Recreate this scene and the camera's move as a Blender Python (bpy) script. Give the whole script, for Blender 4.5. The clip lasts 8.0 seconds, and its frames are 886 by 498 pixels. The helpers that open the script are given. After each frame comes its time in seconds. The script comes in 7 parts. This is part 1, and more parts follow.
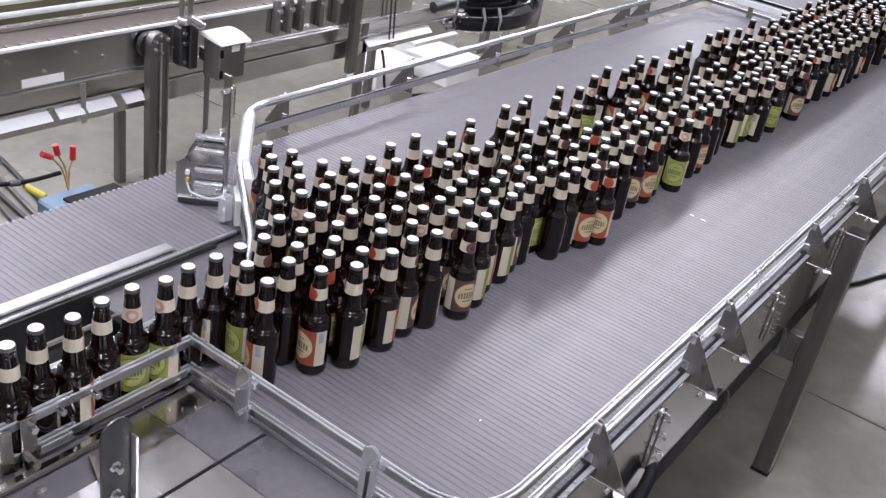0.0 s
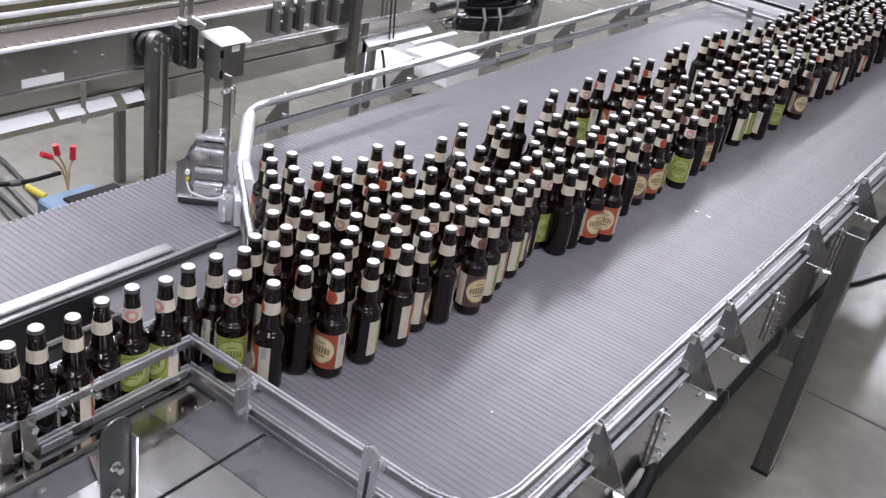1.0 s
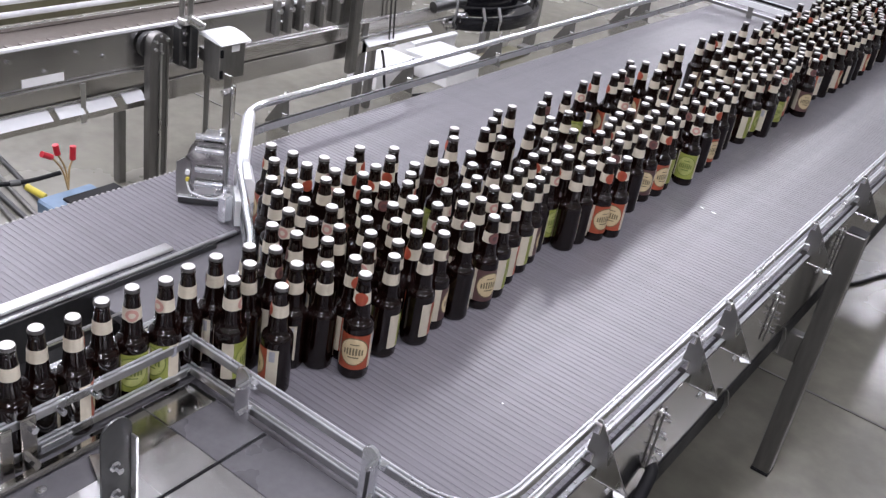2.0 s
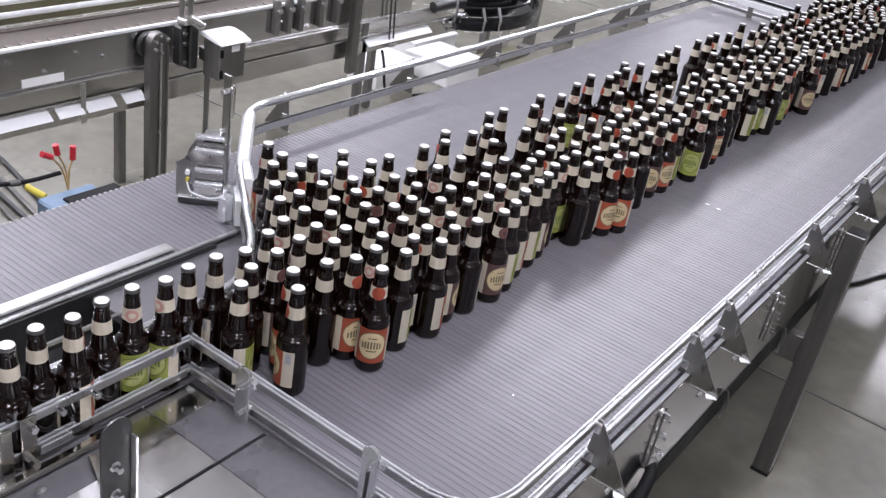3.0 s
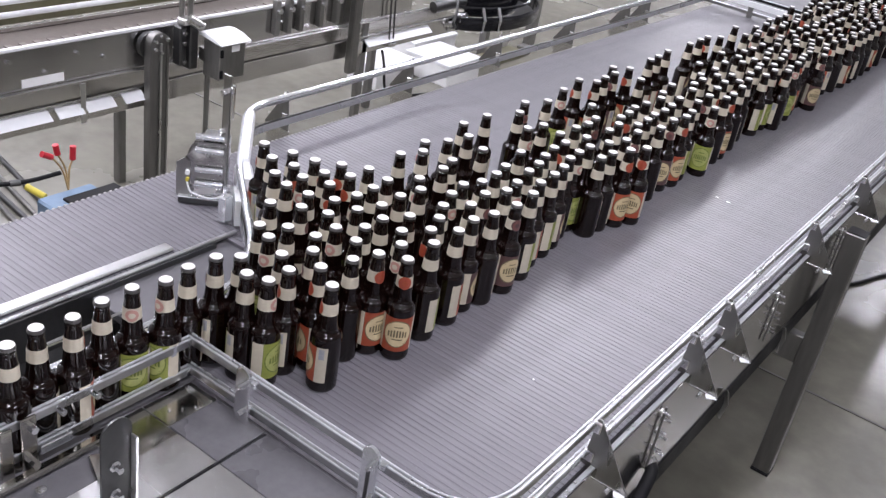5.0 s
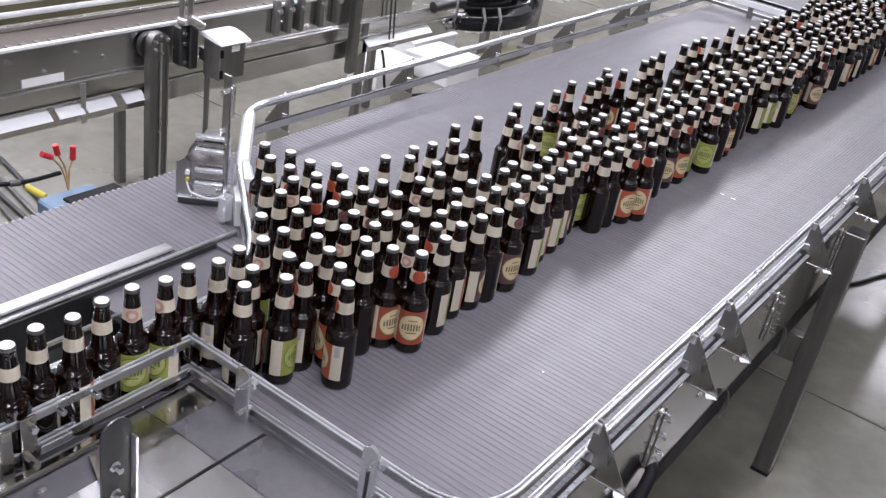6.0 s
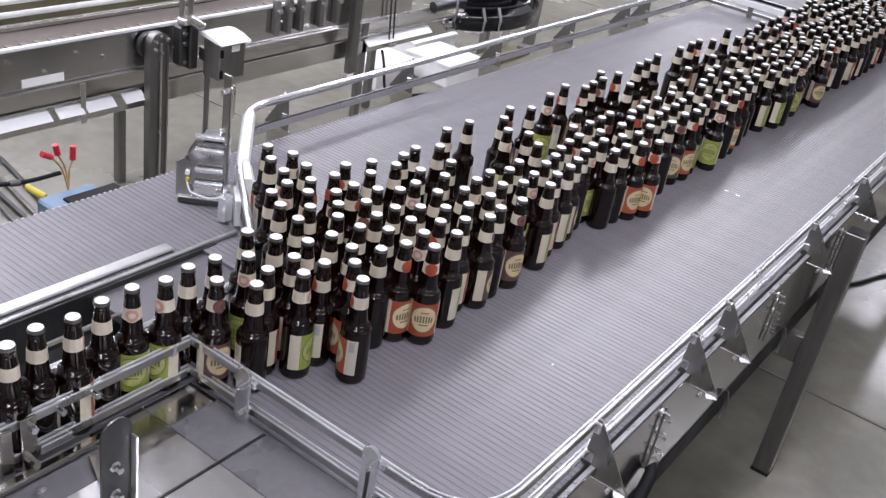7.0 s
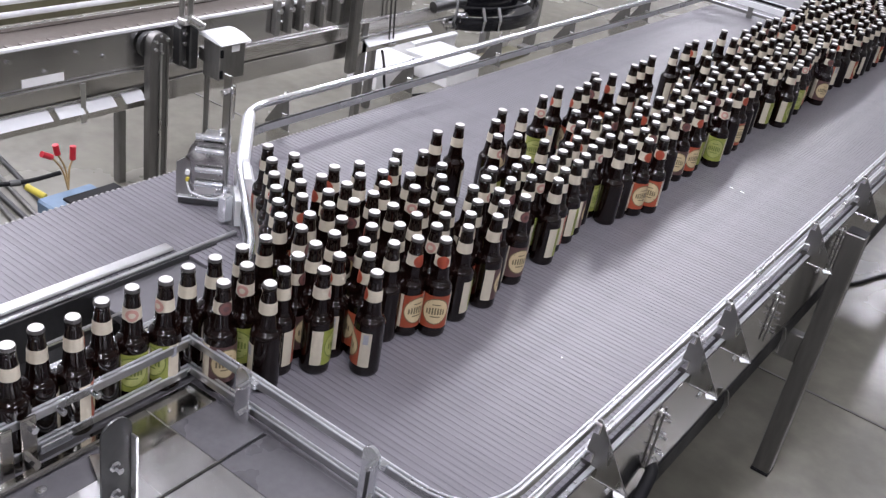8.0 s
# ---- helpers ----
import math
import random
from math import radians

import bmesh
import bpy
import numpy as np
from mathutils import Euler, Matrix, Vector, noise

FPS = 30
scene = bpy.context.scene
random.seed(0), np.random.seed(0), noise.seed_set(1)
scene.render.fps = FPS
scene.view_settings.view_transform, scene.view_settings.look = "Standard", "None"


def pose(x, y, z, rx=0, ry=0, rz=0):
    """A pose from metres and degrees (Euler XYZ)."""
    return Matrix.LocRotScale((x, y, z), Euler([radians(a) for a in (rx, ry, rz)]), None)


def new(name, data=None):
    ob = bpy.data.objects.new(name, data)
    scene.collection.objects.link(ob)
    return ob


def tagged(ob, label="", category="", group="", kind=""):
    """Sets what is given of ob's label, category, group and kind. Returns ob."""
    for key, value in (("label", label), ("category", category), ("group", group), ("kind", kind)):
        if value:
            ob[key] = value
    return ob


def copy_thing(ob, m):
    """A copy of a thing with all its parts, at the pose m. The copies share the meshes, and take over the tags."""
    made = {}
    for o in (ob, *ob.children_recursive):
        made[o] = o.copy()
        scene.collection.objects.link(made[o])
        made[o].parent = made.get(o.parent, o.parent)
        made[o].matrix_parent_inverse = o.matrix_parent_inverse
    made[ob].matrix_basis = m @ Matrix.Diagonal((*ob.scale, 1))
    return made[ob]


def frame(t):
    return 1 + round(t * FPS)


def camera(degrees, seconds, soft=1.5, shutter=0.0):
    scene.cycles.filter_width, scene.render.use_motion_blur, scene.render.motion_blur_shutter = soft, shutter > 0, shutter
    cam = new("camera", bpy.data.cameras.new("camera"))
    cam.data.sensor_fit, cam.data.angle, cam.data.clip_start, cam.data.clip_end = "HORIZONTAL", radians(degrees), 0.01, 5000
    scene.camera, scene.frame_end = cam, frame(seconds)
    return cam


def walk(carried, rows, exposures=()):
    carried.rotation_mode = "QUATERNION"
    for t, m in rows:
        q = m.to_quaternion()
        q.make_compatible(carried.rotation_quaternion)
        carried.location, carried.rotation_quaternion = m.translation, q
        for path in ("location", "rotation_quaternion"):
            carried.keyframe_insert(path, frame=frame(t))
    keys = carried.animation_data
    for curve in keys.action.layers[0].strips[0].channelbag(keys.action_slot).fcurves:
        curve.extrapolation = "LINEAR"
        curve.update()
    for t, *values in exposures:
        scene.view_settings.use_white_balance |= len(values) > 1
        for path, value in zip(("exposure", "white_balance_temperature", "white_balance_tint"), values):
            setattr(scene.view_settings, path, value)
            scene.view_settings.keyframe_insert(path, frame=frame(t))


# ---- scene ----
cam = camera(48.722, 8.0, soft=1.35)
STILL = pose(0, 0, 2.12694, 60.9555, -8.9544, 36.9342)
walk(cam, [(0, STILL), (8, STILL)])

# ---- world and exposure ----
BELT = 0.95
world = bpy.data.worlds.new("hall_air")
scene.world = world
world.use_nodes = True
world.node_tree.nodes["Background"].inputs["Color"].default_value = (0.8, 0.84, 0.95, 1)
world.node_tree.nodes["Background"].inputs["Strength"].default_value = 0.005
scene.view_settings.exposure = 0.0


# ---- helpers for building ----
def mesh_of(bm, mat, smooth=False):
    me = bpy.data.meshes.new("m")
    bmesh.ops.recalc_face_normals(bm, faces=bm.faces)
    bm.to_mesh(me)
    bm.free()
    if mat:
        me.materials.append(mat)
    if smooth:
        me.polygons.foreach_set("use_smooth", [True] * len(me.polygons))
        me.set_sharp_from_angle(angle=radians(40))
    return me


def base(ob):
    p = Vector((0, 0, 0))
    while ob:
        p += ob.location
        ob = ob.parent
    return p


def part(name, bm, mat, parent=None, label="", smooth=False, at=(0, 0, 0)):
    """One mesh object from a bmesh in place coordinates, under a thing or part."""
    me = mesh_of(bm, mat, smooth)
    me.name = name
    ob = new(name, me)
    if parent:
        ob.parent = parent
    me.transform(Matrix.Translation(-(base(parent) + Vector(at))))
    ob.location = at
    return tagged(ob, label)


def thing(name, at, label, category, group="", kind=""):
    ob = new(name)
    ob.empty_display_size = 0.05
    ob.location = at
    return tagged(ob, label, category, group, kind)


def box(x0, x1, y0, y1, z0, z1, bevel=0.002, bm=None):
    """A box with softened edges; z from the floor."""
    b = bmesh.new()
    v = [b.verts.new((x, y, z)) for x in (x0, x1) for y in (y0, y1) for z in (z0, z1)]
    for f in ((0, 1, 3, 2), (4, 6, 7, 5), (0, 4, 5, 1), (2, 3, 7, 6), (0, 2, 6, 4), (1, 5, 7, 3)):
        b.faces.new([v[i] for i in f])
    if bevel:
        bmesh.ops.bevel(b, geom=b.edges[:], offset=bevel, segments=1, affect="EDGES")
    return into(bm, b)


def into(bm, b):
    if bm is None:
        return b
    me = bpy.data.meshes.new("t")
    b.to_mesh(me)
    b.free()
    bm.from_mesh(me)
    bpy.data.meshes.remove(me)
    return bm


def prism(points, a, b, axis="y", bm=None, bevel=0.0):
    """An outline of (u, w) pushed from a to b along an axis: y -> (u, ., w), x -> (., u, w), z -> (u, w, .)."""
    m = bm if bm is not None and not bevel else bmesh.new()

    def co(p, d):
        return {"y": (p[0], d, p[1]), "x": (d, p[0], p[1]), "z": (p[0], p[1], d)}[axis]
    va = [m.verts.new(co(p, a)) for p in points]
    vb = [m.verts.new(co(p, b)) for p in points]
    n = len(points)
    m.faces.new(va)
    m.faces.new(vb[::-1])
    for i in range(n):
        m.faces.new((va[i], vb[i], vb[(i + 1) % n], va[(i + 1) % n]))
    if bevel:
        bmesh.ops.bevel(m, geom=m.edges[:], offset=bevel, segments=1, affect="EDGES")
        return into(bm, m)
    return m


def sweep(path, outline, bm=None, closed=False):
    """An outline (side, up) carried along a path of points; side is to the right of the way."""
    m = bm or bmesh.new()
    rings = []
    pts = [Vector(p) for p in path]
    for i, p in enumerate(pts):
        d = (pts[min(i + 1, len(pts) - 1)] - pts[max(i - 1, 0)]).normalized()
        side = d.cross(Vector((0, 0, 1)))
        side = side.normalized() if side.length > 1e-4 else Vector((1, 0, 0))
        up = side.cross(d)
        rings.append([m.verts.new(p + side * u + up * w) for u, w in outline])
    n = len(outline)
    for a, b in zip(rings, rings[1:]):
        for k in range(n):
            m.faces.new((a[k], a[(k + 1) % n], b[(k + 1) % n], b[k]))
    m.faces.new(rings[0])
    m.faces.new(rings[-1][::-1])
    return m


def ring(r, n=10):
    return [(r * math.cos(2 * math.pi * k / n), r * math.sin(2 * math.pi * k / n)) for k in range(n)]


def rod(a, b, r, n=12, bm=None):
    return sweep([a, b], ring(r, n), bm)


def lathe(profile, n=24, bm=None, at=(0, 0, 0), a0=0.0, a1=360.0, wave=0):
    m = bm or bmesh.new()
    full = a1 - a0 >= 359.9
    count = n if full else n + 1
    cols = []
    for k in range(count):
        a = radians(a0 + (a1 - a0) * k / n)
        cols.append([m.verts.new((at[0] + (r + (wave if j < 2 and k % 2 else 0)) * math.sin(a), at[1] - (r + (wave if j < 2 and k % 2 else 0)) * math.cos(a), at[2] + z)) if r > 0 else None for j, (r, z) in enumerate(profile)])
    tips = {j: m.verts.new((at[0], at[1], at[2] + z)) for j, (r, z) in enumerate(profile) if r == 0}
    for k in range(n):
        a, b = cols[k], cols[(k + 1) % count]
        for j in range(len(profile) - 1):
            q = [a[j] or tips[j], b[j] or tips[j], b[j + 1] or tips.get(j + 1), a[j + 1] or tips.get(j + 1)]
            f = []
            for v in q:
                if v not in f:
                    f.append(v)
            if len(f) > 2:
                m.faces.new(f)
    return m


def bend(points, radius, steps=6):
    """A path with its corners rounded."""
    out = [Vector(points[0])]
    for a, b, c in zip(points, points[1:], points[2:]):
        a, b, c = Vector(a), Vector(b), Vector(c)
        r = min(radius, (a - b).length * 0.45, (c - b).length * 0.45)
        p, q = b + (a - b).normalized() * r, b + (c - b).normalized() * r
        for k in range(steps + 1):
            t = k / steps
            out.append(p * (1 - t) ** 2 + b * 2 * t * (1 - t) + q * t * t)
    out.append(Vector(points[-1]))
    return out


# ---- materials ----
def material(name, colour, rough=0.5, metal=0.0, grain=40.0, vary=0.12, bump=0.05, rough_vary=0.1, stretch=(1, 1, 1), coat=0.0, random_tint=0.0, stains=0.0, trans=0.0, spec=0.5):
    m = bpy.data.materials.new(name)
    m.use_nodes = True
    t = m.node_tree
    p = t.nodes["Principled BSDF"]
    L = t.links.new
    co = t.nodes.new("ShaderNodeTexCoord")
    mp = t.nodes.new("ShaderNodeMapping")
    mp.inputs["Scale"].default_value = stretch
    L(co.outputs["Object"], mp.inputs["Vector"])
    fine = t.nodes.new("ShaderNodeTexNoise")
    fine.inputs["Scale"].default_value = grain
    fine.inputs["Detail"].default_value = 4
    L(mp.outputs["Vector"], fine.inputs["Vector"])
    wide = t.nodes.new("ShaderNodeTexNoise")
    wide.inputs["Scale"].default_value = max(grain / 14, 0.7)
    wide.inputs["Detail"].default_value = 5
    L(mp.outputs["Vector"], wide.inputs["Vector"])
    add = t.nodes.new("ShaderNodeMath")
    add.operation = "ADD"
    L(fine.outputs["Fac"], add.inputs[0])
    L(wide.outputs["Fac"], add.inputs[1])
    val = t.nodes.new("ShaderNodeMapRange")
    val.inputs["From Min"].default_value, val.inputs["From Max"].default_value = 0.6, 1.4
    val.inputs["To Min"].default_value, val.inputs["To Max"].default_value = 1 - vary, 1 + vary
    L(add.outputs[0], val.inputs["Value"])
    hsv = t.nodes.new("ShaderNodeHueSaturation")
    hsv.inputs["Color"].default_value = (*colour, 1)
    last = val.outputs[0]
    if random_tint:
        info = t.nodes.new("ShaderNodeObjectInfo")
        rr = t.nodes.new("ShaderNodeMapRange")
        rr.inputs["To Min"].default_value, rr.inputs["To Max"].default_value = 1 - random_tint, 1 + random_tint
        L(info.outputs["Random"], rr.inputs["Value"])
        mul = t.nodes.new("ShaderNodeMath")
        mul.operation = "MULTIPLY"
        L(last, mul.inputs[0])
        L(rr.outputs[0], mul.inputs[1])
        last = mul.outputs[0]
    if stains:
        big = t.nodes.new("ShaderNodeTexNoise")
        big.inputs["Scale"].default_value = 1.3
        big.inputs["Detail"].default_value = 6
        big.inputs["Roughness"].default_value = 0.65
        L(co.outputs["Object"], big.inputs["Vector"])
        sr = t.nodes.new("ShaderNodeMapRange")
        sr.interpolation_type = "SMOOTHERSTEP"
        sr.inputs["From Min"].default_value, sr.inputs["From Max"].default_value = 0.25, 0.75
        sr.inputs["To Min"].default_value, sr.inputs["To Max"].default_value = 1 - stains, 1 + stains * 0.4
        L(big.outputs["Fac"], sr.inputs["Value"])
        mul = t.nodes.new("ShaderNodeMath")
        mul.operation = "MULTIPLY"
        L(last, mul.inputs[0])
        L(sr.outputs[0], mul.inputs[1])
        last = mul.outputs[0]
    L(last, hsv.inputs["Value"])
    L(hsv.outputs["Color"], p.inputs["Base Color"])
    rg = t.nodes.new("ShaderNodeMapRange")
    rg.inputs["From Min"].default_value, rg.inputs["From Max"].default_value = 0.3, 0.7
    rg.inputs["To Min"].default_value, rg.inputs["To Max"].default_value = max(rough - rough_vary, 0.02), min(rough + rough_vary, 1)
    L(wide.outputs["Fac"], rg.inputs["Value"])
    L(rg.outputs[0], p.inputs["Roughness"])
    p.inputs["Metallic"].default_value = metal
    p.inputs["Coat Weight"].default_value = coat
    p.inputs["Coat Roughness"].default_value = 0.02
    p.inputs["Specular IOR Level"].default_value = spec
    p.inputs["Transmission Weight"].default_value = trans
    if bump:
        b = t.nodes.new("ShaderNodeBump")
        b.inputs["Strength"].default_value = bump
        b.inputs["Distance"].default_value = 0.002
        L(fine.outputs["Fac"], b.inputs["Height"])
        L(b.outputs["Normal"], p.inputs["Normal"])
    return m


STEEL = material("brushed_steel", (0.66, 0.655, 0.64), 0.30, 1.0, 60, 0.10, 0.05, 0.1, (1, 0.08, 1))
PANEL = material("steel_panel", (0.66, 0.65, 0.64), 0.22, 1.0, 50, 0.12, 0.03, 0.08, (1, 0.15, 1))
POLISH = material("polished_steel", (0.84, 0.84, 0.85), 0.18, 1.0, 80, 0.06, 0.02, 0.05)
# dark parts, and stainless whose dim reflections are put in the colour
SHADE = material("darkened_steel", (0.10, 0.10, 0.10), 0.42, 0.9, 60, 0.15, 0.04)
TUBE = material("scuffed_tube_steel", (0.20, 0.195, 0.185), 0.42, 0.9, 40, 0.28, 0.05, 0.12, (1, 1, 0.15))
RAIL = material("rail_steel", (0.47, 0.47, 0.475), 0.30, 1.0, 60, 0.10, 0.03, 0.08)
PLATE = material("plate_steel", (0.74, 0.74, 0.745), 0.27, 1.0, 50, 0.08, 0.02, 0.06, (0.1, 1, 1), stains=0.12)
SIDEPANEL = material("polished_side_steel", (0.37, 0.36, 0.35), 0.13, 1.0, 40, 0.06, 0.01, 0.04, (1, 0.1, 1))
MIRROR = material("dark_mirror_steel", (0.52, 0.50, 0.46), 0.17, 1.0, 40, 0.1, 0.01, 0.04, (1, 0.2, 1))
GUSSET = material("dark_brushed_steel", (0.34, 0.335, 0.32), 0.30, 1.0, 60, 0.12, 0.04, 0.1, (1, 1, 0.1))
DULL = material("dull_steel", (0.26, 0.255, 0.245), 0.45, 1.0, 70, 0.18, 0.06, 0.12, (1, 1, 0.2))
ROD = material("rail_cap", (0.82, 0.84, 0.86), 0.16, 0.85, 60, 0.05, 0.02, 0.05)
EDGE = material("satin_edge_steel", (0.72, 0.73, 0.75), 0.30, 0.75, 60, 0.06, 0.03, 0.08)
PLASTIC = material("belt_plastic", (0.130, 0.124, 0.139), 0.40, 0.0, 110, 0.28, 0.12, 0.06, (0.12, 1.6, 1), random_tint=0.07, stains=0.10, spec=0.78)
SMOOTH = material("smooth_grey_plastic", (0.10, 0.097, 0.104), 0.30, 0.0, 70, 0.25, 0.06, 0.12, stains=0.2)
BED = material("wear_bed_and_opening_dark", (0.09, 0.087, 0.094), 0.4, 0.0, 60, 0.15, 0.05)
BELTEDGE = material("belt_edge_plastic", (0.34, 0.335, 0.32), 0.4, 0.0, 90, 0.1, 0.1)
GLASS = material("brown_glass", (0.0045, 0.0016, 0.0012), 0.06, 0.0, 30, 0.1, 0.0, 0.02, trans=0.08, coat=0.05, spec=0.4)
CAP = material("cap_enamel", (0.14, 0.135, 0.13), 0.30, 0.6, 160, 0.10, 0.06, 0.08, random_tint=0.1)
CAPMARK = material("cap_mark", (0.66, 0.635, 0.61), 0.34, 0.0, 420, 0.4, 0.0)
PAPER = material("cream_paper", (0.52, 0.47, 0.37), 0.5, 0.0, 120, 0.07, 0.03, 0.08, random_tint=0.06)
EMBLEM = material("warm_cream_paper", (0.58, 0.47, 0.28), 0.5, 0.0, 120, 0.08, 0.03, 0.08, random_tint=0.06)
ORANGE = material("orange_paper", (0.32, 0.062, 0.026), 0.45, 0.0, 120, 0.10, 0.03, 0.08, random_tint=0.1)
GREEN = material("green_paper", (0.245, 0.275, 0.055), 0.45, 0.0, 120, 0.10, 0.03, 0.08, random_tint=0.1)
PALEGREEN = material("pale_green_paper", (0.36, 0.38, 0.13), 0.45, 0.0, 160, 0.2, 0.03, 0.08, random_tint=0.1)
DARKGREEN = material("dark_green_ink", (0.13, 0.17, 0.03), 0.45, 0.0, 160, 0.2, 0.03)
DEEPORANGE = material("deep_orange_ink", (0.30, 0.055, 0.030), 0.45, 0.0, 120, 0.1, 0.03, 0.08, random_tint=0.1)
DUSKY = material("dusky_red_ink", (0.15, 0.062, 0.055), 0.45, 0.0, 120, 0.12, 0.03)
MAROON = material("maroon_paper", (0.085, 0.042, 0.040), 0.45, 0.0, 120, 0.12, 0.03, 0.08, random_tint=0.12)
CODE = material("barcode_ink", (0.30, 0.305, 0.33), 0.5, 0.0, 300, 0.25, 0.0)
INK = material("dark_ink", (0.16, 0.13, 0.07), 0.5, 0.0, 200, 0.2, 0.0)
PINK = material("faded_red_ink", (0.42, 0.22, 0.19), 0.5, 0.0, 200, 0.15, 0.0)
BLACK = material("black_rubber", (0.006, 0.006, 0.007), 0.6, 0.0, 60, 0.25, 0.08, 0.12, spec=0.2)
GLOSSBLACK = material("glossy_black_plastic", (0.010, 0.010, 0.012), 0.13, 0.0, 40, 0.2, 0.03, 0.05)
CONCRETE = material("polished_concrete", (0.190, 0.182, 0.150), 0.24, 0.0, 11, 0.16, 0.04, 0.10, stains=0.24, spec=0.7)
JOINT = material("joint_filler", (0.13, 0.125, 0.115), 0.7, 0.0, 40, 0.2, 0.05)
WALLPAINT = material("hall_wall_paint", (0.46, 0.46, 0.47), 0.6, 0.0, 5, 0.06, 0.03)
CEILPAINT = material("hall_ceiling_paint", (0.80, 0.80, 0.81), 0.7, 0.0, 5, 0.06, 0.03)
CARD = material("white_carton", (0.80, 0.80, 0.79), 0.55, 0.0, 30, 0.05, 0.04)
YELLOW = material("yellow_plastic", (0.55, 0.46, 0.07), 0.45, 0.0, 60, 0.1, 0.04)
REDPL = material("red_plastic", (0.45, 0.022, 0.035), 0.35, 0.0, 60, 0.12, 0.03)
BLUEPL = material("blue_grey_plastic", (0.12, 0.19, 0.28), 0.4, 0.0, 60, 0.12, 0.03)
COPPER = material("tan_wire", (0.32, 0.22, 0.10), 0.5, 0.0, 90, 0.2, 0.03)
# white plastic, also painted where steel shows glare
WHITEPL_GLARE = material("white_plastic_and_glare", (0.80, 0.81, 0.82), 0.35, 0.0, 50, 0.05, 0.02)
BROWNBELT = material("worn_chain", (0.115, 0.098, 0.085), 0.45, 0.2, 50, 0.2, 0.08)
LINK = material("chain_link_plastic", (0.15, 0.132, 0.115), 0.4, 0.0, 60, 0.15, 0.05)
OLIVE = material("olive_steel", (0.17, 0.16, 0.10), 0.5, 0.3, 50, 0.2, 0.05)


def lamp_material():
    m = bpy.data.materials.new("lamp_glow")
    m.use_nodes = True
    p = m.node_tree.nodes["Principled BSDF"]
    p.inputs["Emission Color"].default_value = (0.94, 0.93, 1.0, 1)
    p.inputs["Emission Strength"].default_value = 14.0
    return m


GLOW = lamp_material()


def worn_along(m, scale, depth):
    """Lengthwise wear on a belt: stripes of more and less polish, the same on every row."""
    t = m.node_tree
    p = t.nodes["Principled BSDF"]
    co = t.nodes.new("ShaderNodeTexCoord")
    mp = t.nodes.new("ShaderNodeMapping")
    mp.inputs["Scale"].default_value = (scale, 0.2, 0.2)
    t.links.new(co.outputs["Object"], mp.inputs["Vector"])
    n = t.nodes.new("ShaderNodeTexNoise")
    n.inputs["Scale"].default_value = 1.0
    n.inputs["Detail"].default_value = 3
    t.links.new(mp.outputs["Vector"], n.inputs["Vector"])
    r = t.nodes.new("ShaderNodeMapRange")
    r.inputs["From Min"].default_value, r.inputs["From Max"].default_value = 0.3, 0.7
    r.inputs["To Min"].default_value, r.inputs["To Max"].default_value = -depth, depth
    t.links.new(n.outputs["Fac"], r.inputs["Value"])
    old = p.inputs["Roughness"].links[0].from_socket
    add = t.nodes.new("ShaderNodeMath")
    add.operation = "ADD"
    t.links.new(old, add.inputs[0])
    t.links.new(r.outputs[0], add.inputs[1])
    t.links.new(add.outputs[0], p.inputs["Roughness"])


worn_along(PLASTIC, 22.0, 0.06)

# ---- hall ----
X0, X1, Y0, Y1, TOP = -10.0, 7.0, -7.0, 17.0, 5.2
part("floor", box(X0 - 0.2, X1 + 0.2, Y0 - 0.2, Y1 + 0.2, -0.2, 0.0, 0), CONCRETE)["kind"] = "structure"
tagged(bpy.data.objects["floor"], "grey-beige polished concrete floor with faint stains", "floor")
for name, b in (("wall_north", (X0 - 0.2, X1 + 0.2, Y1, Y1 + 0.2)), ("wall_south", (X0 - 0.2, X1 + 0.2, Y0 - 0.2, Y0)), ("wall_west", (X0 - 0.2, X0, Y0, Y1)), ("wall_east", (X1, X1 + 0.2, Y0, Y1))):
    tagged(part(name, box(*b, 0.0, TOP, 0), WALLPAINT), "pale painted hall wall", "wall", kind="structure")
tagged(part("ceiling", box(X0 - 0.2, X1 + 0.2, Y0 - 0.2, Y1 + 0.2, TOP, TOP + 0.2, 0), CEILPAINT), "pale painted hall ceiling", "ceiling", kind="structure")
for y in (-0.9, 3.58, 8.06, 12.5):
    tagged(part("floor_joint", box(X0, X1, y - 0.006, y + 0.006, -0.01, 0.004, 0), JOINT), "dark sawn joint in the concrete floor", "floor joint", "floor joints", "structure")
for x in (-6.1, -2.75, 1.6):
    tagged(part("floor_joint", box(x - 0.006, x + 0.006, Y0, Y1, -0.01, 0.004, 0), JOINT), "dark sawn joint in the concrete floor", "floor joint", "floor joints", "structure")


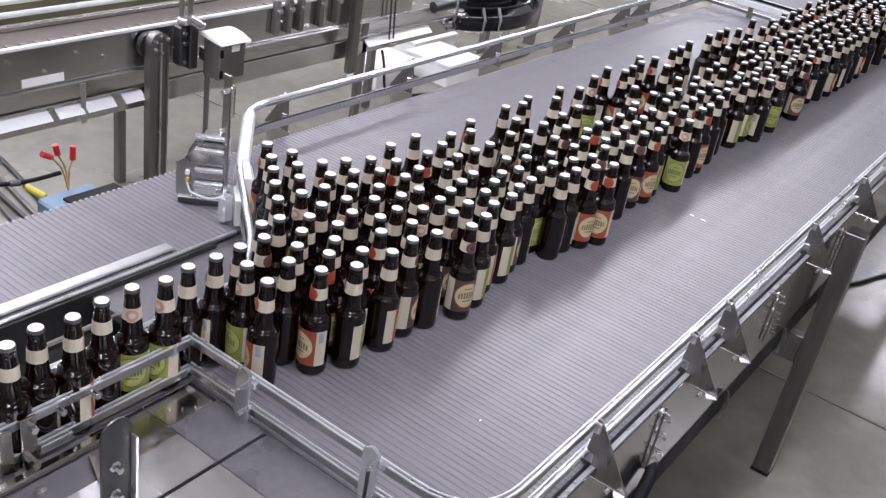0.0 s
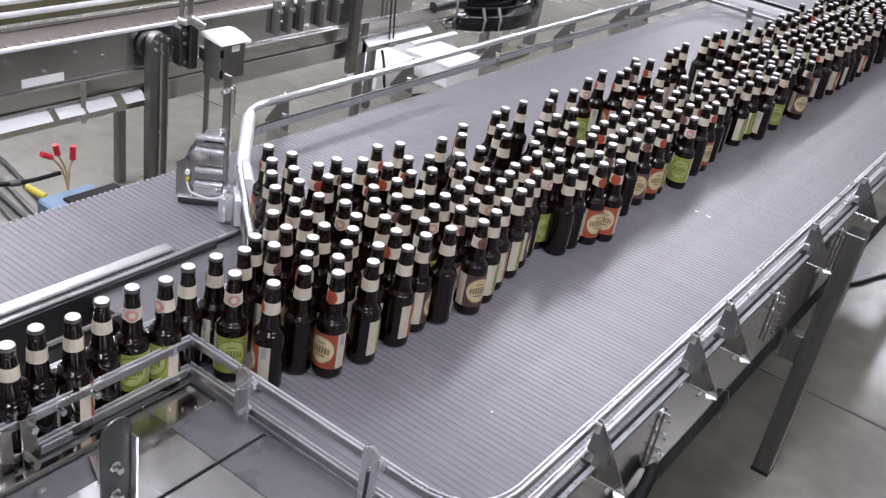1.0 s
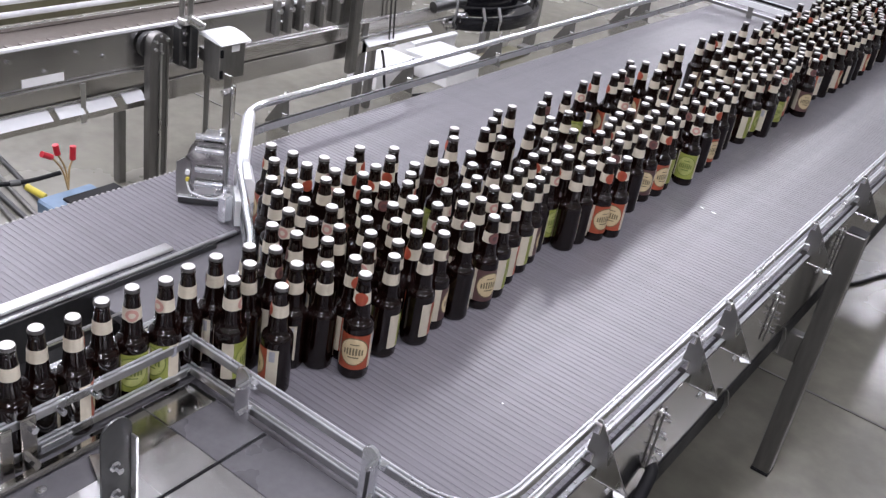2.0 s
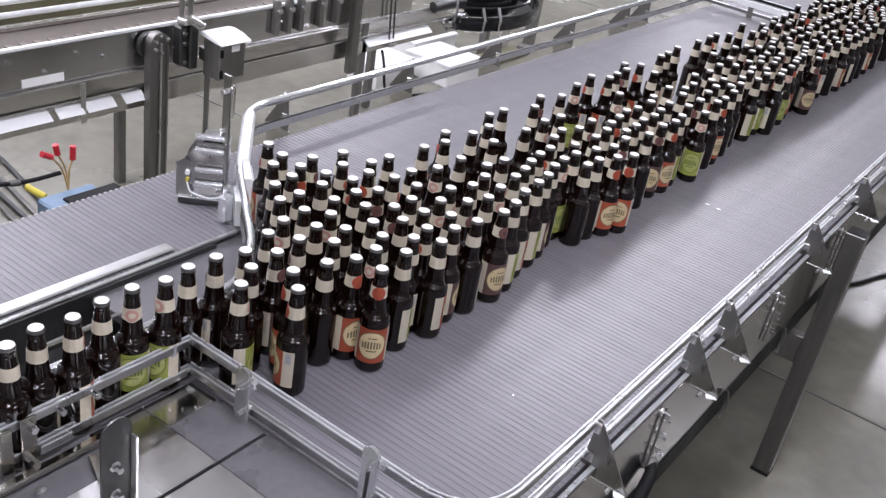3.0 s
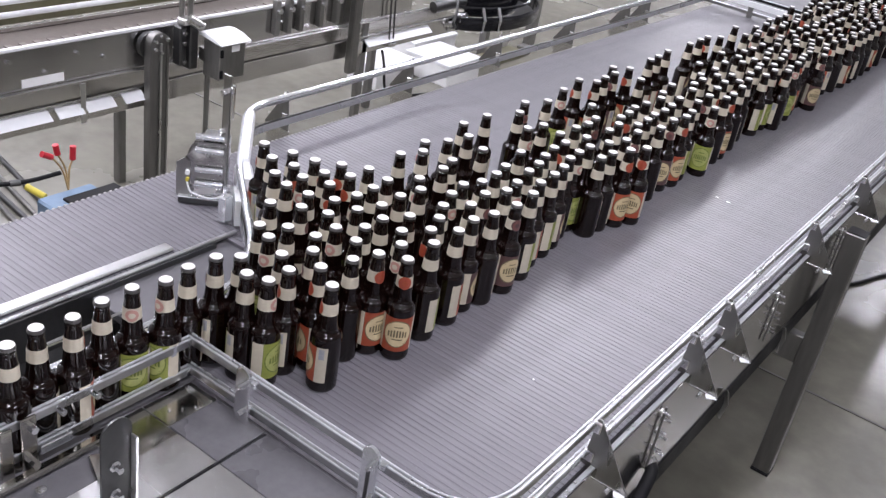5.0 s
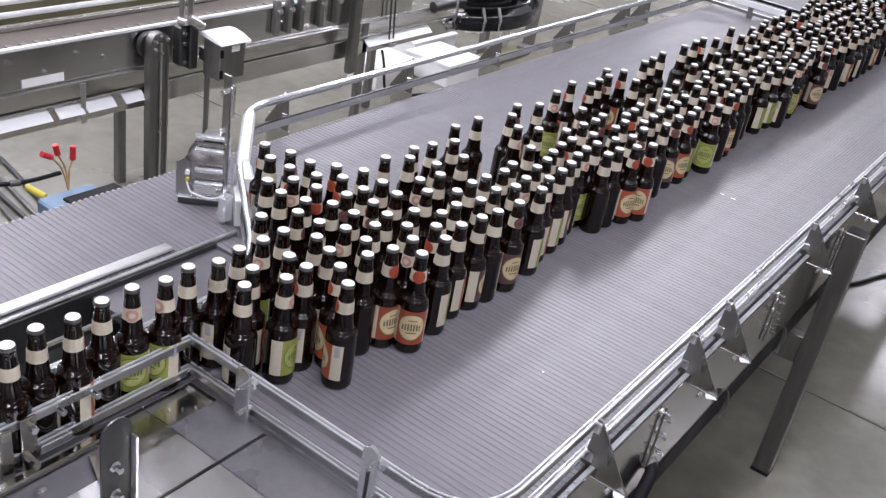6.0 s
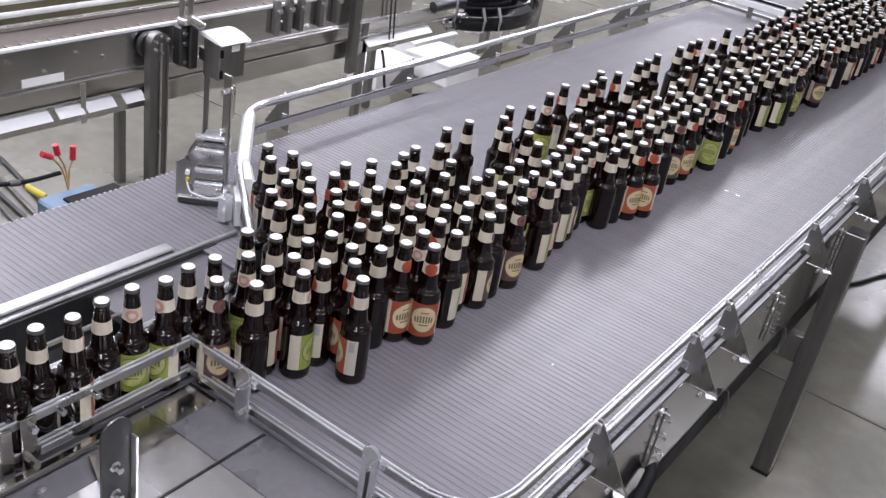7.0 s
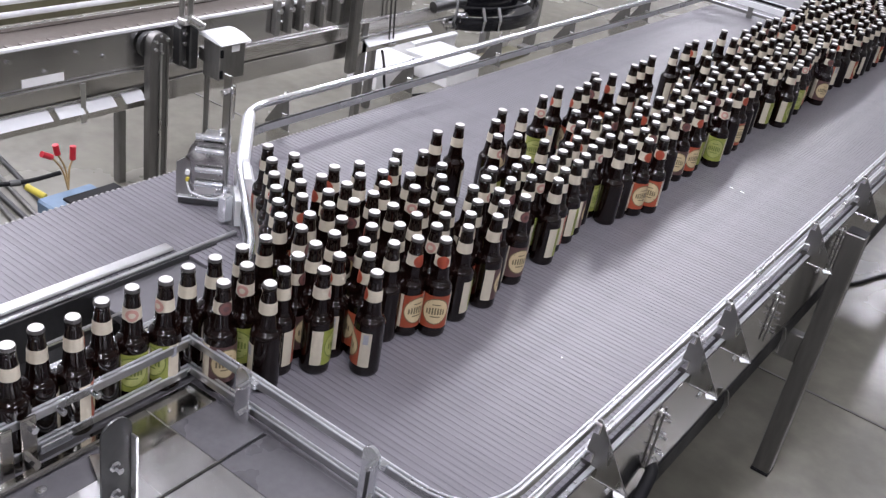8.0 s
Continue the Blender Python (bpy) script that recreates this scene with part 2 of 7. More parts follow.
def ceiling_lights():
    """Unseen paired square high-bay lamps under the ceiling, placed for brightness and highlights."""
    z = TOP - 0.9
    spots = [(-6.8, -2.2), (-6.8, 1.7), (-6.8, 8.0), (-8.3, 4.6), (-4.9, 1.8), (-3.7, 0.9), (-2.8, 6.4), (-2.85, 9.4), (-0.4, 1.2), (0.6, 8.0), (-1.0, 13.5), (1.4, -2.2), (4.2, 0.2), (4.3, 11.8), (-2.9, 13.6), (-5.6, 15.2)]
    for x, y in spots:
        t = thing("ceiling_light", (x, y, z), "unseen paired square white high-bay lamp added below the ceiling", "lamp", "hall lamps")
        part("cross_bar", box(x - 0.03, x + 0.03, y - 0.75, y + 0.75, z + 0.101, z + 0.14, 0.004), DULL, t)
        for s in (-0.5, 0.5):
            part("housing", box(x - 0.30, x + 0.30, y + s - 0.30, y + s + 0.30, z + 0.012, z + 0.10, 0.012), WHITEPL_GLARE, t)
            part("diffuser", box(x - 0.26, x + 0.26, y + s - 0.26, y + s + 0.26, z, z + 0.011, 0), GLOW, t)
            part("hanger", rod((x, y + s, z + 0.141), (x, y + s, TOP), 0.006, 6), DULL, t)
            d = bpy.data.lights.new("hall_lamp", "AREA")
            d.shape, d.size, d.energy, d.color = "SQUARE", 0.50, 47.0, (0.925, 0.91, 1.04)
            ob = new("hall_lamp", d)
            ob.location = (x, y + s, z - 0.012)


ceiling_lights()


# ---- conveyor belts, row by row ----
PITCH = 0.0160


def row_mesh(x0, x1):
    """One row of a flush-grid belt: two bars with links between them."""
    bm = bmesh.new()
    z1, z0 = BELT, BELT - 0.009

    def slab(a, b, y0, y1, zt):
        c = 0.0006
        va = [bm.verts.new(p) for p in ((a, y0, z0), (a, y0, zt - c), (a, y0 + c, zt), (a, y1 - c, zt), (a, y1, zt - c), (a, y1, z0))]
        vb = [bm.verts.new((b, v.co.y, v.co.z)) for v in va]
        for i in range(5):
            bm.faces.new((va[i], va[i + 1], vb[i + 1], vb[i]))
        bm.faces.new(va[::-1])
        bm.faces.new(vb)
    slab(x0, x1, 0.0003, 0.0124, z1)
    n = int((x1 - x0) / 0.0106)
    step = (x1 - x0) / n
    for k in range(n):
        a = x0 + k * step
        slab(a, a + step * 0.72, 0.0122, 0.0162, z1 - 0.0003)
    slab(x0, x1, 0.0124, 0.0161, z1 - 0.0009)
    return bm


def belt(name, x0, x1, y0, y1, label, edge):
    t = thing(name, ((x0 + x1) / 2, y0, BELT), label, "conveyor belt", "table belts")
    first = part("slat", row_mesh(x0, x1), PLASTIC, t)
    first.data.transform(Matrix.Translation((0, y0, 0)))
    rows = int((y1 - y0) / PITCH)
    tooth = None
    for k in range(1, rows):
        o = first.copy()
        scene.collection.objects.link(o)
        o.location = first.location + Vector((0, k * PITCH, 0))
    for k in range(0, rows if edge else 0):
        if tooth is None:
            tooth = part("edge_tab", box(edge - 0.0025, edge + 0.0025, y0 + 0.004, y0 + 0.012, BELT - 0.006, BELT + 0.0015, 0.0008), BELTEDGE, t)
        else:
            o = tooth.copy()
            scene.collection.objects.link(o)
            o.location = tooth.location + Vector((0, k * PITCH, 0))
    return t


belt_out = belt("conveyor_belt", -1.136, -0.476, 0.62, 5.36, "grey plastic modular belt carrying bottles away", 0)
belt_back = belt("conveyor_belt", -1.850, -1.512, 0.78, 5.58, "grey plastic modular belt beside the bottles", -1.8505)
belt_mid = belt("conveyor_belt", -1.5112, -1.139, 1.64, 5.60, "grey plastic modular belt bringing bottles back", 0)

part("speck", box(-0.688, -0.684, 1.340, 1.344, BELT + 0.0002, BELT + 0.002, 0.0006), CARD, belt_out, "pale speck of paper")
for sx, sy, w in ((-0.798, 2.5986, 0.006), (-0.760, 2.5966, 0.007)):
    part("speck", box(sx - w, sx + w, sy - 0.0018, sy + 0.0018, BELT + 0.0002, BELT + 0.0013, 0.0004), CARD, belt_out, "pale scuff")

# ---- the accumulation table ----
RAIL_BAR = [(-0.0065, -0.004), (0.0065, -0.004), (0.0065, 0.010), (0.0025, 0.0095), (-0.0025, 0.0095), (-0.0065, 0.010)]


def guide_rail(points, z, label, radius=0.1, mat=None, bar=True, cap=None, flat=False):
    at = (points[0][0], points[0][1], BELT + z)
    t = thing("guide_rail", at, label, "guide rail", "guide rails")
    path = bend([(x, y, BELT + z) for x, y in points], radius, 8)
    if bar:
        part("rail_bar", sweep(path, RAIL_BAR), mat or RAIL, t, "", True)
        for side in (-0.0048, 0.0048):
            strip = [(side + u, 0.0112 + w) for u, w in ring(0.0021, 6)]
            part("edge_strip", sweep(path, strip), EDGE, t, "thin polished edge", True)
    if flat:
        part("face_strip", sweep(path, [(-0.003, -0.014), (0.003, -0.014), (0.003, 0.008), (-0.003, 0.008)]), EDGE, t, "pale flat face", True)
        part("top_wire", sweep([p + Vector((0, 0, 0.0105)) for p in path], ring(0.0035, 8)), SHADE, t, "dark round top wire", True)
    if cap:
        part("round_rod", sweep([p + Vector((0, 0, 0.012)) for p in path], ring(0.0095, 10)), cap, t, "bright round rod", True)
        part("rod_backing", sweep([p + Vector((0, 0, 0.001)) for p in path], [(-0.002, -0.004), (0.002, -0.004), (0.002, 0.004), (-0.002, 0.004)]), RAIL, t, "", True)
    return t


FRONT = [(-1.1485, 1.022), (-0.485, 1.022), (-0.485, 5.3)]
LANE = [(-1.1415, -0.2), (-1.1415, 1.0145)]
SIDE = [(-1.902, 5.25), (-1.902, 1.87), (-1.62, 1.578), (-1.345, 1.363), (-1.285, 1.298), (-1.232, 1.215), (-1.2155, 1.14), (-1.2155, -0.2)]
guide_rail(FRONT, 0.088, "bright stainless upper guide rail rounding the table corner", radius=0.13)
guide_rail(LANE, 0.088, "bright stainless upper guide rail along the lane")
guide_rail(LANE, 0.022, "bright stainless lower guide rail along the lane")
guide_rail(FRONT, 0.022, "bright stainless lower guide rail rounding the table corner", radius=0.13)
guide_rail(SIDE, 0.088, "white-capped upper guide rail leading bottles to the lane", radius=0.09, bar=False, cap=ROD)
guide_rail(SIDE, 0.022, "stainless lower guide rail leading bottles to the lane", radius=0.09, bar=False, flat=True)
guide_rail([(-1.93, 5.2), (-1.30, 5.2)], 0.098, "black guide rail across the far end", mat=BLACK)
guide_rail([(-1.93, 5.2), (-1.30, 5.2)], 0.022, "dark guide rail across the far end", mat=DULL)
t_end = thing("end_strip", (-1.6, 5.19, BELT + 0.05), "white plastic strip below the far rail", "strip")
part("strip", box(-1.93, -1.30, 5.180, 5.192, BELT + 0.058, BELT + 0.088, 0.002), WHITEPL_GLARE, t_end)
part("holder", box(-1.64, -1.61, 5.1925, 5.20, BELT - 0.01, BELT + 0.085, 0.002), DULL, t_end)


def table_frame():
    t = thing("table_frame", (-1.18, 3.0, 0), "stainless steel accumulation table frame on square legs", "conveyor")
    x = -0.452
    part("side_panel", box(x - 0.004, x, 1.06, 6.2, BELT - 0.232, BELT + 0.004, 0.001), SIDEPANEL, t)
    part("top_flange", box(-0.467, x - 0.0045, 1.06, 6.2, BELT - 0.001, BELT + 0.0045, 0.001), EDGE, t)
    part("black_beam", box(x - 0.03, x + 0.003, 1.2, 6.2, BELT - 0.302, BELT - 0.234, 0.003), BLACK, t)
    part("far_side_panel", box(-1.875, -1.869, -0.3, 6.2, BELT - 0.19, BELT - 0.03, 0.001), PANEL, t)
    part("belt_bed", box(-1.86, -0.475, 1.06, 6.2, BELT - 0.03, BELT - 0.010, 0.001), BED, t)
    part("infeed_bed", box(-1.86, -1.53, -0.3, 1.055, BELT - 0.03, BELT - 0.010, 0.001), BED, t)
    for lx, ly in ((-0.403, 2.965), (-0.403, 5.3), (-1.84, 2.985), (-1.84, 5.3), (-1.84, 0.9), (-0.62, 1.12)):
        part("leg", box(lx - 0.03, lx + 0.03, ly - 0.03, ly + 0.03, 0.012, BELT - (0.004 if lx > -0.5 else 0.19 if lx > -0.7 else 0.031), 0.004), TUBE, t)
        if lx > -0.5:
            # black sheet added only to darken the leg's bright top face
            part("leg_cap", box(lx - 0.029, lx + 0.029, ly - 0.029, ly + 0.029, BELT - 0.0038, BELT - 0.001, 0.001), BLACK, t)
        part("foot_plate", box(lx - 0.031, lx + 0.031, ly - 0.031, ly + 0.031, 0.0, 0.0115, 0.002), BLACK, t)
    for ly in (2.965, 5.3):
        part("cross_beam", box(-1.8095, -0.4335, ly - 0.02, ly + 0.02, BELT - 0.50, BELT - 0.40, 0.003), DULL, t)
    # sheet brackets below the beam
    for by in (2.18, 2.62, 3.4):
        part("strap", sweep([(x + 0.010, by, BELT - 0.222), (x + 0.016, by + 0.006, BELT - 0.262), (x + 0.010, by, BELT - 0.306)], [(-0.006, -0.002), (0.006, -0.002), (0.006, 0.002), (-0.006, 0.002)]), GUSSET, t)
    for by in (1.685, 2.40, 2.98):
        for k, dz in enumerate((0.022, 0.052, 0.078, 0.106, 0.132, 0.155)):
            yy = by + (0.012 if k % 2 else -0.006) + dz * 0.2
            part("bolt", rod((x, yy, BELT - dz), (x + 0.020, yy, BELT - dz), 0.0036, 8), POLISH, t)
            part("washer", rod((x, yy, BELT - dz), (x + 0.0025, yy, BELT - dz), 0.0085, 10), STEEL, t)
        part("hinge_rod", rod((x + 0.006, by - 0.004, BELT - 0.165), (x + 0.006, by + 0.004, BELT - 0.01), 0.0028, 6), DULL, t)


table_frame()


def rail_bracket(x, y, out, label):
    """A folded triangular sheet standing beside the table and holding the rails; out: +1 to the right."""
    t = thing("rail_bracket", (x, y, BELT - 0.1), label, "bracket", "rail brackets")
    pts = [(x - 0.004 * out, BELT + 0.108), (x + 0.004 * out, BELT + 0.108), (x + 0.088 * out, BELT - 0.018), (x - 0.014 * out, BELT - 0.018)]
    part("gusset", prism(pts, y - 0.0015, y + 0.0015, "y"), DULL if out < 0 else GUSSET, t)
    if out > 0:
        # the fold's overhead light is put into its white colour
        part("tip", prism([(x + 0.062, y - 0.0045), (x + 0.090, y - 0.0045), (x + 0.070, y - 0.018)], BELT - 0.0215, BELT - 0.0195, "z"), WHITEPL_GLARE, t, "folded tip, painted white for the light it catches")
        part("seam", box(x - 0.012, x + 0.086, y - 0.004, y - 0.0016, BELT - 0.021, BELT - 0.0165, 0.0008), POLISH, t)
    else:
        part("fold", prism([(x + 0.014, BELT - 0.019), (x - 0.088, BELT - 0.019), (x - 0.075, BELT - 0.085), (x, BELT - 0.085)], y + 0.001, y + 0.004, "y"), PANEL, t)
    for z in (0.088, 0.022):
        part("clamp", box(x - 0.009, x + 0.009, y - 0.012, y - 0.0018, BELT + z - 0.006, BELT + z + 0.017, 0.002), POLISH, t)
    part("bolt", rod((x + 0.05 * out, y - 0.012, BELT - 0.03), (x + 0.05 * out, y + 0.012, BELT - 0.03), 0.005, 6), POLISH, t)


for y in (1.39, 1.82, 2.02, 2.65, 3.15, 3.7, 4.3):
    rail_bracket(-0.4725, y, 1, "triangular brushed steel bracket holding the guide rails")
for y in (2.05, 2.66, 3.22, 3.80, 4.33, 4.55):
    rail_bracket(-1.917, y, -1, "dark triangular steel bracket behind the guide rails")


def slotted_post(x, y, turn, z0, z1, label, slot=True):
    t = thing("rail_post", (x, y, BELT + z0), label, "bracket", "rail posts")
    w = 0.017
    top = [(w * math.cos(radians(a)), z1 - w + w * math.sin(radians(a))) for a in range(0, 181, 20)]
    m = Matrix.Translation((x, y, BELT)) @ pose(0, 0, 0, 0, 0, turn)
    b = prism([(-w, z0), (w, z0)] + top, -0.0035, 0.0035, "y", bevel=0.001)
    bmesh.ops.transform(b, matrix=m, verts=b.verts)
    part("plate", b, ROD if slot else POLISH, t)
    for z in (z1 - 0.035, (z0 + z1) / 2 - 0.02, z0 + 0.02):
        c = sweep([(0.006, -0.016, z), (0.006, 0.012, z)], ring(0.0055, 6))
        bmesh.ops.transform(c, matrix=m, verts=c.verts)
        part("bolt", c, POLISH, t)
    if slot:
        c = box(-0.004, 0.004, -0.0045, 0.0045, z0 + 0.06, z1 - 0.045, 0.001)
        bmesh.ops.transform(c, matrix=m, verts=c.verts)
        part("slot", c, SHADE, t)
    c = box(0.0175, 0.030, -0.004, 0.010, z1 - 0.034, z1 - 0.018, 0.003)
    bmesh.ops.transform(c, matrix=m, verts=c.verts)
    part("rail_clamp", c, ROD, t, "bright clamp")


slotted_post(-0.985, 1.003, 0, -0.02, 0.125, "polished stainless post clamping the front guide rails", False)
slotted_post(-0.690, 1.003, 0, -0.04, 0.135, "slotted stainless post clamping the front guide rails")


def near_plates():
    t = thing("transfer_plate", (-0.85, 0.8, BELT - 0.01), "smooth stainless transfer plate in front of the table", "plate")
    part("plate", box(-0.927, -0.52, 0.25, 0.90, BELT + 0.002, BELT + 0.006, 0.001), PLATE, t)
    part("front_strip", box(-0.927, -0.52, 0.902, 1.013, BELT + 0.002, BELT + 0.005, 0.001), SMOOTH, t, "grey plastic strip")
    t = thing("transfer_plate", (-1.03, 0.8, BELT - 0.01), "smooth stainless transfer plate beside the lane", "plate")
    part("plate", box(-1.03, -0.934, 0.25, 0.90, BELT + 0.002, BELT + 0.006, 0.001), PLATE, t)
    part("front_strip", box(-1.058, -0.934, 0.902, 1.013, BELT + 0.002, BELT + 0.005, 0.001), SMOOTH, t, "grey plastic strip")
    part("side_strip", box(-1.131, -1.032, 0.79, 0.90, BELT + 0.001, BELT + 0.004, 0.001), MIRROR, t, "dark polished strip")
    part("front_corner", box(-1.131, -1.060, 0.902, 1.013, BELT + 0.001, BELT + 0.004, 0.001), MIRROR, t, "dark polished strip")
    # flat sheet whose dark colour gives the shade of an opening
    part("sump", box(-1.131, -1.032, 0.25, 0.785, BELT - 0.002, BELT + 0.001, 0.0005), BED, t, "flat dark sheet standing in for a shaded opening")
    # black strip laid in the open gap to give its darkness
    part("joint_seal", box(-0.9335, -0.9275, 0.25, 1.013, BELT + 0.0012, BELT + 0.0025, 0.0004), BLACK, t)
    for k in range(3):
        part("rivet", rod((-1.092 + 0.012 * k, 0.93 + 0.02 * k, BELT + 0.0045), (-1.092 + 0.012 * k, 0.93 + 0.02 * k, BELT + 0.007), 0.003, 8), POLISH, t)
    # plate between lane and the side belt, its dim reflections put into the colour
    t = thing("lane_guard", (-1.35, 0.8, BELT - 0.2), "steel guard plate between lane and side belt, colour darkened for dim reflections", "guard")
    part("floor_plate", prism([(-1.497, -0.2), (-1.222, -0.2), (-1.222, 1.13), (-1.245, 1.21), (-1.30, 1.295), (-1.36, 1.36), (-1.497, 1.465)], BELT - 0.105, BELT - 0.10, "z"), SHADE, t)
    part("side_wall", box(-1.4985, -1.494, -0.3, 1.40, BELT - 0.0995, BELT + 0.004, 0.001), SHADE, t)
    part("edge_strip", box(-1.561, -1.527, -0.3, 1.305, BELT + 0.0015, BELT + 0.010, 0.004), PLATE, t, "bright steel edge strip")
    part("edge_bar", box(-1.5115, -1.499, -0.3, 1.47, BELT + 0.001, BELT + 0.010, 0.002), RAIL, t)
    part("lower_rail", box(-1.262, -1.254, 0.55, 1.10, BELT + 0.03, BELT + 0.042, 0.002), RAIL, t)
    part("upper_rail", box(-1.36, -1.352, 0.84, 1.06, BELT + 0.03, BELT + 0.04, 0.002), POLISH, t)
    t = thing("lane_bed", (-1.18, 0.4, BELT - 0.05), "narrow dark chain bed under the single lane", "conveyor")
    part("chain", box(-1.214, -1.145, -0.3, 1.057, BELT - 0.02, BELT - 0.0005, 0.002), PLASTIC, t)


near_plates()


def lane_bracket():
    t = thing("lane_bracket", (-1.1, 0.64, BELT - 0.1), "bolted stainless bracket holding the lane rails", "bracket")
    part("plate", box(-1.131, -1.125, 0.664, 0.692, BELT - 0.05, BELT + 0.106, 0.002), MIRROR, t)
    part("cross_plate", box(-1.1175, -1.02, 0.58, 0.63, BELT - 0.02, BELT - 0.005, 0.002), RAIL, t)
    for z in (0.02, 0.09):
        part("bolt", rod((-1.13, 0.678, BELT + z), (-1.108, 0.678, BELT + z), 0.007, 6), POLISH, t)
    part("plate", box(-1.131, -1.125, 0.628, 0.650, BELT - 0.05, BELT + 0.100, 0.002), MIRROR, t)
    part("brace", sweep([(-1.075, 0.765, BELT + 0.010), (-1.01, 0.735, BELT + 0.022)], [(-0.012, -0.002), (0.012, -0.002), (0.012, 0.002), (-0.012, 0.002)]), STEEL, t)
    part("latch_plate", box(-1.1345, -1.130, 0.70, 0.76, BELT + 0.012, BELT + 0.03, 0.002), ROD, t)
    for y in (0.735, 0.80):
        part("stud", rod((-1.135, y, BELT + 0.09), (-1.116, y, BELT + 0.09), 0.006, 8), POLISH, t)
    t = thing("folded_bracket", (-0.945, 0.70, BELT + 0.006), "folded stainless upright with rounded top and bolts", "bracket")
    top = [(0.7075 + 0.0275 * math.cos(radians(a)), BELT + 0.170 + 0.0275 * math.sin(radians(a))) for a in range(0, 181, 20)]
    # one folded sheet: dim face and bright flange are put into the colours
    part("upright", prism([(0.680, BELT + 0.0065), (0.735, BELT + 0.0065)] + top, -0.949, -0.945, "x"), SHADE, t, "side face darkened in colour for its dim reflection")
    part("flange", box(-0.9445, -0.928, 0.731, 0.735, BELT + 0.0065, BELT + 0.160, 0.002), STEEL, t)
    for z in (0.06, 0.115):
        part("bolt", rod((-0.9445, 0.700, BELT + z), (-0.925, 0.700, BELT + z), 0.006, 6), POLISH, t)
        part("nut", rod((-0.9445, 0.700, BELT + z), (-0.939, 0.700, BELT + z), 0.010, 6), POLISH, t)
    # bar put where a strip of bluish reflection runs; the steel is grey
    t = thing("lane_bar", (-1.09, 0.7, BELT), "steel bar beside the lane, standing in for a bluish reflection", "bar")
    part("bar", box(-1.112, -1.094, 0.30, 0.80, BELT + 0.0045, BELT + 0.018, 0.003), MIRROR, t)
    part("bolt", rod((-1.065, 0.655, BELT + 0.001), (-1.065, 0.655, BELT + 0.012), 0.009, 8), POLISH, t)


lane_bracket()


def sensor_guard():
    """Bracket and folded guard over the side belt, with its clamping post."""
    t = thing("rail_clamp_post", (-1.635, 1.56, BELT - 0.05), "tall drilled stainless clamp post at the rail corner", "bracket")
    part("post", box(-1.655, -1.628, 1.545, 1.551, BELT + 0.012, BELT + 0.345, 0.002), GUSSET, t)
    part("hook", box(-1.627, -1.615, 1.545, 1.549, BELT + 0.24, BELT + 0.325, 0.001), POLISH, t)
    for z in (0.30, 0.20, 0.09, 0.05):
        part("bolt", rod((-1.642, 1.530, BELT + z), (-1.642, 1.5445, BELT + z), 0.008, 6), POLISH, t)
    part("clamp", box(-1.632, -1.585, 1.535, 1.56, BELT - 0.03, BELT + 0.06, 0.006), ROD, t)
    part("lower_clamp", box(-1.575, -1.55, 1.47, 1.50, BELT + 0.006, BELT + 0.075, 0.004), ROD, t)
    t = thing("sensor_guard", (-1.68, 1.52, BELT), "folded stainless sensor guard over the side belt", "sensor guard")
    m = pose(-1.715, 1.475, BELT, 0, 0, 40)

    def put(name, bm, mat, smooth=False):
        bmesh.ops.transform(bm, matrix=m, verts=bm.verts)
        part(name, bm, mat, t, "", smooth)
    put("body", prism([(0.004, 0.006), (0.112, 0.006), (0.112, 0.168), (0.040, 0.168), (0.012, 0.125)], 0.0, 0.06, "y", bevel=0.002), SIDEPANEL)
    # dark bar standing in for the shadow beneath the bright lip
    put("foot", box(-0.003, 0.118, -0.014, -0.0005, 0.0015, 0.016, 0.002), SHADE)
    put("foot_lip", box(-0.004, 0.119, -0.016, -0.0005, 0.0165, 0.0205, 0.001), ROD)
    put("side_fold", prism([(-0.010, 0.021), (0.024, 0.021), (0.024, 0.112), (0.010, 0.122), (-0.010, 0.108)], -0.0040, -0.0008, "y"), GUSSET)
    for z in (0.178, 0.142, 0.090, 0.052):
        put("bar", rod((0.036, -0.008, z + 0.006), (0.104, -0.008, z + 0.006), 0.0075, 12), ROD, True)
    put("sensor_face", box(0.034, 0.104, -0.0045, -0.0005, 0.026, 0.05, 0.001), STEEL)
    put("top_cap", box(0.05, 0.10, 0.004, 0.05, 0.1685, 0.182, 0.004), POLISH)
    put("knob", rod((0.018, -0.012, 0.085), (0.018, -0.0005, 0.085), 0.006, 10), WHITEPL_GLARE)
    put("knob_ring", rod((0.018, -0.012, 0.066), (0.018, -0.0005, 0.066), 0.005, 10), YELLOW)
    put("wire", sweep(bend([(0.018, -0.012, 0.06), (0.025, -0.016, 0.036), (0.07, -0.018, 0.022), (0.11, -0.016, 0.03)], 0.02), ring(0.0022, 6)), WHITEPL_GLARE)


sensor_guard()


